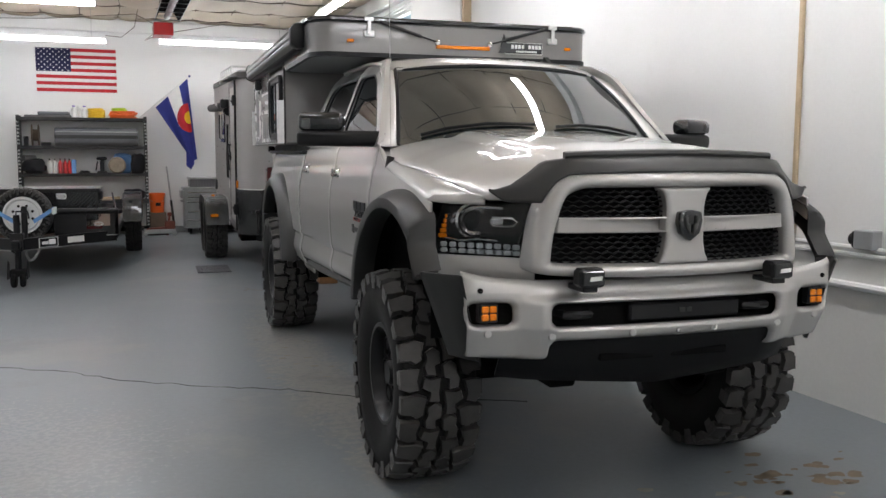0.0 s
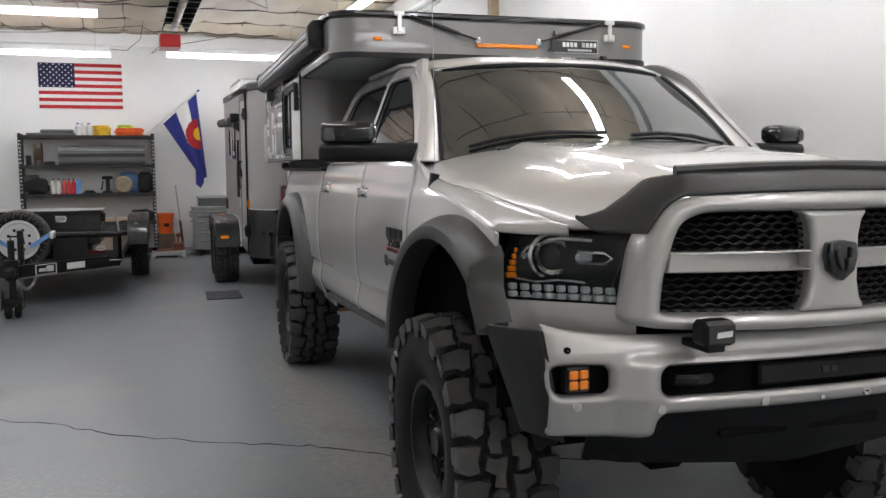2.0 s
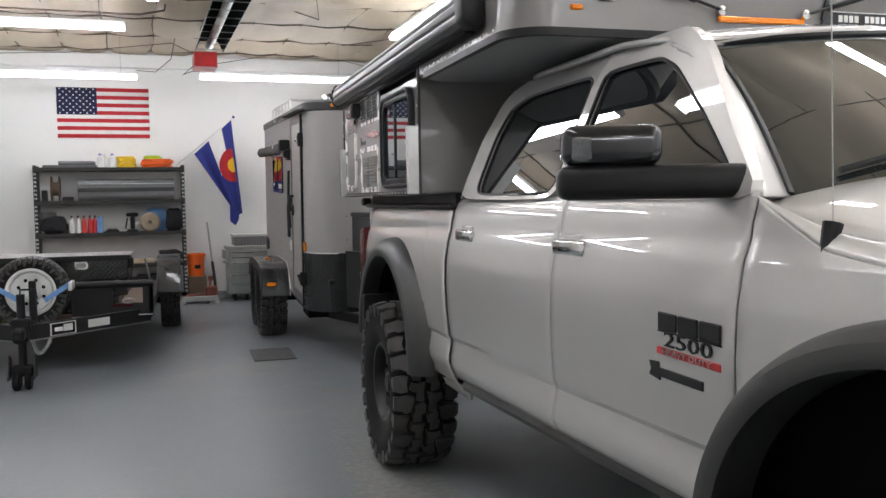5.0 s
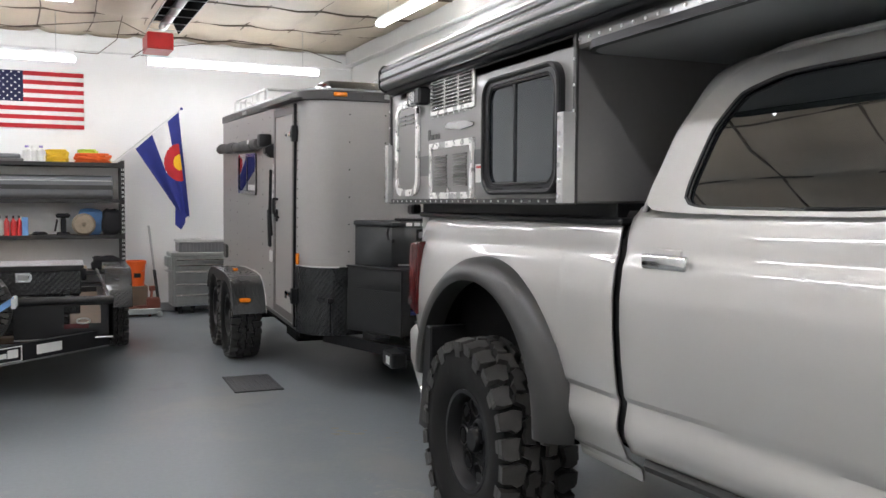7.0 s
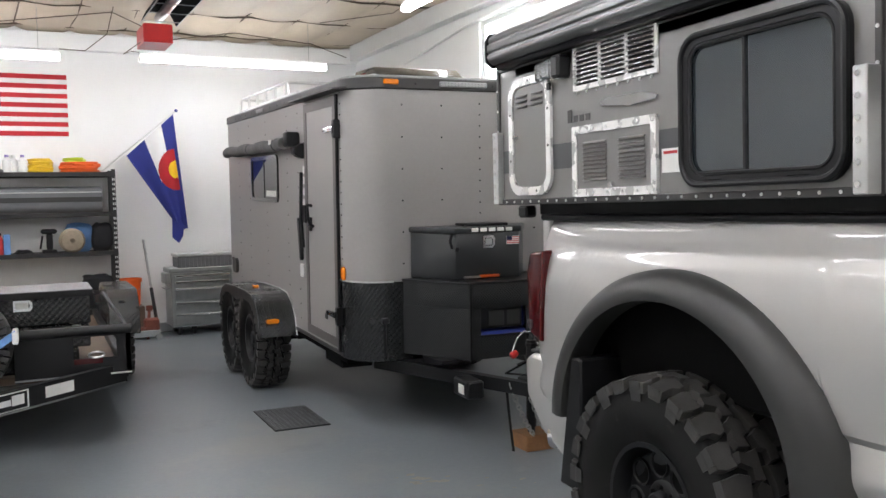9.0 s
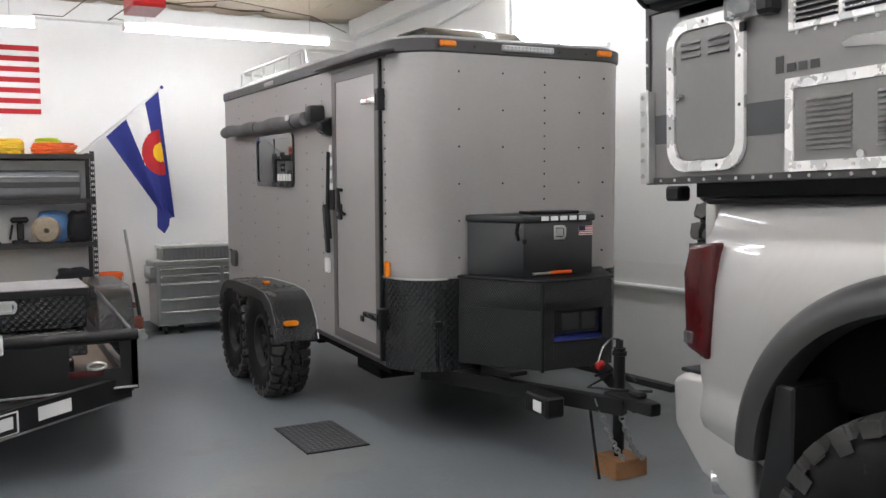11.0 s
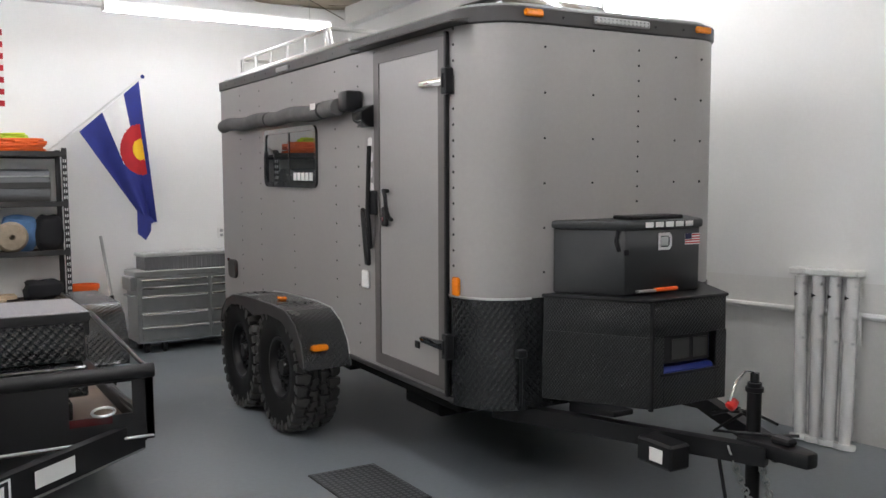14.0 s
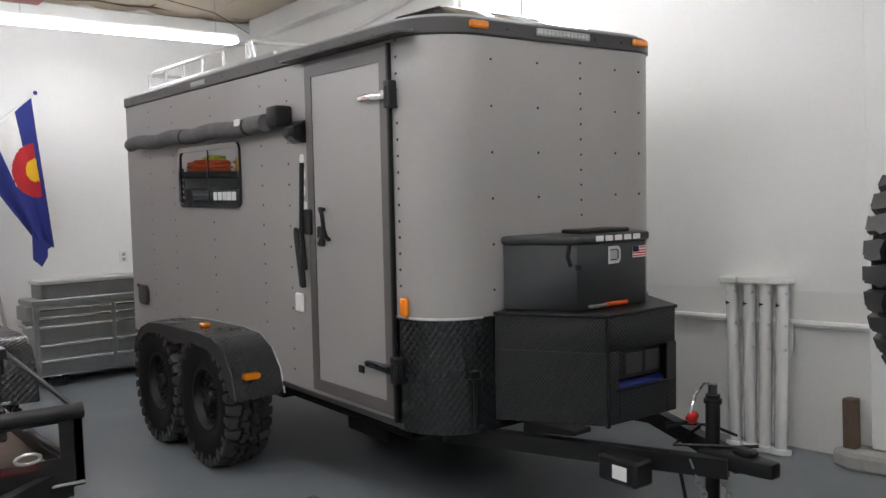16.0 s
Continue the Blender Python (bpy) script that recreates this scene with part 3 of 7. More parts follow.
def flare(name, sd, out, inn, a0, a1, xo, xm):
    (oy, oz, oa, ob), (iy, iz, ia, ib) = out, inn
    sec = [(0.0, xo - 0.005), (0.05, xo + 0.035), (0.22, xm - 0.035), (0.5, xm - 0.005), (0.8, xm), (0.97, xm - 0.004), (1.0, xm - 0.02), (0.99, xm - 0.10)]

    def fn(u, v):
        k = v * (len(sec) - 1)
        i = min(int(k), len(sec) - 2)
        f = k - i
        w, x = (sec[i][0] + (sec[i + 1][0] - sec[i][0]) * f, sec[i][1] + (sec[i + 1][1] - sec[i][1]) * f)
        a = radians(a0 + (a1 - a0) * u)
        c, s_ = math.cos(a), math.sin(a)
        y = (oy + oa * c) * (1 - w) + (iy + ia * c) * w
        z = (oz + ob * s_) * (1 - w) + (iz + ib * s_) * w
        y = max(y, -0.70 + 0.02 * w + 0.08 * max(0, min(1, (z - 1.04) / 0.10)))
        fade = 1 - 0.35 * max(0, -s_) if s_ < 0 else 1
        return (sd * (xo + (x - xo) * fade), y, z)
    part(name, Shape().sheet(fn, 40, len(sec) - 1, flip=sd > 0), FLARE, truck, solid=0.006, smooth=40)


for sd in (-1, 1):
    flare("fender_flare", sd, (-0.22, 0.76, 0.766, 0.58), (-0.20, 0.765, 0.62, 0.50), 0, 150, 0.885, 0.985)
    flare("fender_flare", sd, (3.735, 0.70, 0.75, 0.62), (3.74, 0.69, 0.61, 0.53), 0, 184, 0.885, 0.985)
    # piece that runs on from the front flare round the bumper's end
    def bend(u, v):
        z = 1.045 - 0.34 * v
        xb = 0.842 - 0.09 * v
        xo = 0.965 - 0.135 * v
        k = [(xb, -0.83), (xb + 0.004, -0.845), ((xb + xo) / 2, -0.79), (xo - 0.012, -0.72), (xo, -0.69), (xo - 0.03, -0.655)]
        i = min(int(u * 5), 4)
        f = u * 5 - i
        return (sd * (k[i][0] + (k[i + 1][0] - k[i][0]) * f), k[i][1] + (k[i + 1][1] - k[i][1]) * f + 0.05 * v, z)
    part("bumper_end_flare", Shape().sheet(bend, 20, 10, flip=sd > 0), FLARE, truck, solid=0.012, smooth=45)
    part("mud_flap", Shape().prism([(4.19, 0.95), (4.26, 0.95), (4.36, 0.42), (4.20, 0.41)], "x", sd * 0.74, sd * 0.99, 0.008), BLACK, truck)

# hood
HOOD = [(-0.92, 0.50, 1.395, 1.452), (-0.85, 0.60, 1.322, 1.475), (-0.75, 0.70, 1.322, 1.495), (-0.54, 0.765, 1.378, 1.525), (-0.17, 0.80, 1.428, 1.562), (0.17, 0.81, 1.452, 1.585), (0.45, 0.815, 1.50, 1.605), (0.70, 0.80, 1.545, 1.62)]


def hood(u, v):
    y = -0.92 + 1.62 * u
    w, ze, zc = (lerp([(h[0], h[i]) for h in HOOD], y) for i in (1, 2, 3))
    k = 2 * v - 1
    bow = 1 - abs(k) ** (3.2 + 3.5 * max(0, 0.3 - u))
    bulge = 0.018 * (1 if abs(k) < 0.5 else max(0, 1 - (abs(k) - 0.5) / 0.08)) * min(1, u * 4)
    return (k * w, y + 0.10 * k * k * max(0, 0.25 - u) * 4, ze + (zc - ze) * bow + bulge)


part("hood", Shape().sheet(hood, 30, 48, flip=True), SILVER, truck, solid=0.015, smooth=40)
for sd in (-1, 1):
    def ftop(u, v):
        y = -0.72 + 1.26 * u
        w, ze = lerp([(h[0], h[1]) for h in HOOD], y) + 0.006, lerp([(h[0], h[2]) for h in HOOD], y) - 0.004
        zt = lerp(FTOP, y)
        xo = half(min(y, 0.42), zt)
        if y < -0.57:
            xo = max(w + 0.002, min(xo, 0.56 + (y + 0.84) / 0.9))
        return (sd * (w + (xo - w) * v), y, ze + (zt - ze) * v + 0.018 * math.sin(math.pi * v))
    part("fender_top", Shape().sheet(ftop, 24, 8, flip=sd > 0), SILVER, truck, solid=0.01)
part("cowl", Shape().box(-0.52, 0.52, 0.37, 0.47, 1.50, 1.59, 0.01), BLACK, truck)


GLO = [(0.0, 1.437), (0.26, 1.434), (0.459, 1.424), (0.511, 1.397), (0.545, 1.345), (0.56, 1.318), (0.674, 1.318), (0.72, 1.355)]
GHI = [(0.0, 1.497), (0.40, 1.490), (0.486, 1.478), (0.531, 1.470), (0.581, 1.425), (0.641, 1.380), (0.70, 1.362), (0.72, 1.358)]


def guard(u, v):
    # bug guard wrapped round the hood's front edge
    x = 0.72 * (2 * u - 1)
    z0, z1 = lerp(GLO, abs(x)), lerp(GHI, abs(x))
    y0 = -1.0 + 0.30 * x * x if abs(x) < 0.56 else -0.905 + 0.75 * (abs(x) - 0.56)
    y1 = lerp([(0, -0.905), (0.45, -0.885), (0.55, -0.83), (0.64, -0.80), (0.72, -0.782)], abs(x))
    return (x, y0 + (max(y0, y1) - y0) * v, z0 + (z1 - z0) * v + 0.010 * math.sin(math.pi * v))


part("bug_guard", Shape().sheet(guard, 72, 8), FLARE, truck, "matt dark bug guard", solid=0.01, smooth=50)
part("bug_guard_lip", Shape().tube([(k * 0.455, -0.905 + 0.03 * k * k, 1.502 - 0.012 * k * k) for k in [i / 10 - 1 for i in range(21)]], 0.016, 8), FLARE, truck)


# grille: silver surround, cross bars, honeycomb and shield
def gy(x):
    return -0.985 + 0.30 * x * x


def plate_xz(name, poly, mt, d0, d1, parent=truck, bev=0.006, label=""):
    s = Shape().prism(poly, "y", 0, d1 - d0, bev, seg=2)
    s.v = [(x, y + gy(x) + d0, z) for x, y, z in s.v]
    return part(name, s, mt, parent, label, smooth=40)


def bevelled(ob, w, seg=3, angle=35):
    bv_ = ob.modifiers.new("edge", "BEVEL")
    bv_.width, bv_.segments, bv_.limit_method, bv_.angle_limit = w, seg, "ANGLE", radians(angle)
    return ob


def evenly(pts, n):
    """Each side of an outline cut into n equal steps, so that two outlines stay matched."""
    return [(a[0] + (c[0] - a[0]) * i / n, a[1] + (c[1] - a[1]) * i / n) for a, c in zip(pts, pts[1:] + pts[:1]) for i in range(n)]


right_o = [(0.605, 1.030), (0.600, 1.085), (0.585, 1.20), (0.575, 1.265), (0.553, 1.325), (0.511, 1.395), (0.459, 1.422), (0.30, 1.432)]
right_i = [(0.512, 1.087), (0.515, 1.10), (0.507, 1.198), (0.488, 1.265), (0.478, 1.305), (0.462, 1.342), (0.404, 1.369), (0.30, 1.371)]
outer_g = right_o + [(-x, z) for x, z in reversed(right_o)]
inner_g = right_i + [(-x, z) for x, z in reversed(right_i)]


def eased(pts, times):
    """A closed outline with its corners eased."""
    for _ in range(times):
        pts = [((p[0] + 2 * q[0] + r[0]) / 4, (p[1] + 2 * q[1] + r[1]) / 4) for p, q, r in zip(pts[-1:] + pts[:-1], pts, pts[1:] + pts[:1])]
    return pts


go, gi = eased(evenly(outer_g, 6), 8), eased(evenly(inner_g, 6), 5)
GSEC = [(0, 0.08), (0.015, 0.02), (0.05, 0.0), (0.14, -0.016), (0.30, -0.026), (0.5, -0.030), (0.70, -0.027), (0.86, -0.016), (0.95, 0.002), (0.985, 0.022), (1, 0.08)]


def surround(u, v):
    i = round(u * len(go)) % len(go)
    f, d = GSEC[round(v * (len(GSEC) - 1))]
    x, z = go[i][0] + (gi[i][0] - go[i][0]) * f, go[i][1] + (gi[i][1] - go[i][1]) * f
    return (x, gy(x) - 0.004 + d, z)


part("grille_surround", Shape().sheet(surround, len(go), len(GSEC) - 1), SILVER, truck, smooth=80)
bar = Shape().prism(evenly([(-0.50, 1.203), (0.50, 1.203), (0.495, 1.262), (-0.495, 1.262)], 10), "y", 0, 0.06)
bar.v = [(x, y + gy(x) - 0.012, z) for x, y, z in bar.v]
bevelled(part("grille_bar", bar, SILVER, truck, smooth=50), 0.020, 4)
mast = Shape().prism([(-0.115, 1.084), (0.115, 1.084), (0.092, 1.12), (0.082, 1.17), (0.082, 1.30), (0.092, 1.345), (0.115, 1.374), (-0.115, 1.374), (-0.092, 1.345), (-0.082, 1.30), (-0.082, 1.17), (-0.092, 1.12)], "y", -1.004, -0.93)
bevelled(part("grille_mast", mast, SILVER, truck, smooth=50), 0.020, 4)
mesh_bars = Shape()
for z0, z1 in ((1.088, 1.202), (1.264, 1.374)):
    for sd in (-1, 1):
        for r in range(7):
            z = z0 + (z1 - z0) * r / 6
            mesh_bars.tube([(sd * (0.075 + 0.445 * i / 60), gy(0.075 + 0.445 * i / 60) + 0.022, z + 0.0040 * math.cos(math.pi * (i / 3.0 + r))) for i in range(61)], 0.0042, 5)
part("grille_mesh", mesh_bars, MESHBLACK, truck, "black honeycomb grille mesh")
# Dark board behind the mesh stands for the shade inside the grille.
part("grille_shade_board", Shape().box(-0.52, 0.52, -0.86, -0.82, 1.05, 1.40, 0.01), DARK, truck)
shield = [(-0.046, 1.282), (0, 1.290), (0.046, 1.282), (0.052, 1.245), (0.040, 1.20), (0, 1.170), (-0.040, 1.20), (-0.052, 1.245)]
plate_xz("shield_emblem", shield, GLOSSBLACK, -0.05, -0.015, label="gloss black shield emblem")
for sd in (-1, 1):
    plate_xz("emblem_relief", [(sd * 0.006, 1.20), (sd * 0.024, 1.22), (sd * 0.034, 1.262), (sd * 0.018, 1.272), (sd * 0.018, 1.24), (sd * 0.006, 1.235)], FLARE, -0.06, -0.049, bev=0.003)

# lamps
for sd in (-1, 1):
    def hx(u):
        return sd * (0.57 + 0.295 * u)

    def hy(u):
        return -0.825 + 0.265 * u + 0.03 * u ** 4

    def lens(u, v):
        x = 0.595 - 0.052 * v + (0.272 + 0.008 * math.sin(math.pi * min(1, v * 1.6))) * u
        return (sd * x, -0.84 + (x - 0.55) * 0.9 - 0.006 - 0.012 * math.sin(math.pi * v), 1.103 - 0.006 * u + (0.204 - 0.005 * u) * v)
    lampb = part("headlight", Shape().sheet(lambda u, v: (lambda p: (p[0], p[1] + 0.075, p[2]))(lens(u, v)), 12, 6), MESHBLACK, truck, "headlight with black housing and amber corner", solid=0.02)
    cov = part("lamp_cover", Shape().sheet(lens, 16, 8, flip=sd < 0), COVER, lampb)
    cov.visible_shadow = False
    px, py = sd * 0.728, -0.645
    ringm = pose(px, py, 1.235, 0, 0, 90 + sd * 18)
    part("projector_ring", Shape().lathe([(0.056, 0.02), (0.056, -0.012), (0.049, -0.018), (0.042, -0.012), (0.040, 0.03)], 32), CHROME, lampb, m=ringm)
    part("reflector_bowl", Shape().lathe([(0.078, 0.035), (0.074, 0.012), (0.064, 0.006), (0.058, 0.022)], 32), CHROME, lampb, m=ringm)
    part("projector", Shape().lathe([(0.040, 0.02), (0.036, 0.0), (0.026, -0.010), (0.001, -0.015)], 24), GLOSSBLACK, lampb, m=ringm)
    part("lamp_tray", Shape().sheet(lambda u, v: (hx(0.04 + 0.92 * u), hy(0.04 + 0.92 * u) + 0.055 - 0.025 * v, 1.150 - 0.045 * v), 12, 2), CHROME, lampb, solid=0.004)
    for i in range(9):
        u = 0.07 + 0.85 * i / 9
        x0, x1 = sorted((hx(u), hx(u + 0.088)))
        led = Shape().box(x0, x1, hy(u) + 0.018, hy(u) + 0.045, 1.128, 1.150, 0.007, seg=2).box(x0, x1, hy(u) + 0.012, hy(u) + 0.042, 1.106, 1.126, 0.007, seg=2)
        part("led_lens", led, LEDCLEAR, lampb)
    for u0, u1 in ((0.10, 0.40), (0.68, 0.80)):
        x0, x1 = sorted((hx(u0), hx(u1)))
        part("lamp_arm", Shape().prism([(x0, 1.222), (x1, 1.222), (x1, 1.248), (x0, 1.248)], "y", hy((u0 + u1) / 2) + 0.03, hy((u0 + u1) / 2) + 0.05, 0.006), LEDCLEAR, lampb)
    amb = Shape()
    for i in range(5):
        z = 1.165 + 0.019 * i
        x0, x1 = sorted((hx(0.76 + 0.004 * i), hx(0.94 - 0.022 * i)))
        amb.box(x0, x1, hy(0.86) + 0.012, hy(0.86) + 0.03, z, z + 0.017, 0.003)
    part("corner_reflector", amb, AMBER, lampb)
    part("lamp_bezel", Shape().tube([(hx(0.36), hy(0.36) + 0.02, 1.252), (hx(0.15), hy(0.15) + 0.02, 1.25), (hx(0.1), hy(0.1) + 0.02, 1.235), (hx(0.15), hy(0.15) + 0.02, 1.218), (hx(0.36), hy(0.36) + 0.02, 1.22)], 0.005, 6), CHROME, lampb)
    part("lamp_brow", Shape().tube([(hx(0.25), hy(0.25) + 0.02, 1.285), (hx(0.5), hy(0.5) + 0.015, 1.29), (hx(0.75), hy(0.75) + 0.02, 1.262), (hx(0.8), hy(0.8) + 0.02, 1.23)], 0.006, 6).tube([(hx(0.85), hy(0.85) + 0.02, 1.165), (hx(0.7), hy(0.7) + 0.02, 1.155), (hx(0.5), hy(0.5) + 0.02, 1.165), (hx(0.3), hy(0.3) + 0.02, 1.16)], 0.004, 6), CHROME, lampb)
    # silver strip under the lamp
    part("lamp_filler", Shape().sheet(lambda u, v: (sd * (0.555 + 0.305 * u), -0.84 + (0.005 + 0.305 * u) * 0.9 - 0.004, 0.99 + 0.11 * v), 10, 2, flip=sd < 0), SILVER, truck, solid=0.012)


# front bumper with its slots
def by(x, z):
    y = -0.925 + 0.07 * (x / 0.75) ** 2 + (4 * (abs(x) - 0.78) ** 2 if abs(x) > 0.78 else 0)
    if z < 0.97:
        y -= 0.028 * max(0, min(1, (0.63 - abs(x)) / 0.08)) * min(1, (0.97 - z) / 0.03)
    return y + (0.05 * ((z - 0.97) / 0.07) ** 2 if z > 0.97 else 0) + (0.05 * (0.84 - z) / 0.12 if z < 0.84 else 0)


def rounded_gap(x, z, cx, cz, hw, hh, r):
    """Distance to a rounded opening, negative inside it."""
    qx, qz = abs(x - cx) - hw + r, abs(z - cz) - hh + r
    return math.hypot(max(qx, 0), max(qz, 0)) + min(max(qx, qz), 0) - r


def gap(x, z):
    x = abs(x)
    return min(rounded_gap(x, z, 0, 0.889, 0.505, 0.043, 0.03), rounded_gap(x, z, 0.735, 0.896, 0.086, 0.040, 0.024), rounded_gap(x, z, 0, 0.68, 0.50, 0.107, 0.03))


BX, BZ = 208, 40


def bumper_grid(u, v):
    return -0.838 + 1.676 * u, 0.71 + 0.31 * v


def bumper(u, v):
    x, z = bumper_grid(u, v)
    d, e = gap(x, z), 1e-4
    if d < 0:
        nx, nz = (gap(x + e, z) - gap(x - e, z)) / (2 * e), (gap(x, z + e) - gap(x, z - e)) / (2 * e)
        x, z, d = x - nx * d, z - nz * d, 0
    lip = max(0, 1 - d / 0.020) ** 2
    k = abs(x) / 0.838
    y = by(x, z) + 0.024 * lip + (0.02 * max(0, (0.735 - z) / 0.025) ** 2 if z < 0.735 else 0)
    return (x * (1 - 0.14 * max(0, 1.0 - z) * k ** 4), y, z + (0.04 * k ** 6 if z > 0.99 else 0) + (0.015 * k ** 8 if z < 0.72 else 0))


def bumper_open(i, j):
    return all(gap(*bumper_grid((i + a) / BX, (j + c) / BZ)) < 0 for a in (0, 1) for c in (0, 1))


part("front_bumper", Shape().sheet(bumper, BX, BZ, skip=bumper_open), SILVER, truck, solid=0.012, smooth=60)
# Dark sheet behind the slots paints the shade inside the bumper.
part("bumper_slot_shade", Shape().sheet(lambda u, v: (-0.80 + 1.60 * u, by(-0.80 + 1.60 * u, 0.9) + 0.085, 0.80 + 0.20 * v), 20, 1), DARK, truck, solid=0.01)
part("winch_cover", Shape().box(-0.18, 0.32, -0.912, -0.88, 0.852, 0.92, 0.008), BLACK, truck, "black textured cover plate in the bumper slot")
part("cover_mark", Shape().box(0.04, 0.065, -0.9155, -0.912, 0.878, 0.896, 0).box(0.072, 0.095, -0.9155, -0.912, 0.878, 0.896, 0), FLARE, truck)
for sd in (-1, 1):
    hook = Shape().tube([(sd * 0.34, -0.82, 0.885), (sd * 0.35, -0.90, 0.888), (sd * 0.40, -0.915, 0.888), (sd * 0.45, -0.90, 0.888), (sd * 0.46, -0.82, 0.885)], 0.017, 8)
    part("tow_hook", hook, BLACK, truck)
    fx = sd * 0.742
    fog = part("fog_light", Shape().box(fx - 0.038, fx + 0.038, -0.855, -0.81, 0.865, 0.938, 0.006), BLACK, truck, "square amber fog light")
    lens4 = Shape()
    for ix in (-1, 1):
        for iz in (-1, 1):
            lens4.box(fx + ix * 0.016 - 0.014, fx + ix * 0.016 + 0.014, -0.862, -0.852, 0.902 + iz * 0.015 - 0.013, 0.902 + iz * 0.015 + 0.013, 0.004)
    part("fog_lens", lens4, AMBER, fog)
    podx = sd * 0.412
    pod = part("led_pod", Shape().box(podx - 0.052, podx + 0.052, -1.05, -0.98, 1.012, 1.082, 0.012), BLACK, truck, "small black driving light on the bumper")
    part("pod_face", Shape().box(podx - 0.043, podx + 0.043, -1.056, -1.049, 1.02, 1.074, 0.004), GLOSSBLACK, pod)
    part("pod_mark", Shape().prism([(podx - 0.018, 1.037), (podx + 0.03, 1.040), (podx + 0.033, 1.056), (podx - 0.014, 1.053)], "y", -1.0585, -1.056), WHITE, pod)
    part("pod_bracket", Shape().box(podx - 0.03, podx + 0.03, -1.03, -0.90, 0.992, 1.014, 0.004), BLACK, pod)
    for sx, sz in ((0.185, 0.815), (0.515, 0.81), (0.755, 0.822)):
        x = sd * sx
        part("parking_sensor", Shape().lathe([(0.014, 0.01), (0.014, -0.004), (0.010, -0.005), (0.001, -0.004)], 16), SILVER, truck, m=pose(x * 0.985, by(x, sz) - 0.002, sz, 0, 0, 90 - sd * 0))
    part("bumper_plug", Shape().lathe([(0.010, 0.01), (0.010, -0.005), (0.001, -0.006)], 12), DARK, truck, m=pose(sd * 0.775, by(0.775, 0.985), 0.988, 0, 0, 90))
    part("bumper_stud", Shape().box(sd * 0.08 - 0.008 + 0.09, sd * 0.08 + 0.008 + 0.09, by(0, .84) - 0.006, by(0, .84), 0.808, 0.822, 0.003), CHROME, truck)
dam = Shape().sheet(lambda u, v: (lambda x: (x, by(x, 0.8) + 0.05 + 0.10 * (1 - v), 0.58 + 0.08 * abs(x) + (0.22 - 0.08 * abs(x)) * v))(-0.66 + 1.32 * u), 24, 4)
# blackest material here also carries the shade under the bumper
part("air_dam", dam, MESHBLACK, truck, solid=-0.02)
part("air_dam_slot", Shape().box(-0.28, -0.04, by(0, .7) + 0.03, by(0, .7) + 0.07, 0.69, 0.72, 0.004).box(0.04, 0.30, by(0, .7) + 0.03, by(0, .7) + 0.07, 0.69, 0.72, 0.004), DARK, truck)


# greenhouse
def gx(z):
    return lerp([(1.50, 0.862), (1.56, 0.842), (1.75, 0.775), (1.95, 0.705), (2.02, 0.655), (2.06, 0.58)], z)


def outline(pts, n=72):
    """Even walk along a closed outline with softened corners."""
    P = [Vector(p) for p in pts]
    for cut in (0.10, 0.2, 0.25):
        Q = []
        for a, b in zip(P, P[1:] + P[:1]):
            Q += [a.lerp(b, cut), a.lerp(b, 1 - cut)]
        P = Q
    L = [0]
    for a, b in zip(P, P[1:] + P[:1]):
        L.append(L[-1] + (b - a).length)
    out, k = [], 0
    for i in range(n):
        t = L[-1] * i / n
        while L[k + 1] < t:
            k += 1
        a, b = P[k], P[(k + 1) % len(P)]
        out.append(tuple(a.lerp(b, (t - L[k]) / max(1e-9, L[k + 1] - L[k]))))
    return out


def screen(u, v):
    k = 2 * u - 1
    y = (0.31 + 0.16 * k * k) * (1 - v) + (0.83 + 0.17 * k * k) * v
    bow = 0.02 * math.sin(math.pi * v)
    return (k * (0.735 - 0.125 * v), y - bow, (1.535 + 0.067 * (1 - k * k)) * (1 - v) + (1.985 - 0.02 * k * k) * v + bow)


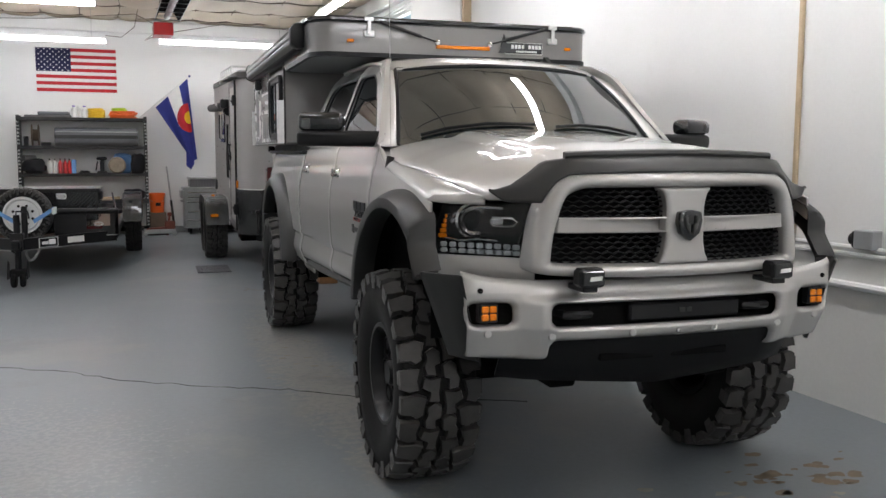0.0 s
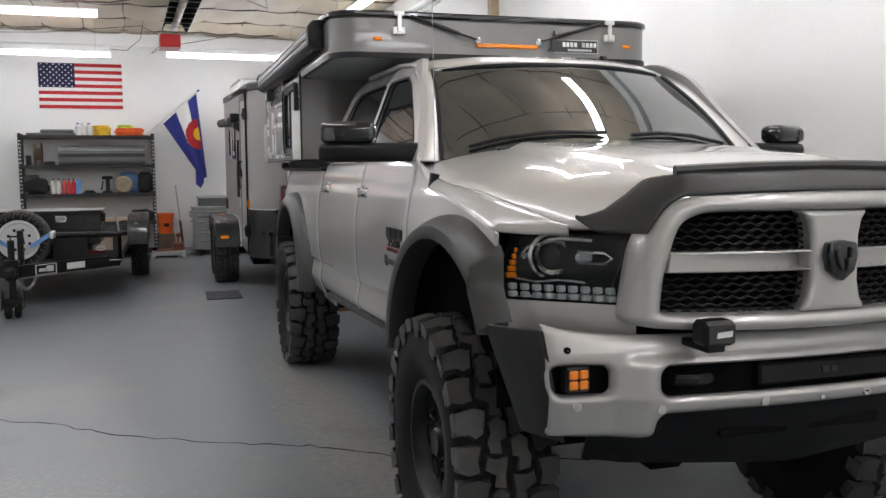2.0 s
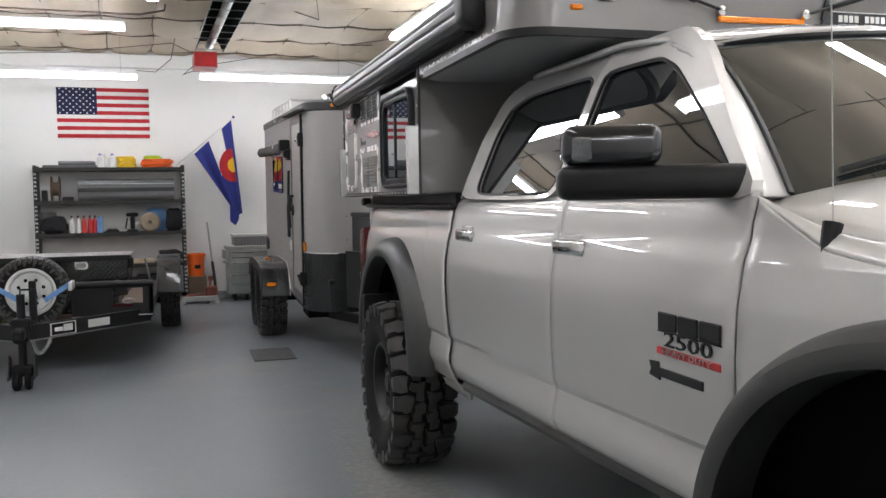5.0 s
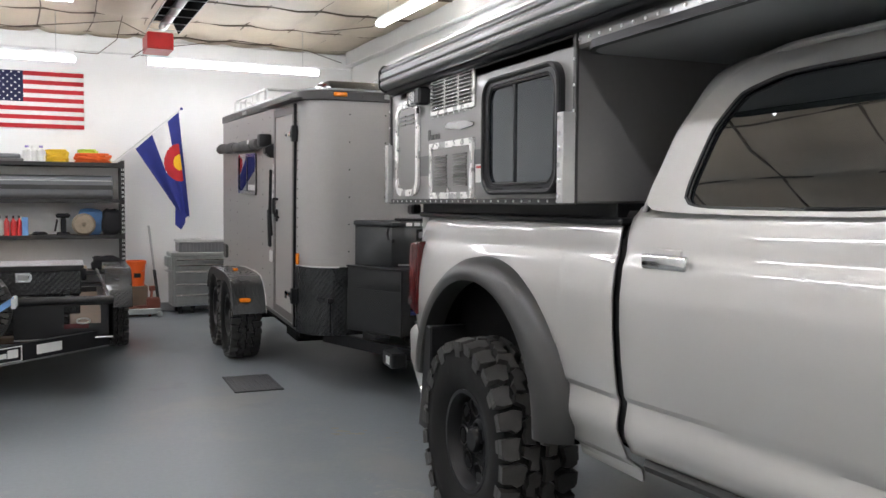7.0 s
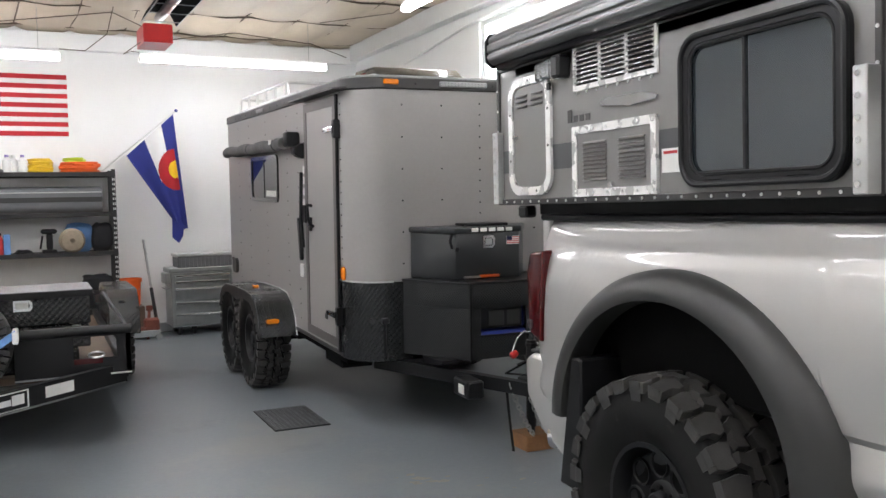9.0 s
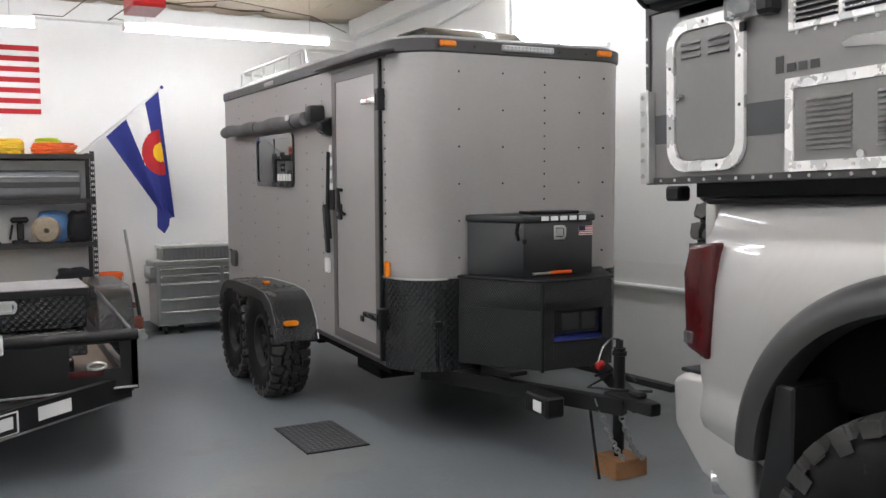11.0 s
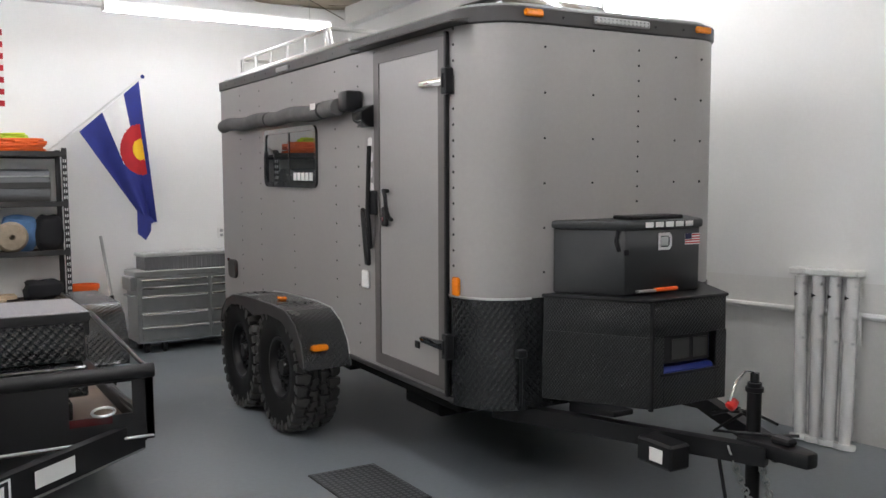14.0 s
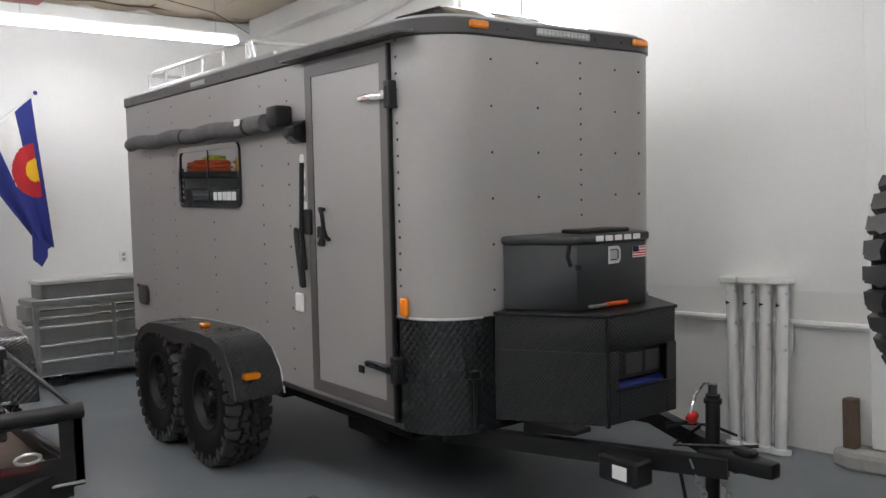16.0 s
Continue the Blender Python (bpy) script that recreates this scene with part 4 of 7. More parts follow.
W1 = [(0.49, 1.540), (1.505, 1.548), (1.475, 1.76), (1.44, 1.945), (1.09, 1.94), (0.97, 1.895), (0.74, 1.735)]
W2 = [(1.575, 1.548), (2.425, 1.552), (2.375, 1.80), (2.29, 1.905), (2.12, 1.945), (1.51, 1.948), (1.55, 1.76)]
F1 = [(0.41, 1.525), (1.54, 1.53), (1.52, 1.75), (1.475, 2.04), (1.04, 2.03), (0.85, 1.945), (0.60, 1.69)]
F2 = [(1.542, 1.53), (2.63, 1.535), (2.55, 1.80), (2.35, 2.00), (2.05, 2.04), (1.478, 2.04), (1.522, 1.75)]
for sd in (-1, 1):
    for wn_, fr, wi in (("front_window", F1, W1), ("rear_window", F2, W2)):
        s = Shape().ring(outline(fr), outline(wi), lambda y, z, d: (sd * (gx(z) - d), y, z), 0.03)
        part("window_frame", s, SILVER, truck)
        pts = outline(wi)
        n = len(pts)
        cy, cz = sum(p[0] for p in pts) / n, sum(p[1] for p in pts) / n
        g = Shape().add([(sd * (gx(z) - 0.015), y, z) for y, z in pts] + [(sd * (gx(cz) - 0.015), cy, cz)], [(i, (i + 1) % n, n) for i in range(n)])
        part(wn_, g, GLASS, truck, "dark tinted side window", smooth=60)
        part("window_seal", Shape().tube([(sd * (gx(z) - 0.004), y, z) for y, z in pts + pts[:1]], 0.007, 5, caps=False), BLACK, truck)
    # pillars: windshield pillar and the cab's rear quarter
    def pillar(u, v):
        yo, zo = lerp([(0, 0.46), (0.4, 0.70), (0.75, 0.90), (1, 1.08)], u), lerp([(0, 1.54), (0.4, 1.745), (0.75, 1.93), (1, 1.985)], u)
        q = Vector((sd * gx(zo), yo, zo)).lerp(Vector(screen(0.5 + 0.5 * sd, u)), v)
        out = 0.020 * math.sin(math.pi * v) * (1 - u ** 2)
        return (q.x + sd * out, q.y - out, q.z)
    part("pillar", Shape().sheet(pillar, 14, 6, flip=sd < 0), SILVER, truck, solid=0.015)

    def corner(u, v):
        z = 1.54 + 0.485 * u
        ys, ye = lerp([(1.55, 2.61), (1.80, 2.54), (2.0, 2.33), (2.03, 2.22)], z), lerp([(1.55, 2.66), (1.8, 2.64), (2.03, 2.58)], z)
        q = math.pi / 2 * v
        return (sd * (gx(z) - 0.14 * (1 - math.cos(q))), ys + (ye - ys) * math.sin(q), z)
    part("cab_corner", Shape().sheet(corner, 16, 10, flip=sd > 0), SILVER, truck, solid=0.012, smooth=60)


def roof(u, v):
    y, k = 1.0 + 1.59 * u, 2 * v - 1
    z = lerp([(1.0, 1.99), (1.15, 2.04), (1.4, 2.064), (2.0, 2.068), (2.36, 2.06), (2.59, 2.03)], y)
    return (k * lerp([(1.0, 0.64), (1.15, 0.672), (2.15, 0.672), (2.59, 0.53)], y), y - 0.17 * (1 - k * k) * max(0, 1 - u * 4), z - 0.028 * abs(k) ** 3 + 0.012 * (1 - k * k))


part("roof", Shape().sheet(roof, 24, 24, flip=True), SILVER, truck, solid=0.02, smooth=40)
part("rear_cab_wall", Shape().sheet(lambda u, v: (lambda z: ((2 * u - 1) * (gx(z) - 0.13), lerp([(1.2, 2.66), (1.55, 2.655), (1.8, 2.635), (2.03, 2.575)], z), z))(1.2 + 0.83 * v), 8, 10, flip=True), SILVER, truck, solid=0.02)


part("windshield", Shape().sheet(screen, 24, 12), SCREEN, truck, "curved windshield with a dark lower edge", solid=0.006, smooth=60)
part("windshield_seal", Shape().tube([screen(0.0, v / 8) for v in range(9)] + [screen(u / 16, 1) for u in range(17)] + [screen(1, 1 - v / 8) for v in range(9)], 0.011, 6), BLACK, truck)
for way in (((0.07, 0.05), (0.16, 0.085), (0.30, 0.10), (0.47, 0.075)), ((0.55, 0.05), (0.65, 0.085), (0.78, 0.095), (0.92, 0.08))):
    part("wiper", Shape().tube([Vector(screen(u, v)) + Vector((0, -0.012, 0.012)) for u, v in way], 0.009, 6), BLACK, truck)
# mirrors
for sd in (-1, 1):
    mm = pose(sd * 1.06, 0.64, 1.648, 0, 0, sd * 20)
    mir = part("side_mirror", Shape().box(-0.15, 0.08, -0.06, 0.06, -0.04, 0.055, 0.03, seg=4) if sd < 0 else Shape().box(-0.08, 0.15, -0.06, 0.06, -0.04, 0.05, 0.035, seg=3), GLOSSBLACK, truck, "large black towing mirror", m=mm)
    part("mirror_arm", Shape().box(*sorted((sd * -0.30, sd * 0.16)), -0.055, 0.055, -0.118, -0.038, 0.025, seg=3), BLACK, mir)
    part("mirror_lens", Shape().box(*sorted((sd * 0.08, sd * 0.13)), -0.066, -0.03, -0.03, 0.03, 0.01), CLEAR, mir)
# handles, badges, aerial
for sd in (-1, 1):
    for y in (1.42, 2.51):
        hd = part("door_handle", Shape().box(sd * 0.884 - 0.012, sd * 0.884 + 0.012, y - 0.185, y + 0.045, 1.353, 1.403, 0.015, seg=3), CHROME, truck, "chrome door handle")
        part("handle_cup", Shape().box(sd * 0.872 - 0.004, sd * 0.872 + 0.010, y - 0.14, y + 0.0, 1.335, 1.42, 0.01, seg=2), SILVER, hd)
bd = part("door_badge", Shape().box(-0.9105, -0.905, 0.478, 0.756, 1.196, 1.2, 0), BLACK, truck, "black badge with numerals on the door")
for i in range(3):
    part("badge_block", Shape().box(-0.912, -0.905, 0.48 + 0.094 * i, 0.566 + 0.094 * i, 1.2005, 1.246, 0.006), BLACK, bd)
letters("2500", 0.052, BLACK, bd, pose(-0.9105, 0.617, 1.178, 90, 0, -90) @ Matrix.Diagonal((2.1, 1, 1, 1)))
part("badge_strip", Shape().box(-0.910, -0.905, 0.48, 0.762, 1.138, 1.157, 0.002), REDPAINT, bd)
letters("HEAVY DUTY", 0.02, CHROME, bd, pose(-0.9115, 0.62, 1.148, 90, 0, -90) @ Matrix.Diagonal((1.8, 1, 1, 1)))
part("engine_badge", Shape().box(-0.910, -0.905, 0.55, 0.76, 1.08, 1.104, 0.004), BLACK, bd)
part("engine_badge_mark", Shape().prism([(0.745, 1.07), (0.80, 1.078), (0.79, 1.095), (0.80, 1.115), (0.75, 1.118)], "x", -0.911, -0.905, 0.002), BLACK, bd)
part("antenna", Shape().tube([(-0.845, 0.20, 1.47), (-0.845, 0.21, 1.9), (-0.84, 0.24, 2.36)], 0.0015, 5), STEEL, truck)
part("antenna_base", Shape().rod((-0.875, 0.195, 1.37), (-0.845, 0.20, 1.48), 0.010, 0.02, 8), BLACK, truck)
# tail: gate, lamps, bumper, exhaust
part("tailgate", Shape().box(-0.84, 0.84, 4.66, 4.72, 0.92, 1.50, 0.02, seg=3), SILVER, truck)
part("bed_floor", Shape().box(-0.78, 0.78, 2.62, 4.58, 1.0, 1.04, 0.01).box(-0.84, 0.84, 2.72, 2.76, 1.0, 1.49, 0.01), DARK, truck)
for sd in (-1, 1):
    part("bed_rail", Shape().box(sd * 0.82 - 0.05, sd * 0.82 + 0.05, 2.71, 4.68, 1.488, 1.515, 0.012, seg=3), BLACK, truck)
    tl = Shape().prism([(4.60, 1.36), (4.725, 1.345), (4.755, 1.25), (4.745, 0.99), (4.64, 0.95), (4.62, 1.1)], "x", sd * 0.69, sd * 0.905, 0.015, seg=3)
    part("tail_light", tl, RED, truck, "dark red tail light")
    part("reverse_lamp", Shape().box(sd * 0.88 - 0.03, sd * 0.88 + 0.012, 4.70, 4.752, 1.0, 1.05, 0.008), CLEAR, truck)
    rb = Shape().prism([(4.50, 0.875), (4.80, 0.885), (4.87, 0.85), (4.86, 0.68), (4.72, 0.53), (4.52, 0.44), (4.46, 0.46)], "x", sd * 0.35, sd * 0.86, 0.03, seg=3)
    part("rear_bumper_end", rb, SILVER, truck)
    part("bumper_step", Shape().box(*sorted((sd * 0.5, sd * 0.84)), 4.66, 4.84, 0.878, 0.893, 0.005), BLACK, truck)
part("rear_bumper", Shape().box(-0.36, 0.36, 4.66, 4.84, 0.66, 0.86, 0.02), SILVER, truck)
part("hitch_receiver", Shape().box(-0.04, 0.04, 4.5, 4.92, 0.52, 0.60, 0.008), BLACK, truck)
part("exhaust_pipe", Shape().tube([(-0.55, 4.1, 0.55), (-0.66, 4.45, 0.54), (-0.83, 4.68, 0.52)], 0.055, 14, caps=False), CHROME, truck, solid=0.004)
for x, y, z, rz in ((-0.80, 0, 0.484, 0), (0.80, 0, 0.484, 180), (-0.83, 3.79, 0.475, 0), (0.83, 3.79, 0.475, 180)):
    wheel(truck, pose(x, y, z, 17, 0, rz), 0.484 if y == 0 else 0.475, 0.345, 0.225, 8, 26, BLACK)
# spare wheel behind the tailgate, on its carrier
wheel(truck, pose(0.13, 5.18, 1.28, 0, 0, -90), 0.475, 0.335, 0.225, 8, 32, BLACK, "spare_wheel")
part("spare_carrier", Shape().box(0.0, 0.12, 4.85, 5.10, 1.22, 1.34, 0.01).box(0.02, 0.10, 4.84, 4.92, 0.75, 1.34, 0.01), BLACK, truck)

# ---- pop-up camper on the bed ----
cam_ = thing("truck_camper", pose(0, 0, 1.56), "dark grey aluminium pop-up camper mounted on the truck bed", "truck camper")
CZ = -1.56


def lift(s):
    s.v = [(x, y, z + CZ) for x, y, z in s.v]
    return s


def over_lift(s):
    """Parts of the sleeping pod, which sits lower and a little narrower."""
    s.v = [(x * 0.965, y, z + CZ - 0.075) for x, y, z in s.v]
    return s


part("body", lift(Shape().box(-0.975, 0.93, 2.84, 4.84, 1.565, 2.20, 0.008)), CAMPER, cam_)
part("base_skid", lift(Shape().box(-0.80, 0.80, 2.84, 4.80, 1.512, 1.566, 0.004)), BLACK, cam_)
over = Shape().prism(rounded(-0.975, 0.915, 1.60, 4.86, 0.16, 6), "z", 2.105, 2.31, 0.012)
part("cabover", lift(over), CAMPER, cam_, "grey cab-over sleeping pod")
part("underside", lift(Shape().prism(rounded(-0.955, 0.895, 1.62, 2.86, 0.15, 6), "z", 2.094, 2.1045)), GREYBOX, cam_)
part("roof_cap", lift(Shape().prism(rounded(-0.99, 0.93, 1.585, 4.88, 0.17, 6), "z", 2.305, 2.338, 0.010)), GLOSSBLACK, cam_)
lower = Shape().ring(rounded(-0.982, 0.922, 1.593, 2.86, 0.16, 6), rounded(-0.955, 0.895, 1.62, 2.855, 0.15, 6), lambda x, y, d: (x, y, 2.092 + d), 0.028)
part("lower_trim", lift(lower), BLACK, cam_)
trim = Shape().box(-0.985, -0.97, 2.83, 4.85, 1.56, 1.585, 0.003).box(-0.984, -0.97, 2.828, 2.85, 1.56, 2.18, 0.003).box(-0.984, -0.97, 4.83, 4.852, 1.56, 2.18, 0.003).box(-0.983, -0.972, 2.85, 4.84, 2.15, 2.176, 0.003)
part("edge_trim", lift(trim), TRIMDARK, cam_)
part("stripe", lift(Shape().box(-0.9775, -0.974, 2.86, 4.83, 1.70, 1.80, 0)), CAMPERBAND, cam_)
spots = [(-0.985, 2.88 + 0.07 * i, 1.573) for i in range(28)] + [(-0.984, y, 1.62 + 0.09 * i) for y in (2.839, 4.841) for i in range(6)] + [(-0.985, 3.73 + 0.065 * i, 1.983) for i in range(8)] + [(-0.991, 3.72 + 0.09 * i, z) for i in range(6) for z in (1.60, 1.84)] + [(-0.983, 2.95 + 0.11 * i, 2.163) for i in range(17)] + [(-0.976, 1.78 + 0.065 * i, 2.135) for i in range(17)]
rivet = None
for x, y, z in spots:
    at = pose(x, y, z + CZ)
    rivet = again(rivet, "rivet", at, cam_) if rivet else part("rivet", Shape().rod((-0.003, 0, 0), (0.002, 0, 0), 0.0055, n=6), ALU, cam_, m=at)
# awning along the side
aw = Shape().prism([(-0.985, 2.318), (-1.02, 2.316), (-1.046, 2.300), (-1.056, 2.282), (-1.048, 2.272), (-1.060, 2.262), (-1.062, 2.236), (-1.052, 2.226), (-1.062, 2.216), (-1.058, 2.194), (-1.035, 2.178), (-0.985, 2.182)], "y", 1.95, 4.79, 0.003)
aw2 = part("awning_case", lift(aw), AWNING, cam_, "roll-out awning in a grey aluminium case")
part("awning_lower", lift(Shape().prism([(-0.982, 2.184), (-1.03, 2.177), (-1.02, 2.158), (-0.982, 2.156)], "y", 1.97, 4.78, 0.003)), BLACK, aw2)
part("awning_end_cap", lift(Shape().prism([(-0.98, 2.325), (-1.045, 2.318), (-1.072, 2.28), (-1.068, 2.19), (-1.03, 2.158), (-0.98, 2.162)], "y", 1.86, 1.952, 0.012, seg=2)), BLACK, aw2)
part("awning_end_cap", lift(Shape().prism([(-0.98, 2.322), (-1.045, 2.315), (-1.066, 2.28), (-1.064, 2.19), (-1.03, 2.165), (-0.98, 2.168)], "y", 4.788, 4.805, 0.004)), BLACK, aw2)
part("awning_rail", lift(Shape().box(-1.0, -0.98, 1.80, 4.84, 2.318, 2.336, 0.003)), ALU, aw2)


# big side window
win = part("window", Shape().ring(rounded(2.915, 3.575, 1.60, 2.085, 0.085), rounded(2.955, 3.535, 1.635, 2.05, 0.065), lambda y, z, d: (-0.998 + d, y, z + CZ), 0.022), BLACK, cam_, "large tinted window in a black rounded frame")
part("pane", lift(Shape().prism(rounded(2.95, 3.54, 1.63, 2.055, 0.065), "x", -0.985, -0.979)), CAMPGLASS, win)
part("mullion", lift(Shape().box(-0.992, -0.98, 3.285, 3.30, 1.635, 2.05, 0.002)), BLACK, win)
rim_o, rim_i = rounded(2.925, 3.565, 1.61, 2.075, 0.08, 8), rounded(2.962, 3.528, 1.642, 2.043, 0.06, 8)
part("frame_bead", Shape().tube([(-0.998, y, z + CZ) for y, z in rim_o + rim_o[:1]], 0.011, 8, caps=False), BLACK, win)
part("inner_bead", Shape().tube([(-0.993, y, z + CZ) for y, z in rim_i + rim_i[:1]], 0.006, 6, caps=False), BLACK, win)
part("sash", lift(Shape().box(-0.990, -0.982, 3.30, 3.53, 1.640, 1.652, 0.002).box(-0.990, -0.982, 3.30, 3.53, 2.034, 2.046, 0.002)), BLACK, win)
for y in (3.08, 3.42):
    part("weep_slot", lift(Shape().box(-1.001, -0.996, y - 0.04, y + 0.04, 1.618, 1.624, 0.001)), DARK, win)
# tall compartment door
dr = part("compartment_door", Shape().ring(rounded(4.385, 4.735, 1.60, 2.10, 0.085), rounded(4.42, 4.70, 1.635, 2.065, 0.06), lambda y, z, d: (-0.99 + d, y, z + CZ), 0.014), FRAMEALU, cam_, "compartment door with a bright rounded frame")
part("door_leaf", lift(Shape().prism(rounded(4.425, 4.695, 1.64, 2.06, 0.055), "x", -0.984, -0.978)), CAMPER, dr)
lv = Shape()
for i in range(3):
    for y in (4.45, 4.575):
        lv.prism([(-0.984, 1.985 + 0.022 * i), (-0.992, 1.975 + 0.022 * i), (-0.984, 1.973 + 0.022 * i)], "y", y, y + 0.09)
part("door_vent", lift(lv), CAMPER, dr)
part("latch", lift(Shape().rod((-0.985, 4.67, 1.85), (-1.0, 4.67, 1.85), 0.012, n=12).box(-1.004, -0.998, 4.64, 4.675, 1.845, 1.856, 0.003)), CHROME, dr)
part("door_screws", lift(Shape().rod((-0.992, 4.402, 1.8), (-0.989, 4.402, 1.8), 0.006, n=6).rod((-0.992, 4.402, 1.95), (-0.989, 4.402, 1.95), 0.006, n=6).rod((-0.992, 4.718, 1.75), (-0.989, 4.718, 1.75), 0.006, n=6).rod((-0.992, 4.718, 1.95), (-0.989, 4.718, 1.95), 0.006, n=6).rod((-0.992, 4.56, 2.083), (-0.989, 4.56, 2.083), 0.006, n=6).rod((-0.992, 4.5, 1.617), (-0.989, 4.5, 1.617), 0.006, n=6)), TRIMDARK, dr)
part("door_hinge", lift(Shape().box(-0.996, -0.985, 4.375, 4.40, 2.02, 2.05, 0.003)), BLACK, dr)
# upper louvred vent
vt = part("vent_panel", lift(Shape().box(-0.985, -0.975, 3.70, 4.22, 1.99, 2.16, 0.003)), FRAMEALU, cam_, "louvred furnace vent with bright slats")
for c in range(3):
    y0 = 4.045 - 0.165 * c
    part("vent_opening", lift(Shape().box(-0.9865, -0.984, y0, y0 + 0.145, 2.01, 2.15, 0)), BLACK, vt)
    for i in range(8):
        z = 2.016 + 0.0168 * i
        part("slat", lift(Shape().prism([(-0.986, z + 0.012), (-0.997, z + 0.003), (-0.996, z), (-0.986, z - 0.001)], "y", y0, y0 + 0.145)), CHROME, vt)
# square hatch
ht = part("access_hatch", Shape().ring(rounded(3.705, 4.225, 1.585, 1.855, 0.006, 2), rounded(3.735, 4.195, 1.615, 1.825, 0.004, 2), lambda y, z, d: (-0.99 + d, y, z + CZ), 0.014), FRAMEALU, cam_, "square access hatch with a bright frame and louvres")
part("hatch_leaf", lift(Shape().box(-0.984, -0.978, 3.735, 4.195, 1.615, 1.825, 0)), CAMPER, ht)
for y0 in (3.77, 4.0):
    for i in range(10):
        z = 1.645 + 0.0155 * i
        part("slat", lift(Shape().prism([(-0.984, z + 0.009), (-0.993, z), (-0.984, z - 0.001)], "y", y0, y0 + 0.15)), CAMPER, ht)
part("hatch_latch", lift(Shape().rod((-0.984, 3.965, 1.625), (-0.998, 3.965, 1.625), 0.012, n=12)), CHROME, ht)
part("warning_label", lift(Shape().box(-0.978, -0.9755, 3.60, 3.69, 1.655, 1.735, 0)), WHITE, cam_, "small white warning label with a red band")
part("label_band", lift(Shape().box(-0.979, -0.9775, 3.61, 3.68, 1.717, 1.727, 0)), REDPAINT, cam_)
part("name_plate", lift(Shape().prism([(3.71, 1.905), (3.85, 1.898), (4.03, 1.915), (4.04, 1.93), (4.0, 1.945), (3.8, 1.94), (3.70, 1.922)], "x", -0.984, -0.975, 0.003)), CHROME, cam_, "oval chrome name plate")
nm = Shape()
for i in range(4):
    nm.box(-0.9775, -0.9755, 4.115 + 0.042 * i, 4.145 + 0.042 * i, 1.875, 1.90 if i < 3 else 1.925, 0)
part("model_mark", lift(nm), TRIMDARK, cam_)
lp = part("porch_light", lift(Shape().box(-1.04, -0.975, 4.24, 4.30, 2.05, 2.14, 0.012)), BLACK, cam_, "small floodlight with a clear lens")
part("lens", lift(Shape().prism([(4.31, 2.06), (4.43, 2.055), (4.43, 2.125), (4.31, 2.135)], "x", -1.035, -0.985, 0.008)), CLEAR, lp)
for y0 in (2.83, 4.81):
    jb = part("jack_bracket", lift(Shape().box(-1.032 if y0 < 3 else -1.008, -0.975, y0, y0 + 0.045, 1.565, 1.885, 0.003)), ALU, cam_, "bolted aluminium jack bracket")
    for i in range(6):
        part("bolt", lift(Shape().rod((-1.038 if y0 < 3 else -1.014, y0 + 0.025, 1.59 + 0.055 * i), (-1.03 if y0 < 3 else -1.006, y0 + 0.025, 1.59 + 0.055 * i), 0.009, n=6)), CHROME, jb)
part("rear_corner_light", lift(Shape().box(-0.86, -0.80, 4.82, 4.90, 1.50, 1.555, 0.01)), BLACK, cam_)
# front face: latches, struts, markers, name board
for sd in (-1, 1):
    lt = part("roof_latch", over_lift(Shape().box(sd * 0.645 - 0.035, sd * 0.645 + 0.035, 1.578, 1.60, 2.29, 2.33, 0.004).box(sd * 0.645 - 0.012, sd * 0.645 + 0.012, 1.57, 1.582, 2.30, 2.40, 0.003).box(sd * 0.645 - 0.03, sd * 0.645 + 0.03, 1.572, 1.588, 2.385, 2.41, 0.003)), ALU, cam_)
    st = part("gas_strut", over_lift(Shape().rod((sd * 0.58, 1.575, 2.385), (sd * 0.30, 1.573, 2.305), 0.011, n=10)), BLACK, cam_)
    part("strut_rod", over_lift(Shape().rod((sd * 0.30, 1.573, 2.305), (sd * 0.19, 1.573, 2.275), 0.006, n=8)), BLACK, st)
    part("strut_ball", over_lift(Shape().lathe([(0.001, -0.018), (0.018, -0.008), (0.018, 0.008), (0.001, 0.018)], 12, pose(sd * 0.185, 1.58, 2.273, 0, 0, 90))), CHROME, st)
    part("marker_light", over_lift(Shape().box(sd * 0.765 - 0.025, sd * 0.765 + 0.025, 1.588, 1.602, 2.255, 2.275, 0.006)), AMBER, cam_)
part("marker_light", over_lift(Shape().box(-0.985, -0.972, 1.80, 1.85, 2.255, 2.275, 0.006)), AMBER, cam_)
part("running_light_bar", over_lift(Shape().box(-0.19, 0.19, 1.585, 1.602, 2.235, 2.258, 0.005)), AMBER, cam_, "long amber running light bar")
nb = part("name_board", over_lift(Shape().box(0.30, 0.575, 1.592, 1.601, 2.22, 2.295, 0.002)), WHITE, cam_, "black name board with a tree mark")
part("board_field", over_lift(Shape().box(0.304, 0.571, 1.59, 1.5925, 2.224, 2.291, 0)), GLOSSBLACK, nb)
bars = Shape()
for i in range(9):
    if i != 4:
        bars.box(0.345 + 0.025 * i, 0.363 + 0.025 * i, 1.588, 1.5905, 2.255, 2.28, 0)
for i in range(12):
    bars.box(0.38 + 0.013 * i, 0.388 + 0.013 * i, 1.588, 1.5905, 2.232, 2.243, 0)
part("board_bars", over_lift(bars), WHITE, nb)
part("tree_mark", over_lift(Shape().prism([(0.25, 2.225), (0.33, 2.225), (0.305, 2.26), (0.315, 2.26), (0.29, 2.345), (0.265, 2.26), (0.275, 2.26)], "y", 1.585, 1.597)), GLOSSBLACK, nb)
part("roof_antenna", Shape().prism([(1.38, 2.045), (1.53, 2.05), (1.50, 2.12), (1.475, 2.12)], "x", 0.52, 0.545), BLACK, truck)

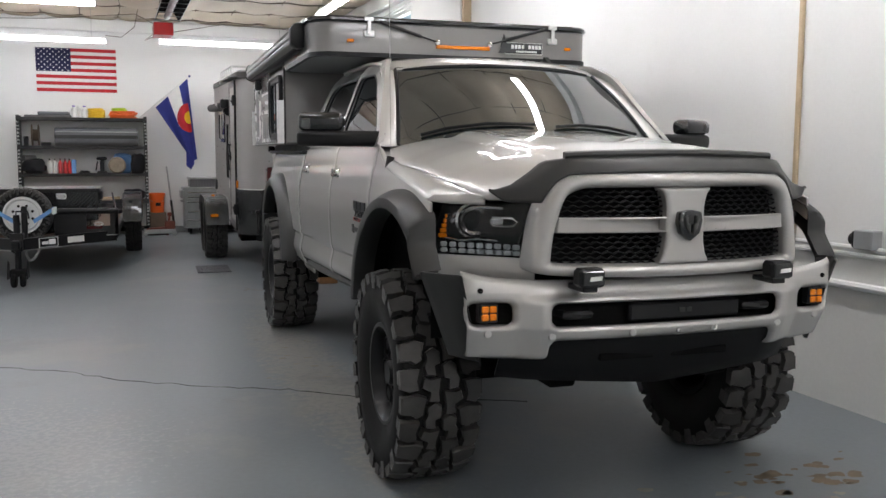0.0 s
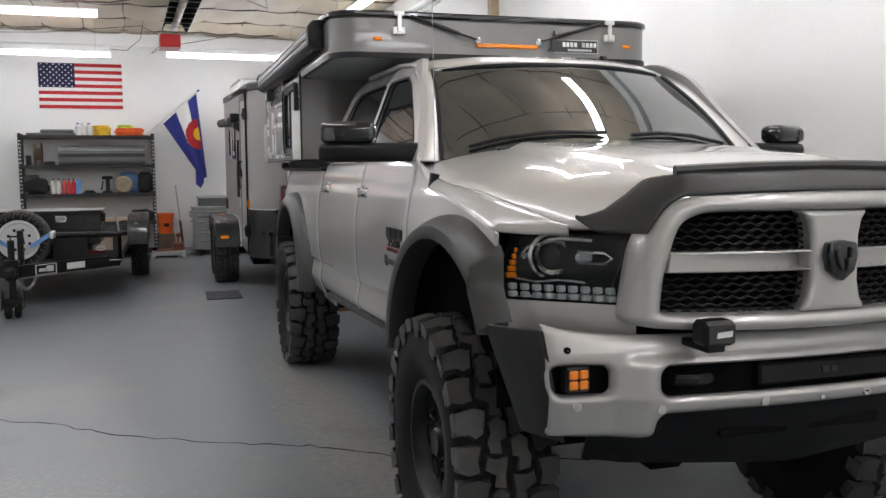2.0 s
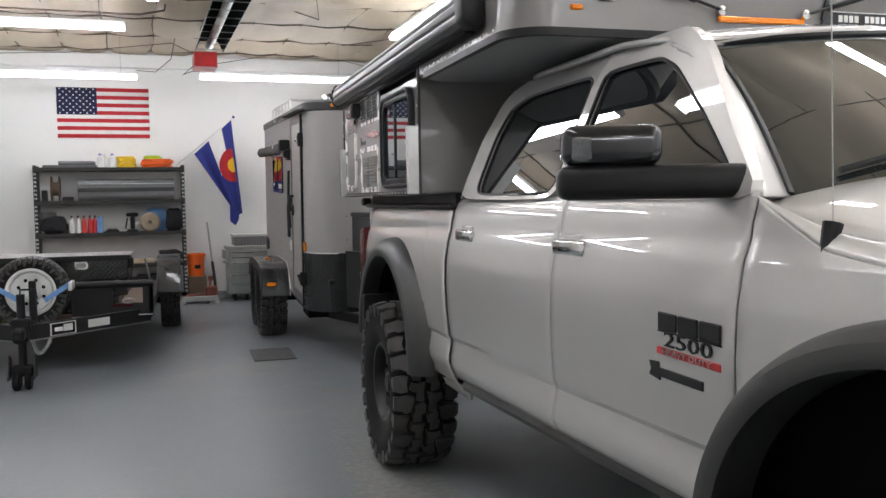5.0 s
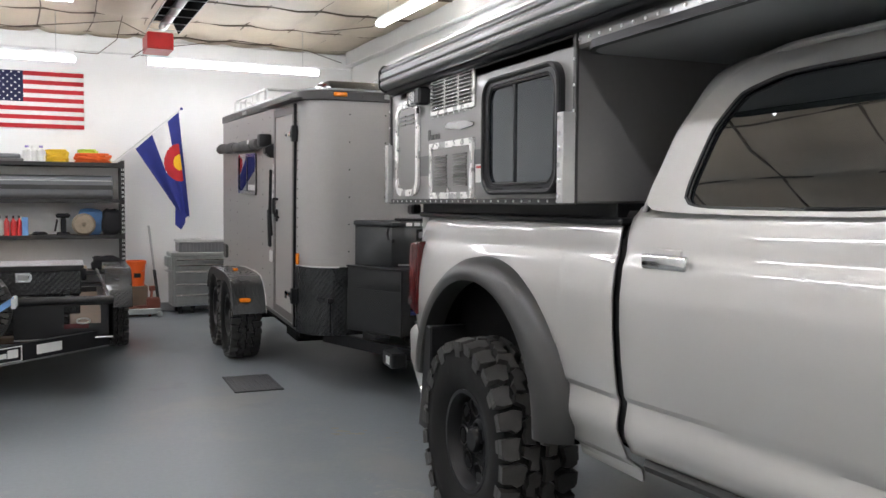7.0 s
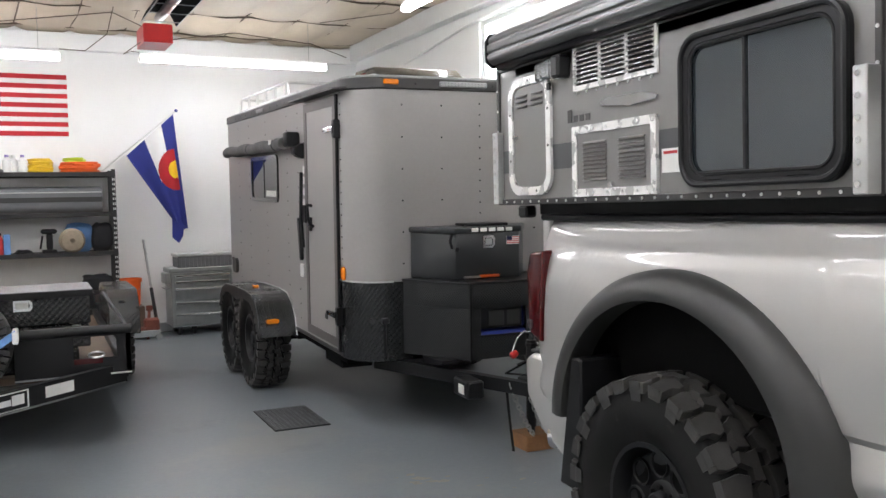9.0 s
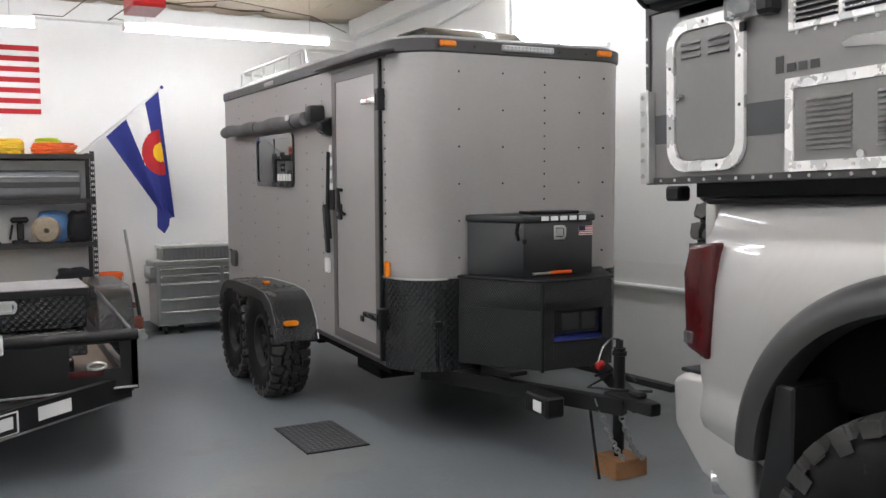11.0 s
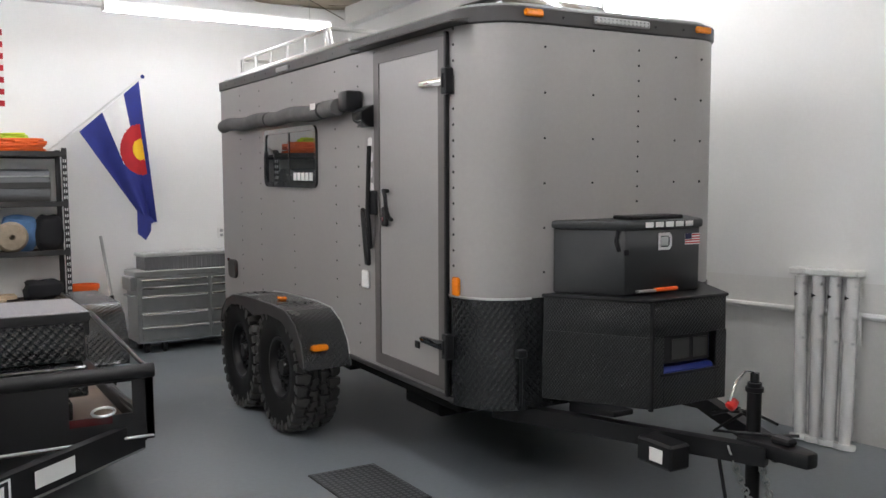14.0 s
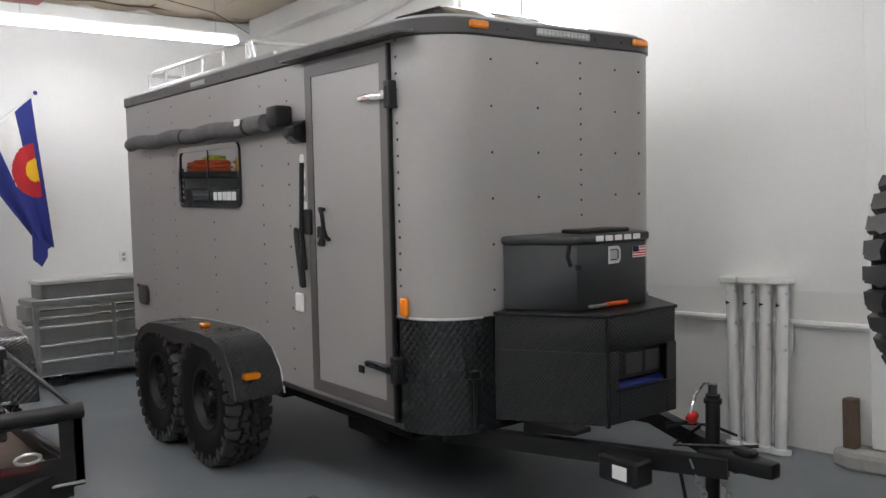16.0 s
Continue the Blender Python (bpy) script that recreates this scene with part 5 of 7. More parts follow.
# ---- cargo trailer ----
HX, HR, TL = 0.86, 0.79, 4.30
cargo = thing("cargo_trailer", pose(-0.085, 7.08, 0, 2.0, 0, 0), "grey enclosed off-road cargo trailer with black chequer plate corners", "cargo trailer")


def plan(r, x=HX, y0=0.0, y1=TL):
    xr = x - HX + HR
    """Plan outline: rounded front corners, square back."""
    out = [(xr, y1), (-x, y1)]
    for cx, a0 in ((-x + r, 180), (xr - r, 270)):
        for i in range(9):
            a = radians(a0 + 90 * i / 8)
            out.append((cx + r * math.cos(a), y0 + r + r * math.sin(a)))
    return out


part("body", Shape().prism(plan(0.28), "z", 0.52, 2.40), TRAILER, cargo, "flat grey riveted skin", smooth=30)
part("top_trim", Shape().prism(plan(0.29, HX + 0.012, -0.012, TL + 0.01), "z", 2.375, 2.455, 0.008), TRIMDARK, cargo)
part("roof", Shape().prism(plan(0.28, HX - 0.02, 0.02, TL - 0.02), "z", 2.45, 2.475, 0.01), GREYBOX, cargo)
part("roof_vent", Shape().prism([(0.12, 2.47), (0.75, 2.47), (0.62, 2.56), (0.25, 2.555)], "x", -0.62, 0.05, 0.02, seg=2), GLOSSBLACK, cargo, "dark plastic roof vent cover")
part("floor_frame", Shape().box(-HX + 0.02, HR - 0.02, 0.25, TL, 0.44, 0.522, 0.01), DARK, cargo)
part("sill_trim", Shape().box(-HX - 0.008, -HX + 0.01, 0.26, TL, 0.495, 0.525, 0.004), TRIMDARK, cargo)


def wrap(r, off, x=HX):
    """Points along the left front corner, from the side to the front face."""
    out = [(-x - off, 0.31)]
    for i in range(13):
        a = radians(180 + 90 * i / 12)
        out.append((-x + r + (r + off) * math.cos(a), r + (r + off) * math.sin(a)))
    return out


for sd in (-1, 1):
    pts = [(x if sd < 0 else HR - HX - x, y) for x, y in wrap(0.28, 0.006)] + [(sd * x, -0.006) for x in (0.45, 0.3)]
    s = Shape().add([(x, y, z) for z in (0.49, 1.045) for x, y in pts], [(i, i + 1, len(pts) + i + 1, len(pts) + i) for i in range(len(pts) - 1)])
    part("stone_guard", s, PLATE, cargo, "black chequer plate stone guard", solid=0.004 if sd < 0 else -0.004, smooth=60)
part("front_guard", Shape().box(-0.31, 0.31, -0.011, -0.001, 0.49, 1.045, 0.002), PLATE, cargo)
part("corner_strip", Shape().add([(x, y, z) for z in (1.04, 1.052) for x, y in wrap(0.28, 0.009)], [(i, i + 1, 14 + i + 1, 14 + i) for i in range(13)]), ALU, cargo, solid=0.003)
# rivets
rivet_mesh = []


def dot(x, y, z, nx, ny):
    at = pose(x, y, z, 0, 0, 0 if nx else 90)
    if rivet_mesh:
        again(rivet_mesh[0], "rivet", at, cargo)
    else:
        rivet_mesh.append(part("rivet", Shape().rod((0.002, 0, 0), (-0.0028, 0, 0), 0.0075, 0.0055, n=8), BLACK, cargo, m=at))


for k in range(17):
    z = 1.12 + 0.078 * k
    dot(-HX, 0.272, z, -1, 0)
    if 0.96 < z < 2.35:
        dot(0.10, 0, z, 0, -1)
for k in range(6):
    z = 1.17 + 0.22 * k
    for x in (-0.50, -0.20, 0.36, 0.55):
        dot(x, 0, z, 0, -1)
for yy in (1.40, 1.75, 2.52, 3.25, 3.75):
    for k in range(15):
        z = 0.62 + 0.12 * k
        if not (2.0 < yy < 3.15 and 1.5 < z < 2.1):
            dot(-HX, yy if z < 2.3 else yy, z, -1, 0)
for k in range(15):
    dot(-HX - 0.012, 0.45 + 0.26 * k, 2.415, -1, 0)
for k in range(7):
    dot(-0.6 + 0.2 * k, -0.012, 2.415, 0, -1)
# side door
def side(y, z, d):
    return (-HX - 0.02 + d, y, z)


dd = part("entry_door", Shape().ring([(0.325, 0.55), (1.14, 0.55), (1.14, 2.345), (0.325, 2.345)], [(0.39, 0.615), (1.075, 0.615), (1.075, 2.28), (0.39, 2.28)], side, 0.019), DOORTRIM, cargo, "side entry door with dark aluminium trim")
part("door_leaf", Shape().box(-HX - 0.014, -HX - 0.001, 0.39, 1.075, 0.615, 2.28, 0.002), TRAILER, dd)
part("door_seal", Shape().box(-HX - 0.024, -HX - 0.001, 0.306, 0.326, 0.52, 2.36, 0.003).box(-HX - 0.016, -HX - 0.001, 1.138, 1.152, 0.55, 2.35, 0.003), BLACK, dd)
part("jamb_strip", Shape().box(-HX - 0.006, -HX + 0.001, 0.278, 0.306, 0.53, 1.05, 0.002), ALU, dd)
for z in (0.785, 2.115):
    hg = part("strap_hinge", Shape().prism([(0.27, z - 0.025), (0.42, z - 0.02), (0.54, z - 0.017), (0.565, z), (0.54, z + 0.017), (0.42, z + 0.02), (0.27, z + 0.025)], "x", -HX - 0.045, -HX - 0.022, 0.006, seg=2), CHROME if z > 1 else GLOSSBLACK, dd, "bright strap hinge" if z > 1 else "black strap hinge")
    part("hinge_plate", Shape().box(-HX - 0.05, -HX - 0.001, 0.262, 0.312, z - 0.065, z + 0.065, 0.006), BLACK, hg)
    part("hinge_pin", Shape().rod((-HX - 0.045, 0.29, z - 0.035), (-HX - 0.045, 0.29, z + 0.035), 0.012, n=10), BLACK, hg)
part("door_vent", Shape().box(-HX - 0.024, -HX - 0.013, 0.60, 0.65, 0.72, 0.76, 0.004), BLACK, dd)
hb = part("door_lock_bar", Shape().tube([(-HX - 0.03, 1.18, 1.22), (-HX - 0.045, 1.185, 1.45), (-HX - 0.04, 1.165, 1.82)], 0.014, 8), BLACK, dd, "black lock bar with folding handle")
part("bar_handle", Shape().prism([(1.165, 1.12), (1.205, 1.12), (1.26, 1.42), (1.255, 1.46), (1.195, 1.44)], "x", -HX - 0.06, -HX - 0.03, 0.008), BLACK, hb)
part("lock_plate", Shape().box(-HX - 0.035, -HX - 0.001, 1.10, 1.18, 1.42, 1.56, 0.006), BLACK, hb)
gb = part("grab_handle", Shape().tube([(-HX - 0.02, 0.97, 1.56), (-HX - 0.06, 0.94, 1.565), (-HX - 0.07, 0.90, 1.53), (-HX - 0.07, 0.89, 1.46), (-HX - 0.05, 0.90, 1.415), (-HX - 0.02, 0.92, 1.40)], 0.012, 8), BLACK, dd)
part("lock_body", Shape().box(-HX - 0.035, -HX - 0.013, 0.965, 1.03, 1.36, 1.47, 0.008), BLACK, gb)
part("lock_cylinder", Shape().rod((-HX - 0.036, 1.0, 1.40), (-HX - 0.042, 1.0, 1.40), 0.014, n=12), CHROME, gb)
part("door_awning", Shape().prism([(-HX - 0.001, 2.40), (-HX - 0.10, 2.385), (-HX - 0.105, 2.372), (-HX - 0.001, 2.378)], "y", 0.12, 1.28, 0.003), TRIMDARK, cargo)
# side window
wi = part("side_window", Shape().ring(rounded(2.05, 3.11, 1.56, 1.985, 0.06), rounded(2.085, 3.075, 1.595, 1.95, 0.045), lambda y, z, d: (-HX - 0.018 + d, y, z), 0.018), GLOSSBLACK, cargo, "sliding window with a black rounded frame")
part("pane", Shape().prism(rounded(2.08, 3.08, 1.59, 1.955, 0.045), "x", -HX - 0.009, -HX - 0.004), GLASS, wi)
part("mullion", Shape().box(-HX - 0.014, -HX - 0.004, 2.57, 2.595, 1.595, 1.95, 0.002), GLOSSBLACK, wi)


def marks(x, y0, z0, w, h, facing):
    """Plain bars in place of a maker's mark."""
    s = Shape()
    n, g = 5, 0.12
    step = w / n
    for i in range(n):
        a = (y0 + step * (i + g), y0 + step * (i + 1 - g))
        if facing == "x":
            s.box(x - 0.0015, x + 0.001, *a, z0, z0 + h, 0)
        else:
            s.box(*a, x - 0.0015, x + 0.001, z0, z0 + h, 0)
    return s


part("window_mark", marks(-HX - 0.010, 2.12, 1.61, 0.38, 0.055, "x"), WHITE, wi, "white maker's mark")
# bag awning, light, vent, box and stickers on the side
bag = Shape()
cx = []
for i in range(25):
    y = 1.50 + 2.46 * i / 24
    cx.append((-HX - 0.085 + 0.006 * math.sin(i * 1.9), y, 2.065 - 0.01 + 0.008 * math.sin(i * 0.9 + 1)))
ag = part("awning_bag", bag.tube(cx, 0.052, 14), GREYCLOTH, cargo, "rolled awning in a grey fabric bag", smooth=70)
for q in (2, 12):
    part("bag_strap", Shape().tube([cx[q], Vector(cx[q]).lerp(Vector(cx[q + 1]), 0.35)], 0.0545, 14, caps=False), BLACKCLOTH, ag)
part("bag_bracket", Shape().box(-HX - 0.115, -HX - 0.001, 1.32, 1.45, 2.03, 2.15, 0.02, seg=2), BLACK, ag)
part("bag_mark", Shape().box(-HX - 0.14, -HX - 0.134, 1.75, 1.83, 2.06, 2.10, 0.002), WHITE, ag)
fl = part("side_floodlight", Shape().prism([(-HX, 2.06), (-HX - 0.09, 2.02), (-HX - 0.085, 1.97), (-HX - 0.03, 1.93), (-HX, 1.93)], "y", 1.17, 1.30, 0.006), BLACK, cargo, "black work light under the awning")
part("lens", Shape().add([(-HX - 0.088, 1.185, 1.968), (-HX - 0.088, 1.285, 1.968), (-HX - 0.033, 1.285, 1.928), (-HX - 0.033, 1.185, 1.928)], [(0, 1, 2, 3)]), CLEAR, fl, solid=0.002)
part("power_inlet", Shape().box(-HX - 0.02, -HX, 1.25, 1.34, 0.97, 1.08, 0.01), WHITE, cargo, "white weatherproof outlet cover")
part("fuel_door", Shape().prism(rounded(3.90, 4.10, 0.76, 0.92, 0.05), "x", -HX - 0.03, -HX, 0.006), FLARE, cargo)
part("red_marker", Shape().box(-HX - 0.02, -HX, 4.13, 4.18, 0.89, 0.92, 0.008), RED, cargo)
part("roof_marker", Shape().box(-HX - 0.022, -HX - 0.01, 2.55, 2.80, 2.395, 2.43, 0.008), GREYBOX, cargo)
for z, w in ((1.84, 0.025), (1.755, 0.035), (1.665, 0.03), (1.575, 0.045)):
    part("sticker", Shape().prism(rounded(1.235 - w, 1.235 + w, z - 0.03, z + 0.03, 0.015, 3), "x", -HX - 0.002, -HX), WHITE, cargo)
for x in (-0.585, 0.535):
    part("clearance_light", Shape().box(x - 0.055, x + 0.055, -0.035, -0.010, 2.405, 2.44, 0.008), AMBER, cargo, "amber clearance light")
lb = part("light_bar", Shape().box(-0.22, 0.15, -0.03, -0.010, 2.40, 2.437, 0.006), GREYBOX, cargo, "clear LED light bar")
led = None
for i in range(14):
    for z in (2.411, 2.427):
        at = pose(-0.205 + 0.0262 * i, -0.031, z, 0, 0, 90)
        led = again(led, "led", at, lb) if led else part("led", Shape().lathe([(0.001, -0.004), (0.005, -0.003), (0.007, 0.002)], 10), LEDCLEAR, lb, m=at)
part("side_marker", Shape().box(-HX - 0.022, -HX + 0.004, 0.205, 0.26, 1.05, 1.145, 0.018, seg=3), AMBER, cargo, "amber corner marker")
part("stabiliser", Shape().rod((-0.655, -0.03, 0.52), (-0.655, -0.03, 0.77), 0.008, n=8).box(-0.68, -0.63, -0.05, -0.005, 0.76, 0.80, 0.006), BLACK, cargo)
# roof rack
rk = Shape()
for z in (2.50, 2.62):
    rk.tube([(-HX + 0.09, 2.05, z), (-HX + 0.09, 3.85, z), (-HX + 0.13, 4.0, z), (HR - 0.13, 4.0, z), (HR - 0.09, 3.85, z), (HR - 0.09, 2.05, z)] if z > 2.55 else [(-HX + 0.09, 1.7, z), (-HX + 0.09, 4.0, z)], 0.014, 8)
rk.tube([(HR - 0.09, 1.7, 2.50), (HR - 0.09, 4.0, 2.50)], 0.014, 8)
rk.tube([(-HX + 0.09, 2.05, 2.62), (-HX + 0.09, 2.0, 2.50)], 0.014, 8).tube([(-HX + 0.09, 2.05, 2.62), (HR - 0.09, 2.05, 2.62)], 0.014, 8)
rack = part("roof_rack", rk, ALU, cargo, "silver aluminium roof rack")
for i in range(6):
    part("rack_post", Shape().box(-HX + 0.08, -HX + 0.10, 2.08 + 0.37 * i, 2.11 + 0.37 * i, 2.475, 2.62, 0.003), ALU, rack)
for i in range(20):
    part("slat", Shape().box(-HX + 0.09, HR - 0.09, 1.72 + 0.115 * i, 1.765 + 0.115 * i, 2.49, 2.505, 0.003), ALU, rack)
# tandem wheels and fender
fen = [(1.54, 0.45), (1.585, 0.595), (1.69, 0.71), (1.85, 0.778), (2.1, 0.79), (2.7, 0.775), (2.98, 0.755), (3.16, 0.70), (3.28, 0.61), (3.33, 0.50)]
FX = 0.32
fn_ = len(fen)
fs = Shape().add([(x, y, z) for x in (-HX, -HX - FX) for y, z in fen], [(i, i + 1, fn_ + i + 1, fn_ + i) for i in range(fn_ - 1)])
fd = part("fender", fs, PLATE, cargo, "black chequer plate tandem fender", solid=0.004, smooth=40)
part("fender_edge", Shape().tube([(-HX - FX, y, z) for y, z in fen], 0.006, 6), TRIMDARK, fd)
part("fender_edge", Shape().tube([(-HX - 0.004, y, z + 0.003) for y, z in fen], 0.005, 6), ALU, fd)
inn = [(1.54, 0.45), (1.585, 0.595), (1.69, 0.71), (1.85, 0.772), (2.1, 0.785), (2.7, 0.77), (2.98, 0.75), (3.16, 0.695), (3.28, 0.605), (3.33, 0.50), (3.24, 0.58), (3.08, 0.67), (2.80, 0.70), (2.52, 0.66), (2.25, 0.71), (1.95, 0.70), (1.74, 0.62), (1.62, 0.46)]
part("fender_skirt", Shape().prism(inn, "x", -HX - FX + 0.002, -HX - FX + 0.008), TRIMDARK, fd)
part("fender_marker", Shape().prism(rounded(-HX - 0.26, -HX - 0.15, 0.56, 0.60, 0.018, 3), "y", 1.545, 1.58, 0.004), AMBER, fd, "amber fender marker")
part("top_marker", Shape().box(-HX - 0.20, -HX - 0.15, 2.28, 2.36, 0.785, 0.81, 0.008), AMBER, fd)
part("wheel_well", Shape().box(-HX + 0.02, -HX + 0.26, 1.62, 3.40, 0.40, 0.76, 0.01), DARK, cargo)
for y in (2.10, 2.955):
    for sd in (-1, 1):
        wheel(cargo, pose(-(HX + 0.165) if sd < 0 else HR + 0.13, y, 0.433 - 0.035 * y, 10, 0, 0 if sd < 0 else 180), 0.436, 0.28, 0.20, 12, 34, BLACK)
part("axle", Shape().rod((-0.9, 2.10, 0.36), (0.8, 2.10, 0.36), 0.04), DARK, cargo)
part("axle", Shape().rod((-0.9, 2.955, 0.33), (0.8, 2.955, 0.33), 0.04), DARK, cargo)
part("step", Shape().box(-HX + 0.05, -HX + 0.3, 0.5, 0.9, 0.36, 0.44, 0.01), DARK, cargo)
# tongue
tg = Shape()
for sd in (-1, 1):
    a, b = Vector((sd * 0.62, 0.25, 0.44)), Vector((sd * 0.045, -1.0, 0.44))
    d = (b - a).normalized()
    n = Vector((-d.y, d.x, 0)) * 0.03
    v = [a - n, a + n, b + n, b - n]
    tg.add([(p.x, p.y, p.z - 0.042) for p in v] + [(p.x, p.y, p.z + 0.042) for p in v], [(0, 1, 2, 3), (4, 5, 6, 7), (0, 1, 5, 4), (1, 2, 6, 5), (2, 3, 7, 6), (3, 0, 4, 7)])
tong = part("tongue", tg, BLACK, cargo, "black steel A-frame tongue")
part("coupler", Shape().prism([(-0.075, -0.85), (0.075, -0.85), (0.05, -1.12), (0.035, -1.2), (-0.035, -1.2), (-0.05, -1.12)], "z", 0.43, 0.50, 0.015, seg=2).box(-0.03, 0.03, -1.1, -1.0, 0.50, 0.53, 0.01), BLACK, tong)
part("brake_box", Shape().box(-0.39, -0.27, -0.78, -0.56, 0.36, 0.475, 0.012), BLACK, tong, "small black breakaway battery box")
part("box_label", Shape().box(-0.3925, -0.3898, -0.73, -0.65, 0.385, 0.445, 0), WHITE, tong)
jk = part("tongue_jack", Shape().rod((0.02, -0.87, 0.17), (0.02, -0.87, 0.73), 0.032, n=16).rod((0.02, -0.87, 0.115), (0.02, -0.87, 0.2), 0.024, n=14), BLACK, tong, "black tongue jack with crank")
part("jack_cap", Shape().rod((0.02, -0.87, 0.73), (0.02, -0.87, 0.775), 0.02, n=12), GLOSSBLACK, jk)
part("jack_collar", Shape().lathe([(0.034, -0.012), (0.040, -0.010), (0.040, 0.010), (0.034, 0.012)], 16, pose(0.02, -0.87, 0.70, 0, 90, 0)), BLACK, jk)
part("crank", Shape().tube([(0.02, -0.87, 0.775), (-0.03, -0.86, 0.785), (-0.075, -0.85, 0.74), (-0.105, -0.845, 0.655)], 0.006, 8), CHROME, jk)
part("crank_knob", Shape().lathe([(0.001, -0.03), (0.022, -0.02), (0.026, 0.0), (0.018, 0.025), (0.001, 0.03)], 12, pose(-0.092, -0.845, 0.64, 0, -30, 0)), REDPAINT, jk)
part("jack_foot", Shape().box(-0.055, 0.095, -0.945, -0.795, 0.105, 0.12, 0.006), STEEL, jk)
part("breakaway_cable", Shape().tube([(0.1, -0.55, 0.5), (0.12, -0.7, 0.56), (0.02, -0.8, 0.57), (-0.1, -0.75, 0.50), (0.05, -0.98, 0.51), (0.1, -1.05, 0.52)], 0.008, 6).tube([(0.16, -0.5, 0.5), (0.17, -0.75, 0.54), (0.08, -0.95, 0.55)], 0.007, 6), BLACK, tong)


def chain(a, b, sag, n):
    s = Shape()
    a, b = Vector(a), Vector(b)
    pts = [a.lerp(b, i / n) - Vector((0, 0, sag * math.sin(math.pi * i / n))) for i in range(n + 1)]
    for i in range(n):
        d = pts[i + 1] - pts[i]
        u = d.normalized()
        w = u.orthogonal().normalized()
        if i % 2:
            w = u.cross(w)
        c = (pts[i] + pts[i + 1]) / 2
        ln = d.length * 0.75
        s.tube([c + u * ln * math.cos(t * math.pi / 4) * 0.95 + w * 0.014 * math.sin(t * math.pi / 4) for t in range(9)], 0.0048, 6, caps=False)
    return s


part("safety_chain", chain((-0.135, -0.87, 0.46), (-0.01, -0.96, 0.13), 0.03, 15), STEEL, tong)
part("safety_chain", chain((-0.06, -0.98, 0.42), (0.10, -0.98, 0.13), 0.05, 14), STEEL, tong)
part("cord", Shape().tube([(-0.12, -0.8, 0.4), (-0.13, -0.86, 0.2), (-0.125, -0.9, 0.02)], 0.009, 6), BLACK, tong)
# generator box and tool box on the tongue
gen = part("generator_box", Shape().prism([(-0.515, -0.012), (-0.215, -0.455), (0.285, -0.455), (0.53, -0.012)], "z", 0.88, 1.055, 0.006), GENBOX, cargo, "black chequered generator box with a cut-out")
gs = Shape()
for poly in ([(-0.515, -0.012), (-0.212, -0.46), (-0.200, -0.45), (-0.503, -0.012)], [(0.53, -0.012), (0.285, -0.46), (0.273, -0.45), (0.518, -0.012)]):
    gs.prism(poly, "z", 0.54, 0.885, 0.002)
gs.box(-0.207, -0.13, -0.46, -0.45, 0.54, 0.885, 0.002).box(0.215, 0.285, -0.46, -0.45, 0.54, 0.885, 0.002).box(-0.13, 0.215, -0.46, -0.45, 0.54, 0.70, 0.002)
part("box_wall", gs, GENBOX, gen)
part("top_rim", Shape().prism([(-0.525, -0.012), (-0.22, -0.466), (0.29, -0.466), (0.54, -0.012)], "z", 1.05, 1.066, 0.004), BLACK, gen)
part("frame_strip", Shape().box(-0.215, -0.195, -0.466, -0.446, 0.53, 1.05, 0.003).box(-0.15, 0.235, -0.466, -0.458, 0.69, 0.705, 0.002), BLACK, gen)
part("generator", Shape().box(-0.18, 0.26, -0.42, -0.10, 0.62, 0.72, 0.02).box(-0.17, 0.25, -0.40, -0.10, 0.72, 0.87, 0.02), BLUEPAINT, gen, "blue generator inside the box")
gpanel = Shape().box(-0.15, 0.2, -0.43, -0.405, 0.74, 0.88, 0.004)
part("control_panel", gpanel, BLACK, gen)
part("control_frame", Shape().box(-0.06, 0.06, -0.435, -0.43, 0.76, 0.86, 0.002).box(0.08, 0.18, -0.435, -0.43, 0.76, 0.86, 0.002), FLARE, gen)
part("ramp", Shape().prism([(-0.42, 0.52), (-0.08, 0.47), (-0.08, 0.53), (-0.42, 0.545)], "x", -0.40, -0.28, 0.004), BLACK, tong)
tb = part("tongue_tool_box", Shape().prism([(-0.455, -0.012), (-0.235, -0.295), (0.255, -0.295), (0.445, -0.012)], "z", 1.067, 1.388, 0.006), BOXGREY, cargo, "dark grey tool box with a folded lid")
part("lid", Shape().prism([(-0.47, -0.012), (-0.245, -0.31), (0.265, -0.31), (0.46, -0.012)], "z", 1.385, 1.428, 0.012, seg=2), BOXGREY, tb)
part("lid_trim", Shape().box(-0.15, 0.20, -0.24, -0.10, 1.428, 1.447, 0.006), BLACK, tb)
part("lid_mark", marks(-0.3115, -0.13, 1.394, 0.33, 0.026, "y"), WHITE, tb, "white maker's mark")
lk = part("paddle_latch", Shape().ring([(0.0, 1.28), (0.075, 1.28), (0.09, 1.30), (0.09, 1.345), (0.075, 1.365), (0.0, 1.365)], [(0.015, 1.295), (0.065, 1.295), (0.075, 1.305), (0.075, 1.34), (0.065, 1.35), (0.015, 1.35)], lambda x, z, d: (x - 0.03, -0.303 + d, z), 0.008), CHROME, tb, "chrome paddle latch")
part("paddle", Shape().box(-0.01, 0.04, -0.302, -0.296, 1.30, 1.345, 0.003), STEEL, lk)
part("side_latch", Shape().box(-0.24, -0.21, -0.30, -0.25, 1.26, 1.29, 0.004).tube([(-0.255, -0.27, 1.385), (-0.262, -0.26, 1.33), (-0.25, -0.27, 1.28)], 0.012, 8), BLACK, tb)
fg = part("flag_sticker", Shape().box(0.155, 0.255, -0.2972, -0.2945, 1.30, 1.355, 0), FLAGWHITE, tb, "small striped flag sticker")
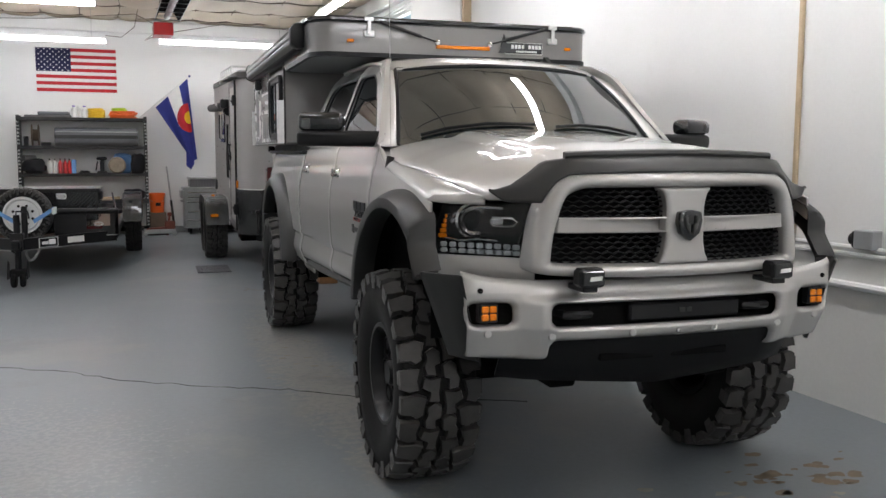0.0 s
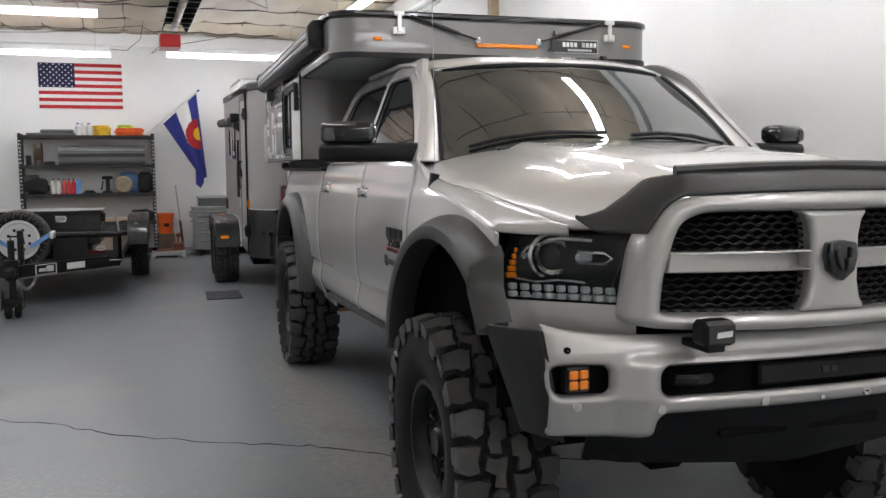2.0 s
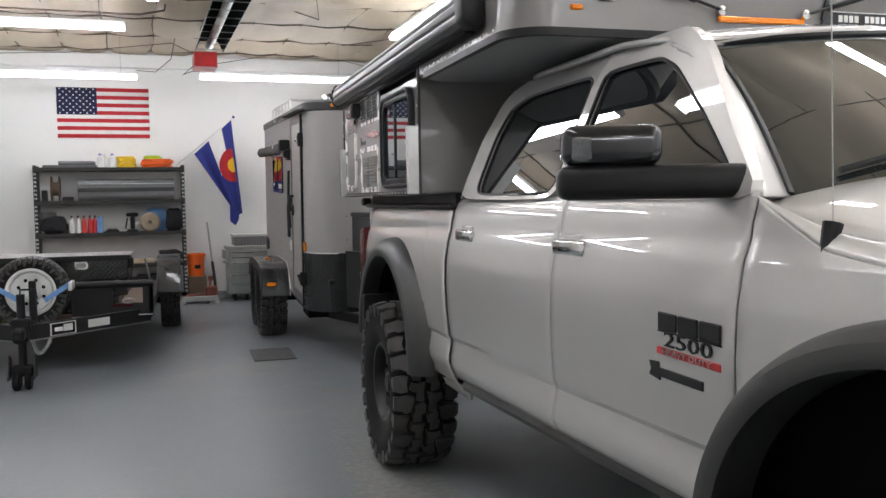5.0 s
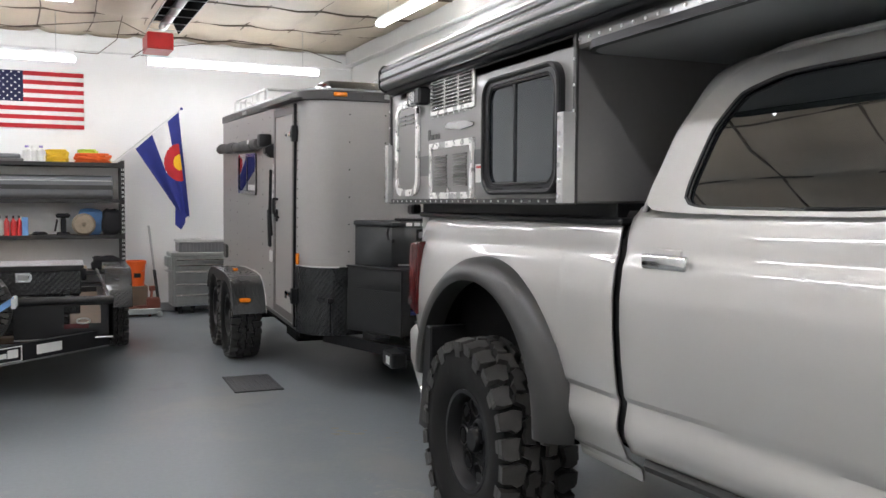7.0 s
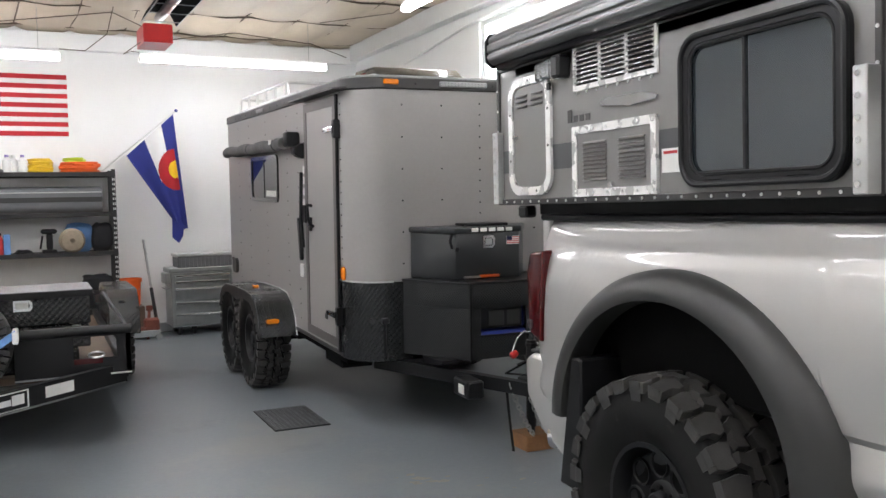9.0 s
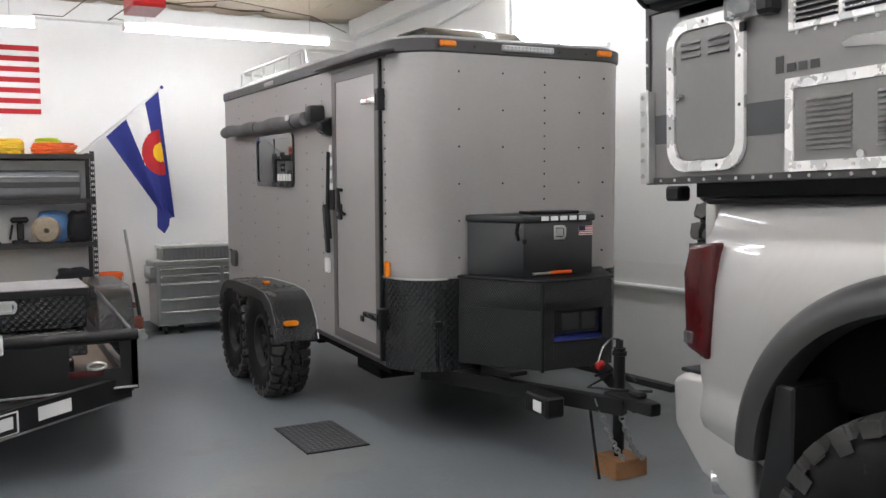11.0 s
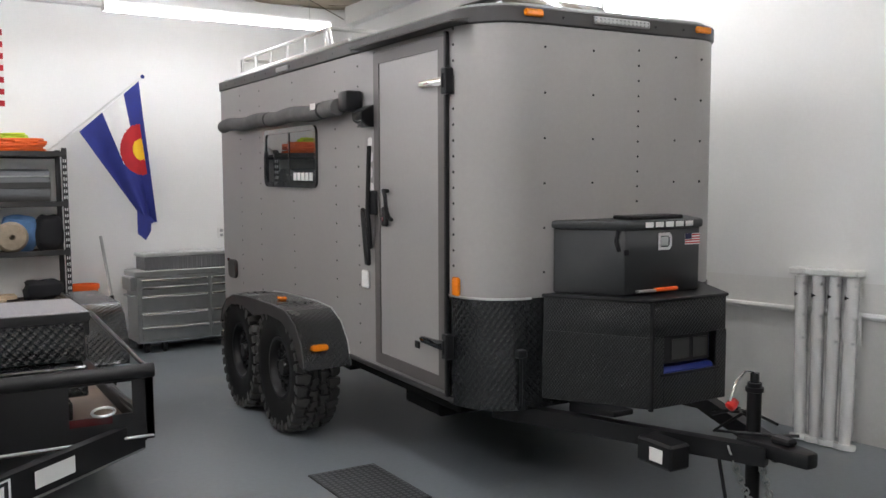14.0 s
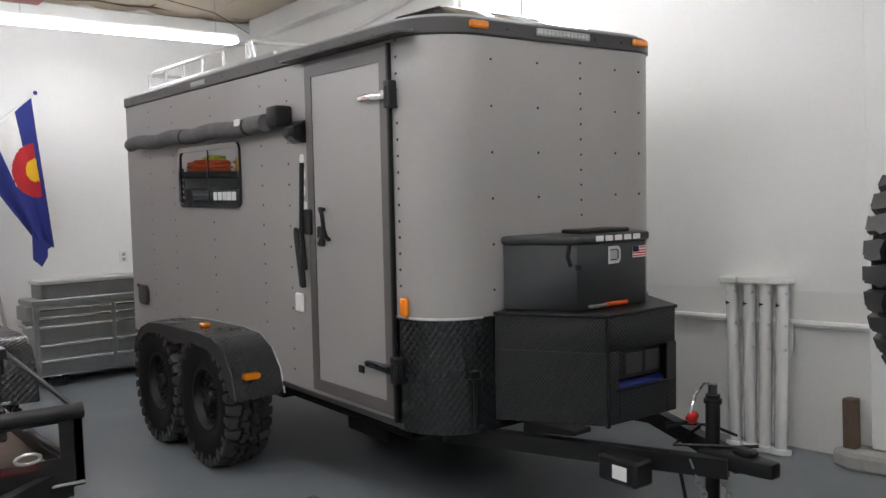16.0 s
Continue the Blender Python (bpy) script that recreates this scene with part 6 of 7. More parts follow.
part("sticker_stripes", Shape().box(0.155, 0.255, -0.2985, -0.2970, 1.305, 1.311, 0).box(0.155, 0.255, -0.2985, -0.2970, 1.318, 1.324, 0).box(0.2, 0.255, -0.2985, -0.2970, 1.331, 1.337, 0).box(0.2, 0.255, -0.2985, -0.2970, 1.345, 1.351, 0), FLAGRED, fg)
part("sticker_field", Shape().box(0.155, 0.198, -0.2985, -0.2970, 1.327, 1.355, 0), FLAGNAVY, fg)
single("pliers", Shape().prism([(-0.19, -0.38), (-0.06, -0.37), (-0.05, -0.36), (-0.19, -0.355)], "z", 1.067, 1.082, 0.003), STEEL, "steel pliers lying on the generator box", "tool", m=pose(-0.085, 7.08, 0.0))
single("orange_grip", Shape().tube([(-0.07, -0.36, 1.076), (0.0, -0.375, 1.078), (0.08, -0.36, 1.076)], 0.011, 7), ORANGE, "orange tool grip lying on the generator box", "tool", m=pose(-0.085, 7.08, 0.0))
single("timber_block", Shape().box(-0.155, 0.055, 6.105, 6.31, 0.0, 0.102, 0.006), WOOD, "short brown timber block under the tongue jack", "block")

# ---- lamps under the ceiling ----
def strip_light(x, y, z, length, turn, cover=TUBE):
    ob = thing("strip_light", ROOM @ pose(x, y, z, 0, 0, turn), "long white fluorescent strip light under the ceiling, added where out of view", "strip light", "strip lights")
    h = length / 2
    part("tube_cover", Shape().prism([(-0.05, 0.0), (-0.055, -0.03), (-0.03, -0.055), (0.03, -0.055), (0.055, -0.03), (0.05, 0.0)], "x", -h + 0.015, h - 0.015), cover, ob, "glowing white diffuser")
    part("channel", Shape().box(-h, h, -0.035, 0.035, 0.001, 0.045, 0.004), FIXTURE, ob)
    for e in (-h, h - 0.014):
        part("end_cap", Shape().box(e, e + 0.014, -0.058, 0.058, -0.058, 0.0, 0.003), FIXTURE, ob)
    for e in (-0.8 * h, 0.8 * h):
        part("hanger", Shape().rod((e, 0, 0.045), (e, 0, CEIL + 0.1 - z), 0.003, n=5), STEEL, ob)
    return ob


TUBE_DIM = glow("dim_tube_light", (0.945, 0.955, 1.01), 0.58 * TUBE_GLOW)
# Five in view; -1.10 row follows a windshield reflection; others added for brightness.
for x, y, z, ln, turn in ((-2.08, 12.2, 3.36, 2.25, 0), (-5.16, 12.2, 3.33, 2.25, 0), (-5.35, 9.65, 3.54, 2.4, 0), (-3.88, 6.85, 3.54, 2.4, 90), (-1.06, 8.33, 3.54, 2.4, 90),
                          # Strips at y -7.3 and -8.2 are unseen, added to brighten the truck's front.
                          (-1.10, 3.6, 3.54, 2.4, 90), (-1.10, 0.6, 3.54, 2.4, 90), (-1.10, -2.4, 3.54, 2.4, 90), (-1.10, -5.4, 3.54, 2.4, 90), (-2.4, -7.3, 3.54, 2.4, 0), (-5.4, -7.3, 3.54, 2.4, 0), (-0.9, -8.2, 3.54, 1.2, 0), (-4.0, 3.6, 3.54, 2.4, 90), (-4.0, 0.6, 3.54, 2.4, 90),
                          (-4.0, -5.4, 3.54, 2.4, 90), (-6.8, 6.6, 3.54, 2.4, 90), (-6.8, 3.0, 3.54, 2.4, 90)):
    strip_light(x, y, z, ln, turn, TUBE_DIM if y > 8 and x > -1.2 else TUBE_REAR if y > 12 else TUBE)

# tube heater with its red burner
hob = thing("tube_heater", ROOM @ pose(-3.12, 7.2, 3.62), "black radiant tube heater hung under the ceiling", "heater")
part("reflector", Shape().add([(x, y, z) for y in (-4.2, 4.15) for x, z in ((-0.19, -0.06), (-0.12, 0.08), (0.12, 0.08), (0.19, -0.06))], [(0, 1, 5, 4), (1, 2, 6, 5), (2, 3, 7, 6), (1, 0, 4, 5)][:3]), DARK, hob, solid=0.006)
part("burner_tube", Shape().rod((0, -4.2, 0.0), (0, 4.1, 0.0), 0.05, n=16), STEEL, hob)
part("guard_wire", Shape().tube([(-0.19, 4.15, -0.06), (-0.19, -4.2, -0.06)], 0.006, 6).tube([(0.19, 4.15, -0.06), (0.19, -4.2, -0.06)], 0.006, 6), STEEL, hob)
for i in range(20):
    part("cross_wire", Shape().rod((-0.19, 3.95 - 0.42 * i, -0.062), (0.19, 3.95 - 0.42 * i, -0.062), 0.005, n=5), STEEL, hob)
part("burner_box", Shape().box(-0.22, 0.07, 3.72, 4.20, -0.30, -0.13, 0.01).box(-0.22, 0.07, 3.72, 4.2, -0.32, -0.30, 0.004), REDPAINT, hob, "red burner box")
part("heater_chain", Shape().rod((0, 2.5, 0.07), (0, 2.5, 0.26), 0.004, n=5).rod((0, -2.5, 0.07), (0, -2.5, 0.26), 0.004, n=5), STEEL, hob)

# ---- fittings on the walls ----
def rpart(name, s, mt, label, category, group="", kind=""):
    return single(name, s, mt, label, category, group, kind, ROOM)


win1 = thing("window_1", ROOM @ pose(0, 0, 0), "high workshop window full of white daylight", "window", kind="structure")
part("window_frame", Shape().ring([(WY0, WZ0), (WY1, WZ0), (WY1, WZ1), (WY0, WZ1)], [(WY0 + 0.05, WZ0 + 0.05), (WY1 - 0.05, WZ0 + 0.05), (WY1 - 0.05, WZ1 - 0.05), (WY0 + 0.05, WZ1 - 0.05)], lambda y, z, d: (0.04 + d, y, z), 0.08), WHITE, win1)
part("mullion", Shape().box(0.06, 0.09, (WY0 + WY1) / 2 - 0.02, (WY0 + WY1) / 2 + 0.02, WZ0 + 0.05, WZ1 - 0.05, 0.003), WHITE, win1)
for a, b in ((WY0 + 0.05, (WY0 + WY1) / 2 - 0.02), ((WY0 + WY1) / 2 + 0.02, WY1 - 0.05)):
    pn = part("pane", Shape().box(0.072, 0.078, a, b, WZ0 + 0.05, WZ1 - 0.05, 0), glass("window_pane", (0.95, 0.97, 0.98), 0.02, 1.0), win1)
    pn.visible_shadow = False
part("window_sill", Shape().box(-0.03, 0.06, WY0 - 0.03, WY1 + 0.03, WZ0 - 0.03, WZ0 + 0.001, 0.004), WHITE, win1)
rpart("backdrop", Shape().box(1.5, 1.52, 6.0, 12.4, 1.5, 6.5, 0), glow("overcast_sky", (0.93, 0.97, 1.0), 14.0), "plain bright overcast sky outside the window", "sky", kind="structure")
rpart("wall_post", Shape().box(-0.12, -0.001, 6.19, 6.33, 0.11, CEIL + 0.2, 0.006), WALLPAINT, "white painted timber wall post", "post", kind="structure")
rpart("post_side_board", Shape().box(-0.105, -0.001, 6.145, 6.188, 0.0, CEIL + 0.2, 0.004), WOODPALE, "bare pale timber board beside the wall post", "post", kind="structure")
rpart("wall_post_front", Shape().box(-0.03, -0.001, 0.69, 0.722, 1.0, CEIL + 0.2, 0.006), WOODPALE, "bare timber stud edge on the side wall", "post", kind="structure")
pier = Shape().prism([(-0.24, 6.10), (-0.20, 6.04), (-0.02, 6.03), (-0.002, 6.10), (-0.002, 6.50), (-0.2, 6.53), (-0.26, 6.4)], "z", 0.0, 0.10, 0.02)
rpart("post_footing", pier, CONCRETE, "rough concrete footing under the wall post", "footing", kind="structure")
rpart("timber_stub", Shape().box(-0.17, -0.10, 6.40, 6.475, 0.101, 0.39, 0.006), WOODDARK, "short dark timber stub on the concrete footing", "timber")
cond = Shape().tube([(-0.025, 6.36, 0.785), (-0.025, 13.55, 0.785)], 0.021, 8)
rpart("wall_conduit", cond, WALLPAINT, "white conduit running along the side wall", "conduit")
for z, r in ((0.965, 0.016), (0.925, 0.014), (0.745, 0.024)):
    rpart("wall_conduit", Shape().tube([(-0.025, FRONT + 0.1, z), (-0.025, 6.12, z)], r, 8), WALLPAINT, "white conduit running along the side wall", "conduit")
ob = thing("wall_socket", ROOM @ pose(0, 0.10, 1.02), "grey metal socket box with a black cover on conduit", "socket box")
part("box", Shape().box(-0.085, -0.003, -0.085, 0.05, -0.055, 0.055, 0.006), GREYBOX, ob)
part("receptacle", Shape().lathe([(0.036, 0.0), (0.036, -0.03), (0.03, -0.034), (0.026, -0.01), (0.001, -0.01)], 16, pose(-0.05, 0.055, 0.0, 0, 0, -90)).box(-0.085, -0.01, 0.05, 0.062, -0.045, 0.045, 0.004), BLACK, ob)
ot = thing("wall_outlet", ROOM @ pose(-1.72, BACK - 0.001, 1.21), "white wall outlet plate on the rear wall", "outlet")
part("plate", Shape().box(-0.045, 0.045, -0.008, 0, -0.06, 0.06, 0.004), WHITE, ot)
part("sockets", Shape().box(-0.018, 0.018, -0.011, -0.007, 0.01, 0.042, 0.003).box(-0.018, 0.018, -0.011, -0.007, -0.042, -0.01, 0.003), GREYBOX, ot)
# wires under the ceiling
for i, pts in enumerate((
        [(-6.5, 12.9, 3.66), (-5.0, 12.6, 3.68), (-3.6, 11.2, 3.63), (-3.3, 11.0, 3.45)],
        [(-4.05, 12.2, 3.40), (-3.8, 12.0, 3.36), (-3.6, 11.7, 3.50), (-3.55, 11.5, 3.75)],
        [(-3.35, 11.1, 3.32), (-3.45, 11.6, 3.28), (-3.3, 12.1, 3.40), (-3.2, 12.2, 3.41)],
        [(-3.1, 11.05, 3.35), (-2.2, 11.8, 3.62), (-1.0, 12.6, 3.70), (-0.3, 13.2, 3.66)],
        [(-6.6, 9.9, 3.74), (-5.2, 9.95, 3.73), (-4.0, 9.9, 3.72), (-3.72, 9.9, 3.78), (-3.70, 9.95, 3.90)],
        [(-1.06, 9.5, 3.56), (-0.9, 10.2, 3.62), (-1.3, 11.4, 3.72)],
        [(-2.3, 10.0, 3.90), (-2.0, 9.4, 3.66), (-2.2, 8.6, 3.92)])):
    rpart("ceiling_wire", Shape().tube(pts, 0.012 if i == 4 else 0.005, 5), STRAP, "loose dark wire hanging under the ceiling", "wire", "ceiling wires")

# ---- flags ----
usf = thing("striped_flag", ROOM @ pose(-5.21, BACK - 0.012, 2.555), "red, white and blue striped flag pinned flat to the wall", "flag")
FW, FH = 1.325, 0.76


def cloth(x0, x1, z0, z1, off, nx=24):
    def fn(u, v):
        x, z = x0 + (x1 - x0) * u, z0 + (z1 - z0) * v
        return (x, -off - 0.004 * (1 + math.sin(x * 9 + z * 3)) * (z / FH), z)
    return Shape().sheet(fn, nx, 3)


for i in range(13):
    z0, z1 = FH * i / 13, FH * (i + 1) / 13
    part("red_stripe" if i % 2 == 0 else "white_stripe", cloth(0, FW, z0, z1, 0.0), FLAGRED if i % 2 == 0 else FLAGWHITE, usf, solid=0.002)
can = part("canton", cloth(0, FW * 0.43, FH * 6 / 13, FH, 0.004, 12), FLAGNAVY, usf, solid=0.002)
star = [(math.sin(2 * math.pi * k / 10) * (0.0165 if k % 2 == 0 else 0.0075), math.cos(2 * math.pi * k / 10) * (0.0165 if k % 2 == 0 else 0.0075)) for k in range(10)]
star_one = None
for r in range(9):
    for c in range(6 if r % 2 == 0 else 5):
        at = pose(FW * 0.43 * ((c + 0.5) / 6 + (0 if r % 2 == 0 else 1 / 12)), 0, FH * 6 / 13 + FH * 7 / 13 * (r + 0.5) / 9)
        star_one = again(star_one, "star", at, can) if star_one else part("star", Shape().prism(star, "y", -0.016, -0.0135), FLAGWHITE, can, m=at)

cof = thing("pole_flag", ROOM @ pose(0, 0, 0), "blue and white flag with red ring drooping from a pole", "flag")
part("pole", Shape().rod((-3.56, 13.52, 2.08), (-2.665, 13.10, 2.845), 0.011, n=10), WHITE, cof)
part("pole_ball", Shape().lathe([(0.001, -0.022), (0.018, -0.012), (0.022, 0), (0.018, 0.012), (0.001, 0.022)], 12, pose(-2.655, 13.095, 2.855)), FLAGBLUE, cof)
part("pole_bracket", Shape().rod((-3.60, 13.59, 2.05), (-3.52, 13.50, 2.115), 0.02, n=10), WHITE, cof)
fa, fb, fc, fd_ = Vector((-3.24, 13.36, 2.30)), Vector((-2.69, 13.11, 2.81)), Vector((-2.735, 13.22, 1.50)), Vector((-2.55, 13.20, 1.36))


def flag_at(u, v):
    p = fa.lerp(fb, u).lerp(fc.lerp(fd_, u), v)
    side_ = 4 * u * (1 - u)
    return Vector((p.x, p.y + 0.035 * math.sin(9 * u + 1.5 * v) * min(1, 3 * v) + 0.02 * math.sin(17 * u) * v, p.z - 0.02 * side_ * v))


mid = flag_at(0.90, 0.46)
groups_ = {"blue_field": (Shape(), FLAGBLUE), "white_band": (Shape(), FLAGWHITE), "red_ring": (Shape(), FLAGRED), "gold_disc": (Shape(), FLAGGOLD)}
NU, NV = 70, 90
for i in range(NU):
    for j in range(NV):
        u, v = (i + 0.5) / NU, (j + 0.5) / NV
        c = flag_at(u, v)
        d = math.hypot(c.x - mid.x, (c.z - mid.z) * 0.82)
        key = "blue_field" if u > 0.93 else "gold_disc" if d < 0.09 else "red_ring" if d < 0.215 else "white_band" if 0.38 < u < 0.74 and v < 0.5 else "blue_field"
        q = [flag_at(a / NU, b / NV) for a, b in ((i, j), (i + 1, j), (i + 1, j + 1), (i, j + 1))]
        groups_[key][0].add(q, [(0, 1, 2, 3)])
for key, (s, mt) in groups_.items():
    part(key, s, mt, cof, solid=0.002, smooth=60)
part("flag_tail", Shape().add([(-2.735, 13.20, 1.55), (-2.56, 13.18, 1.37), (-2.60, 13.19, 1.345), (-2.605, 13.19, 1.27), (-2.66, 13.2, 1.175), (-2.74, 13.2, 1.25)], [(0, 1, 2, 3, 4, 5)]), FLAGBLUE, cof, solid=0.004)

# ---- storage shelf with its load ----
SX0, SX1, SY0, SY1 = -5.53, -3.41, 13.12, 13.55
shelf = thing("storage_shelf", ROOM @ pose(0, 0, 0), "black steel storage rack with perforated posts, loaded with workshop goods", "shelf")
for x in (SX0, SX1 - 0.05):
    for y in (SY0, SY1 - 0.04):
        po = part("post", Shape().box(x, x + 0.05, y, y + 0.004, 0, 2.12, 0).box(*((x, x + 0.004) if x < -5 else (x + 0.046, x + 0.05)), y, y + 0.04, 0, 2.12, 0), SHELFMETAL, shelf)
        if y == SY0:
            for k in range(34):
                z = 0.06 + 0.06 * k
                slot = Shape().box(x + 0.012, x + 0.022, y - 0.002, y + 0.001, z, z + 0.03, 0).box(x + 0.032, x + 0.042, y - 0.002, y + 0.001, z, z + 0.03, 0)
                if x > -5:
                    slot.box(x + 0.0492, x + 0.0515, y + 0.012, y + 0.026, z, z + 0.03, 0)
                part("slot", slot, WALLPAINT, po)
LEVELS = (0.12, 0.62, 1.10, 1.58, 2.07)
for z in LEVELS:
    part("shelf_board", Shape().box(SX0 + 0.01, SX1 - 0.01, SY0 + 0.01, SY1 - 0.01, z - 0.012, z + 0.006, 0.002), WOODDARK if z < 2 else SHELFMETAL, shelf)
    part("shelf_beam", Shape().box(SX0, SX1, SY0 - 0.006, SY0 + 0.012, z - 0.035, z + 0.018, 0.003).box(SX0, SX1, SY1 - 0.012, SY1, z - 0.035, z + 0.018, 0.003), SHELFMETAL, shelf)


def sx(f):
    return SX0 + (SX1 - SX0) * f


def soft(x0, x1, y0, y1, z0, z1, amp, seed, n=10):
    """A soft bundle: a rounded lump with uneven sides, resting on its base."""
    rnd = random.Random(seed)
    ph = rnd.random() * 20
    bm = bmesh.new()
    bmesh.ops.create_uvsphere(bm, u_segments=18, v_segments=n, radius=1)
    s = Shape()
    for v in bm.verts:
        c = v.co
        k = 1 + amp * noise.noise((c.x * 2 + ph, c.y * 2, c.z * 2))
        p = [math.copysign(abs(q) ** 0.6, q) * k for q in c]
        v.co = Vector(((x0 + x1) / 2 + p[0] * (x1 - x0) / 2, (y0 + y1) / 2 + p[1] * (y1 - y0) / 2, max(z0, (z0 + z1) / 2 + p[2] * (z1 - z0) / 2)))
    return s.add_bm(bm)


def coil(cx, cy, z, r, turns, wire, seed):
    s = Shape()
    rnd = random.Random(seed)
    pts = []
    for i in range(turns * 14):
        a = 2 * math.pi * i / 14
        rr = r * (0.72 + 0.28 * rnd.random())
        pts.append((cx + rr * math.cos(a), cy + rr * 0.75 * math.sin(a), z + wire + (i / (turns * 14)) * wire * turns * 1.5))
    return s.tube(pts, wire, 6)


def bottle(x, y, z, r, h, mt, label, capm):
    b = thing("bottle", ROOM @ pose(x, y, z), label, "bottle", "bottles on the rack")
    part("body", Shape().lathe([(0.001, 0), (r, 0.004), (r, h * 0.7), (r * 0.4, h * 0.84), (r * 0.4, h * 0.9)], 16, Matrix.Rotation(radians(-90), 4, "Y")), mt, b)
    part("cap", Shape().lathe([(r * 0.45, h * 0.88), (r * 0.45, h), (0.001, h)], 12, Matrix.Rotation(radians(-90), 4, "Y")), capm, b)


z = 2.076
rpart("folded_pad", Shape().box(sx(0.06), sx(0.42), 13.16, 13.5, z + 0.0, z + 0.05, 0.02, seg=3), GREYCLOTH, "dark grey folded pad on top of the rack", "pad")
rpart("folded_pad", Shape().box(sx(0.16), sx(0.40), 13.18, 13.48, z + 0.051, z + 0.11, 0.022, seg=3), CLOUDY, "grey folded blanket on top of the rack", "pad")
for i, f in enumerate((0.435, 0.47, 0.515)):
    bottle(sx(f), 13.2 + 0.05 * (i % 2), z, 0.052, 0.22, WHITE, "white plastic jug on top of the rack", mat("violet_label_%d" % i, (0.30, 0.24, 0.55), 0.4) if i != 1 else WHITE)
rpart("cable_coil", coil(sx(0.61), 13.3, z, 0.15, 9, 0.012, 1), YELLOW, "coiled yellow extension cable on top of the rack", "cable")
rpart("cable_coil", coil(sx(0.81), 13.3, z, 0.25, 6, 0.013, 2), ORANGE, "coiled orange extension cable on top of the rack", "cable")
rpart("cable_coil", coil(sx(0.79), 13.28, z + 0.10, 0.13, 4, 0.012, 3), LIME, "coiled lime green cable on the orange coil", "cable")
z = 1.586
roll = Shape().prism(rounded(13.18, 13.46, z, z + 0.33, 0.09, 5), "x", sx(0.28), sx(0.93), 0.006)
rob = rpart("awning_housing", roll, CLOUDY, "long grey metal housing lying on the rack", "housing")
part("band", Shape().box(sx(0.28), sx(0.93), 13.172, 13.182, z + 0.14, z + 0.20, 0.002), FLARE, rob)
part("band", Shape().box(sx(0.28), sx(0.93), 13.172, 13.182, z + 0.25, z + 0.265, 0.002), STEEL, rob)
rpart("cable_reel", Shape().lathe([(0.05, -0.06), (0.19, -0.06), (0.19, -0.045), (0.10, -0.04), (0.10, 0.04), (0.19, 0.045), (0.19, 0.06), (0.05, 0.06)], 24, pose(sx(0.135), 13.3, z + 0.192)), WOODDARK, "dark cable reel standing on the rack", "reel")
rpart("small_case", Shape().box(sx(0.05), sx(0.085), 13.16, 13.3, z + 0.0, z + 0.17, 0.008), BLACK, "small black case on the rack", "case")
rpart("small_case", Shape().box(sx(0.18), sx(0.255), 13.16, 13.3, z, z + 0.07, 0.01), BLACK, "small black tray on the rack", "case")
z = 1.106
rpart("cloth_bag", soft(sx(0.03), sx(0.20), 13.15, 13.4, z, z + 0.27, 0.3, 4), BLACKCLOTH, "black cloth bag slumped on the rack", "bag")
rpart("rolled_cloth", Shape().rod((sx(0.04), 13.2, z + 0.28), (sx(0.12), 13.35, z + 0.28), 0.05, n=12), GREYCLOTH, "grey rolled cloth on the bag", "cloth roll")
for f in (0.235, 0.275):
    bottle(sx(f), 13.2, z, 0.034, 0.27, WHITE, "white spray bottle on the rack", BLACK)
for f in (0.315, 0.352, 0.385):
    bottle(sx(f), 13.2, z, 0.034, 0.27, REDPAINT, "red bottle on the rack", BLACK)
rpart("carton", Shape().box(sx(0.40), sx(0.435), 13.16, 13.34, z, z + 0.25, 0.004), BLUECLOTH, "narrow blue and white carton on the rack", "carton")
rpart("small_parts", soft(sx(0.46), sx(0.54), 13.18, 13.3, z, z + 0.06, 0.5, 6), BLACK, "small dark parts lying on the rack", "parts")
stn = thing("tool_stand", ROOM @ pose(sx(0.63), 13.25, z), "black power tool standing on the rack", "tool")
part("base", Shape().box(-0.07, 0.09, -0.08, 0.1, 0, 0.05, 0.01), BLACK, stn)
part("column", Shape().box(-0.02, 0.05, -0.04, 0.04, 0.05, 0.24, 0.012), BLACK, stn)
part("head", Shape().box(-0.08, 0.10, -0.06, 0.06, 0.24, 0.30, 0.02).rod((-0.06, 0, 0.22), (-0.09, 0, 0.06), 0.012), BLACK, stn)
rpart("folded_towel", soft(sx(0.72), sx(0.88), 13.3, 13.5, z, z + 0.36, 0.15, 8), BLUECLOTH, "folded light blue towels on the rack", "towels")
rpart("spare_wheel_cover", Shape().lathe([(0.02, -0.085), (0.03, -0.09), (0.12, -0.075), (0.15, -0.03), (0.15, 0.04), (0.11, 0.08), (0.001, 0.08)], 30, pose(sx(0.755), 13.2, z + 0.152, 0, 0, 90)), TANCLOTH, "tan gathered round cover standing on the rack", "cover")
rpart("cloth_bag", soft(sx(0.865), sx(0.985), 13.16, 13.45, z, z + 0.36, 0.2, 9), BLACKCLOTH, "black backpack on the rack", "bag")
z = 0.626
for i in range(4):
    rpart("timber_plank", Shape().box(sx(0.05 + 0.03 * i), sx(0.72 + 0.05 * (i % 2)), 13.14 + 0.09 * i, 13.22 + 0.09 * i, z + 0.022 * (i % 2), z + 0.04 + 0.022 * (i % 2), 0.003), WOODPALE, "pale timber plank on the rack", "plank", "planks on the rack")
rpart("cloth_bag", soft(sx(0.80), sx(0.97), 13.15, 13.4, z, z + 0.2, 0.35, 12), BLACKCLOTH, "black cloth bundle on the lower rack", "bag")
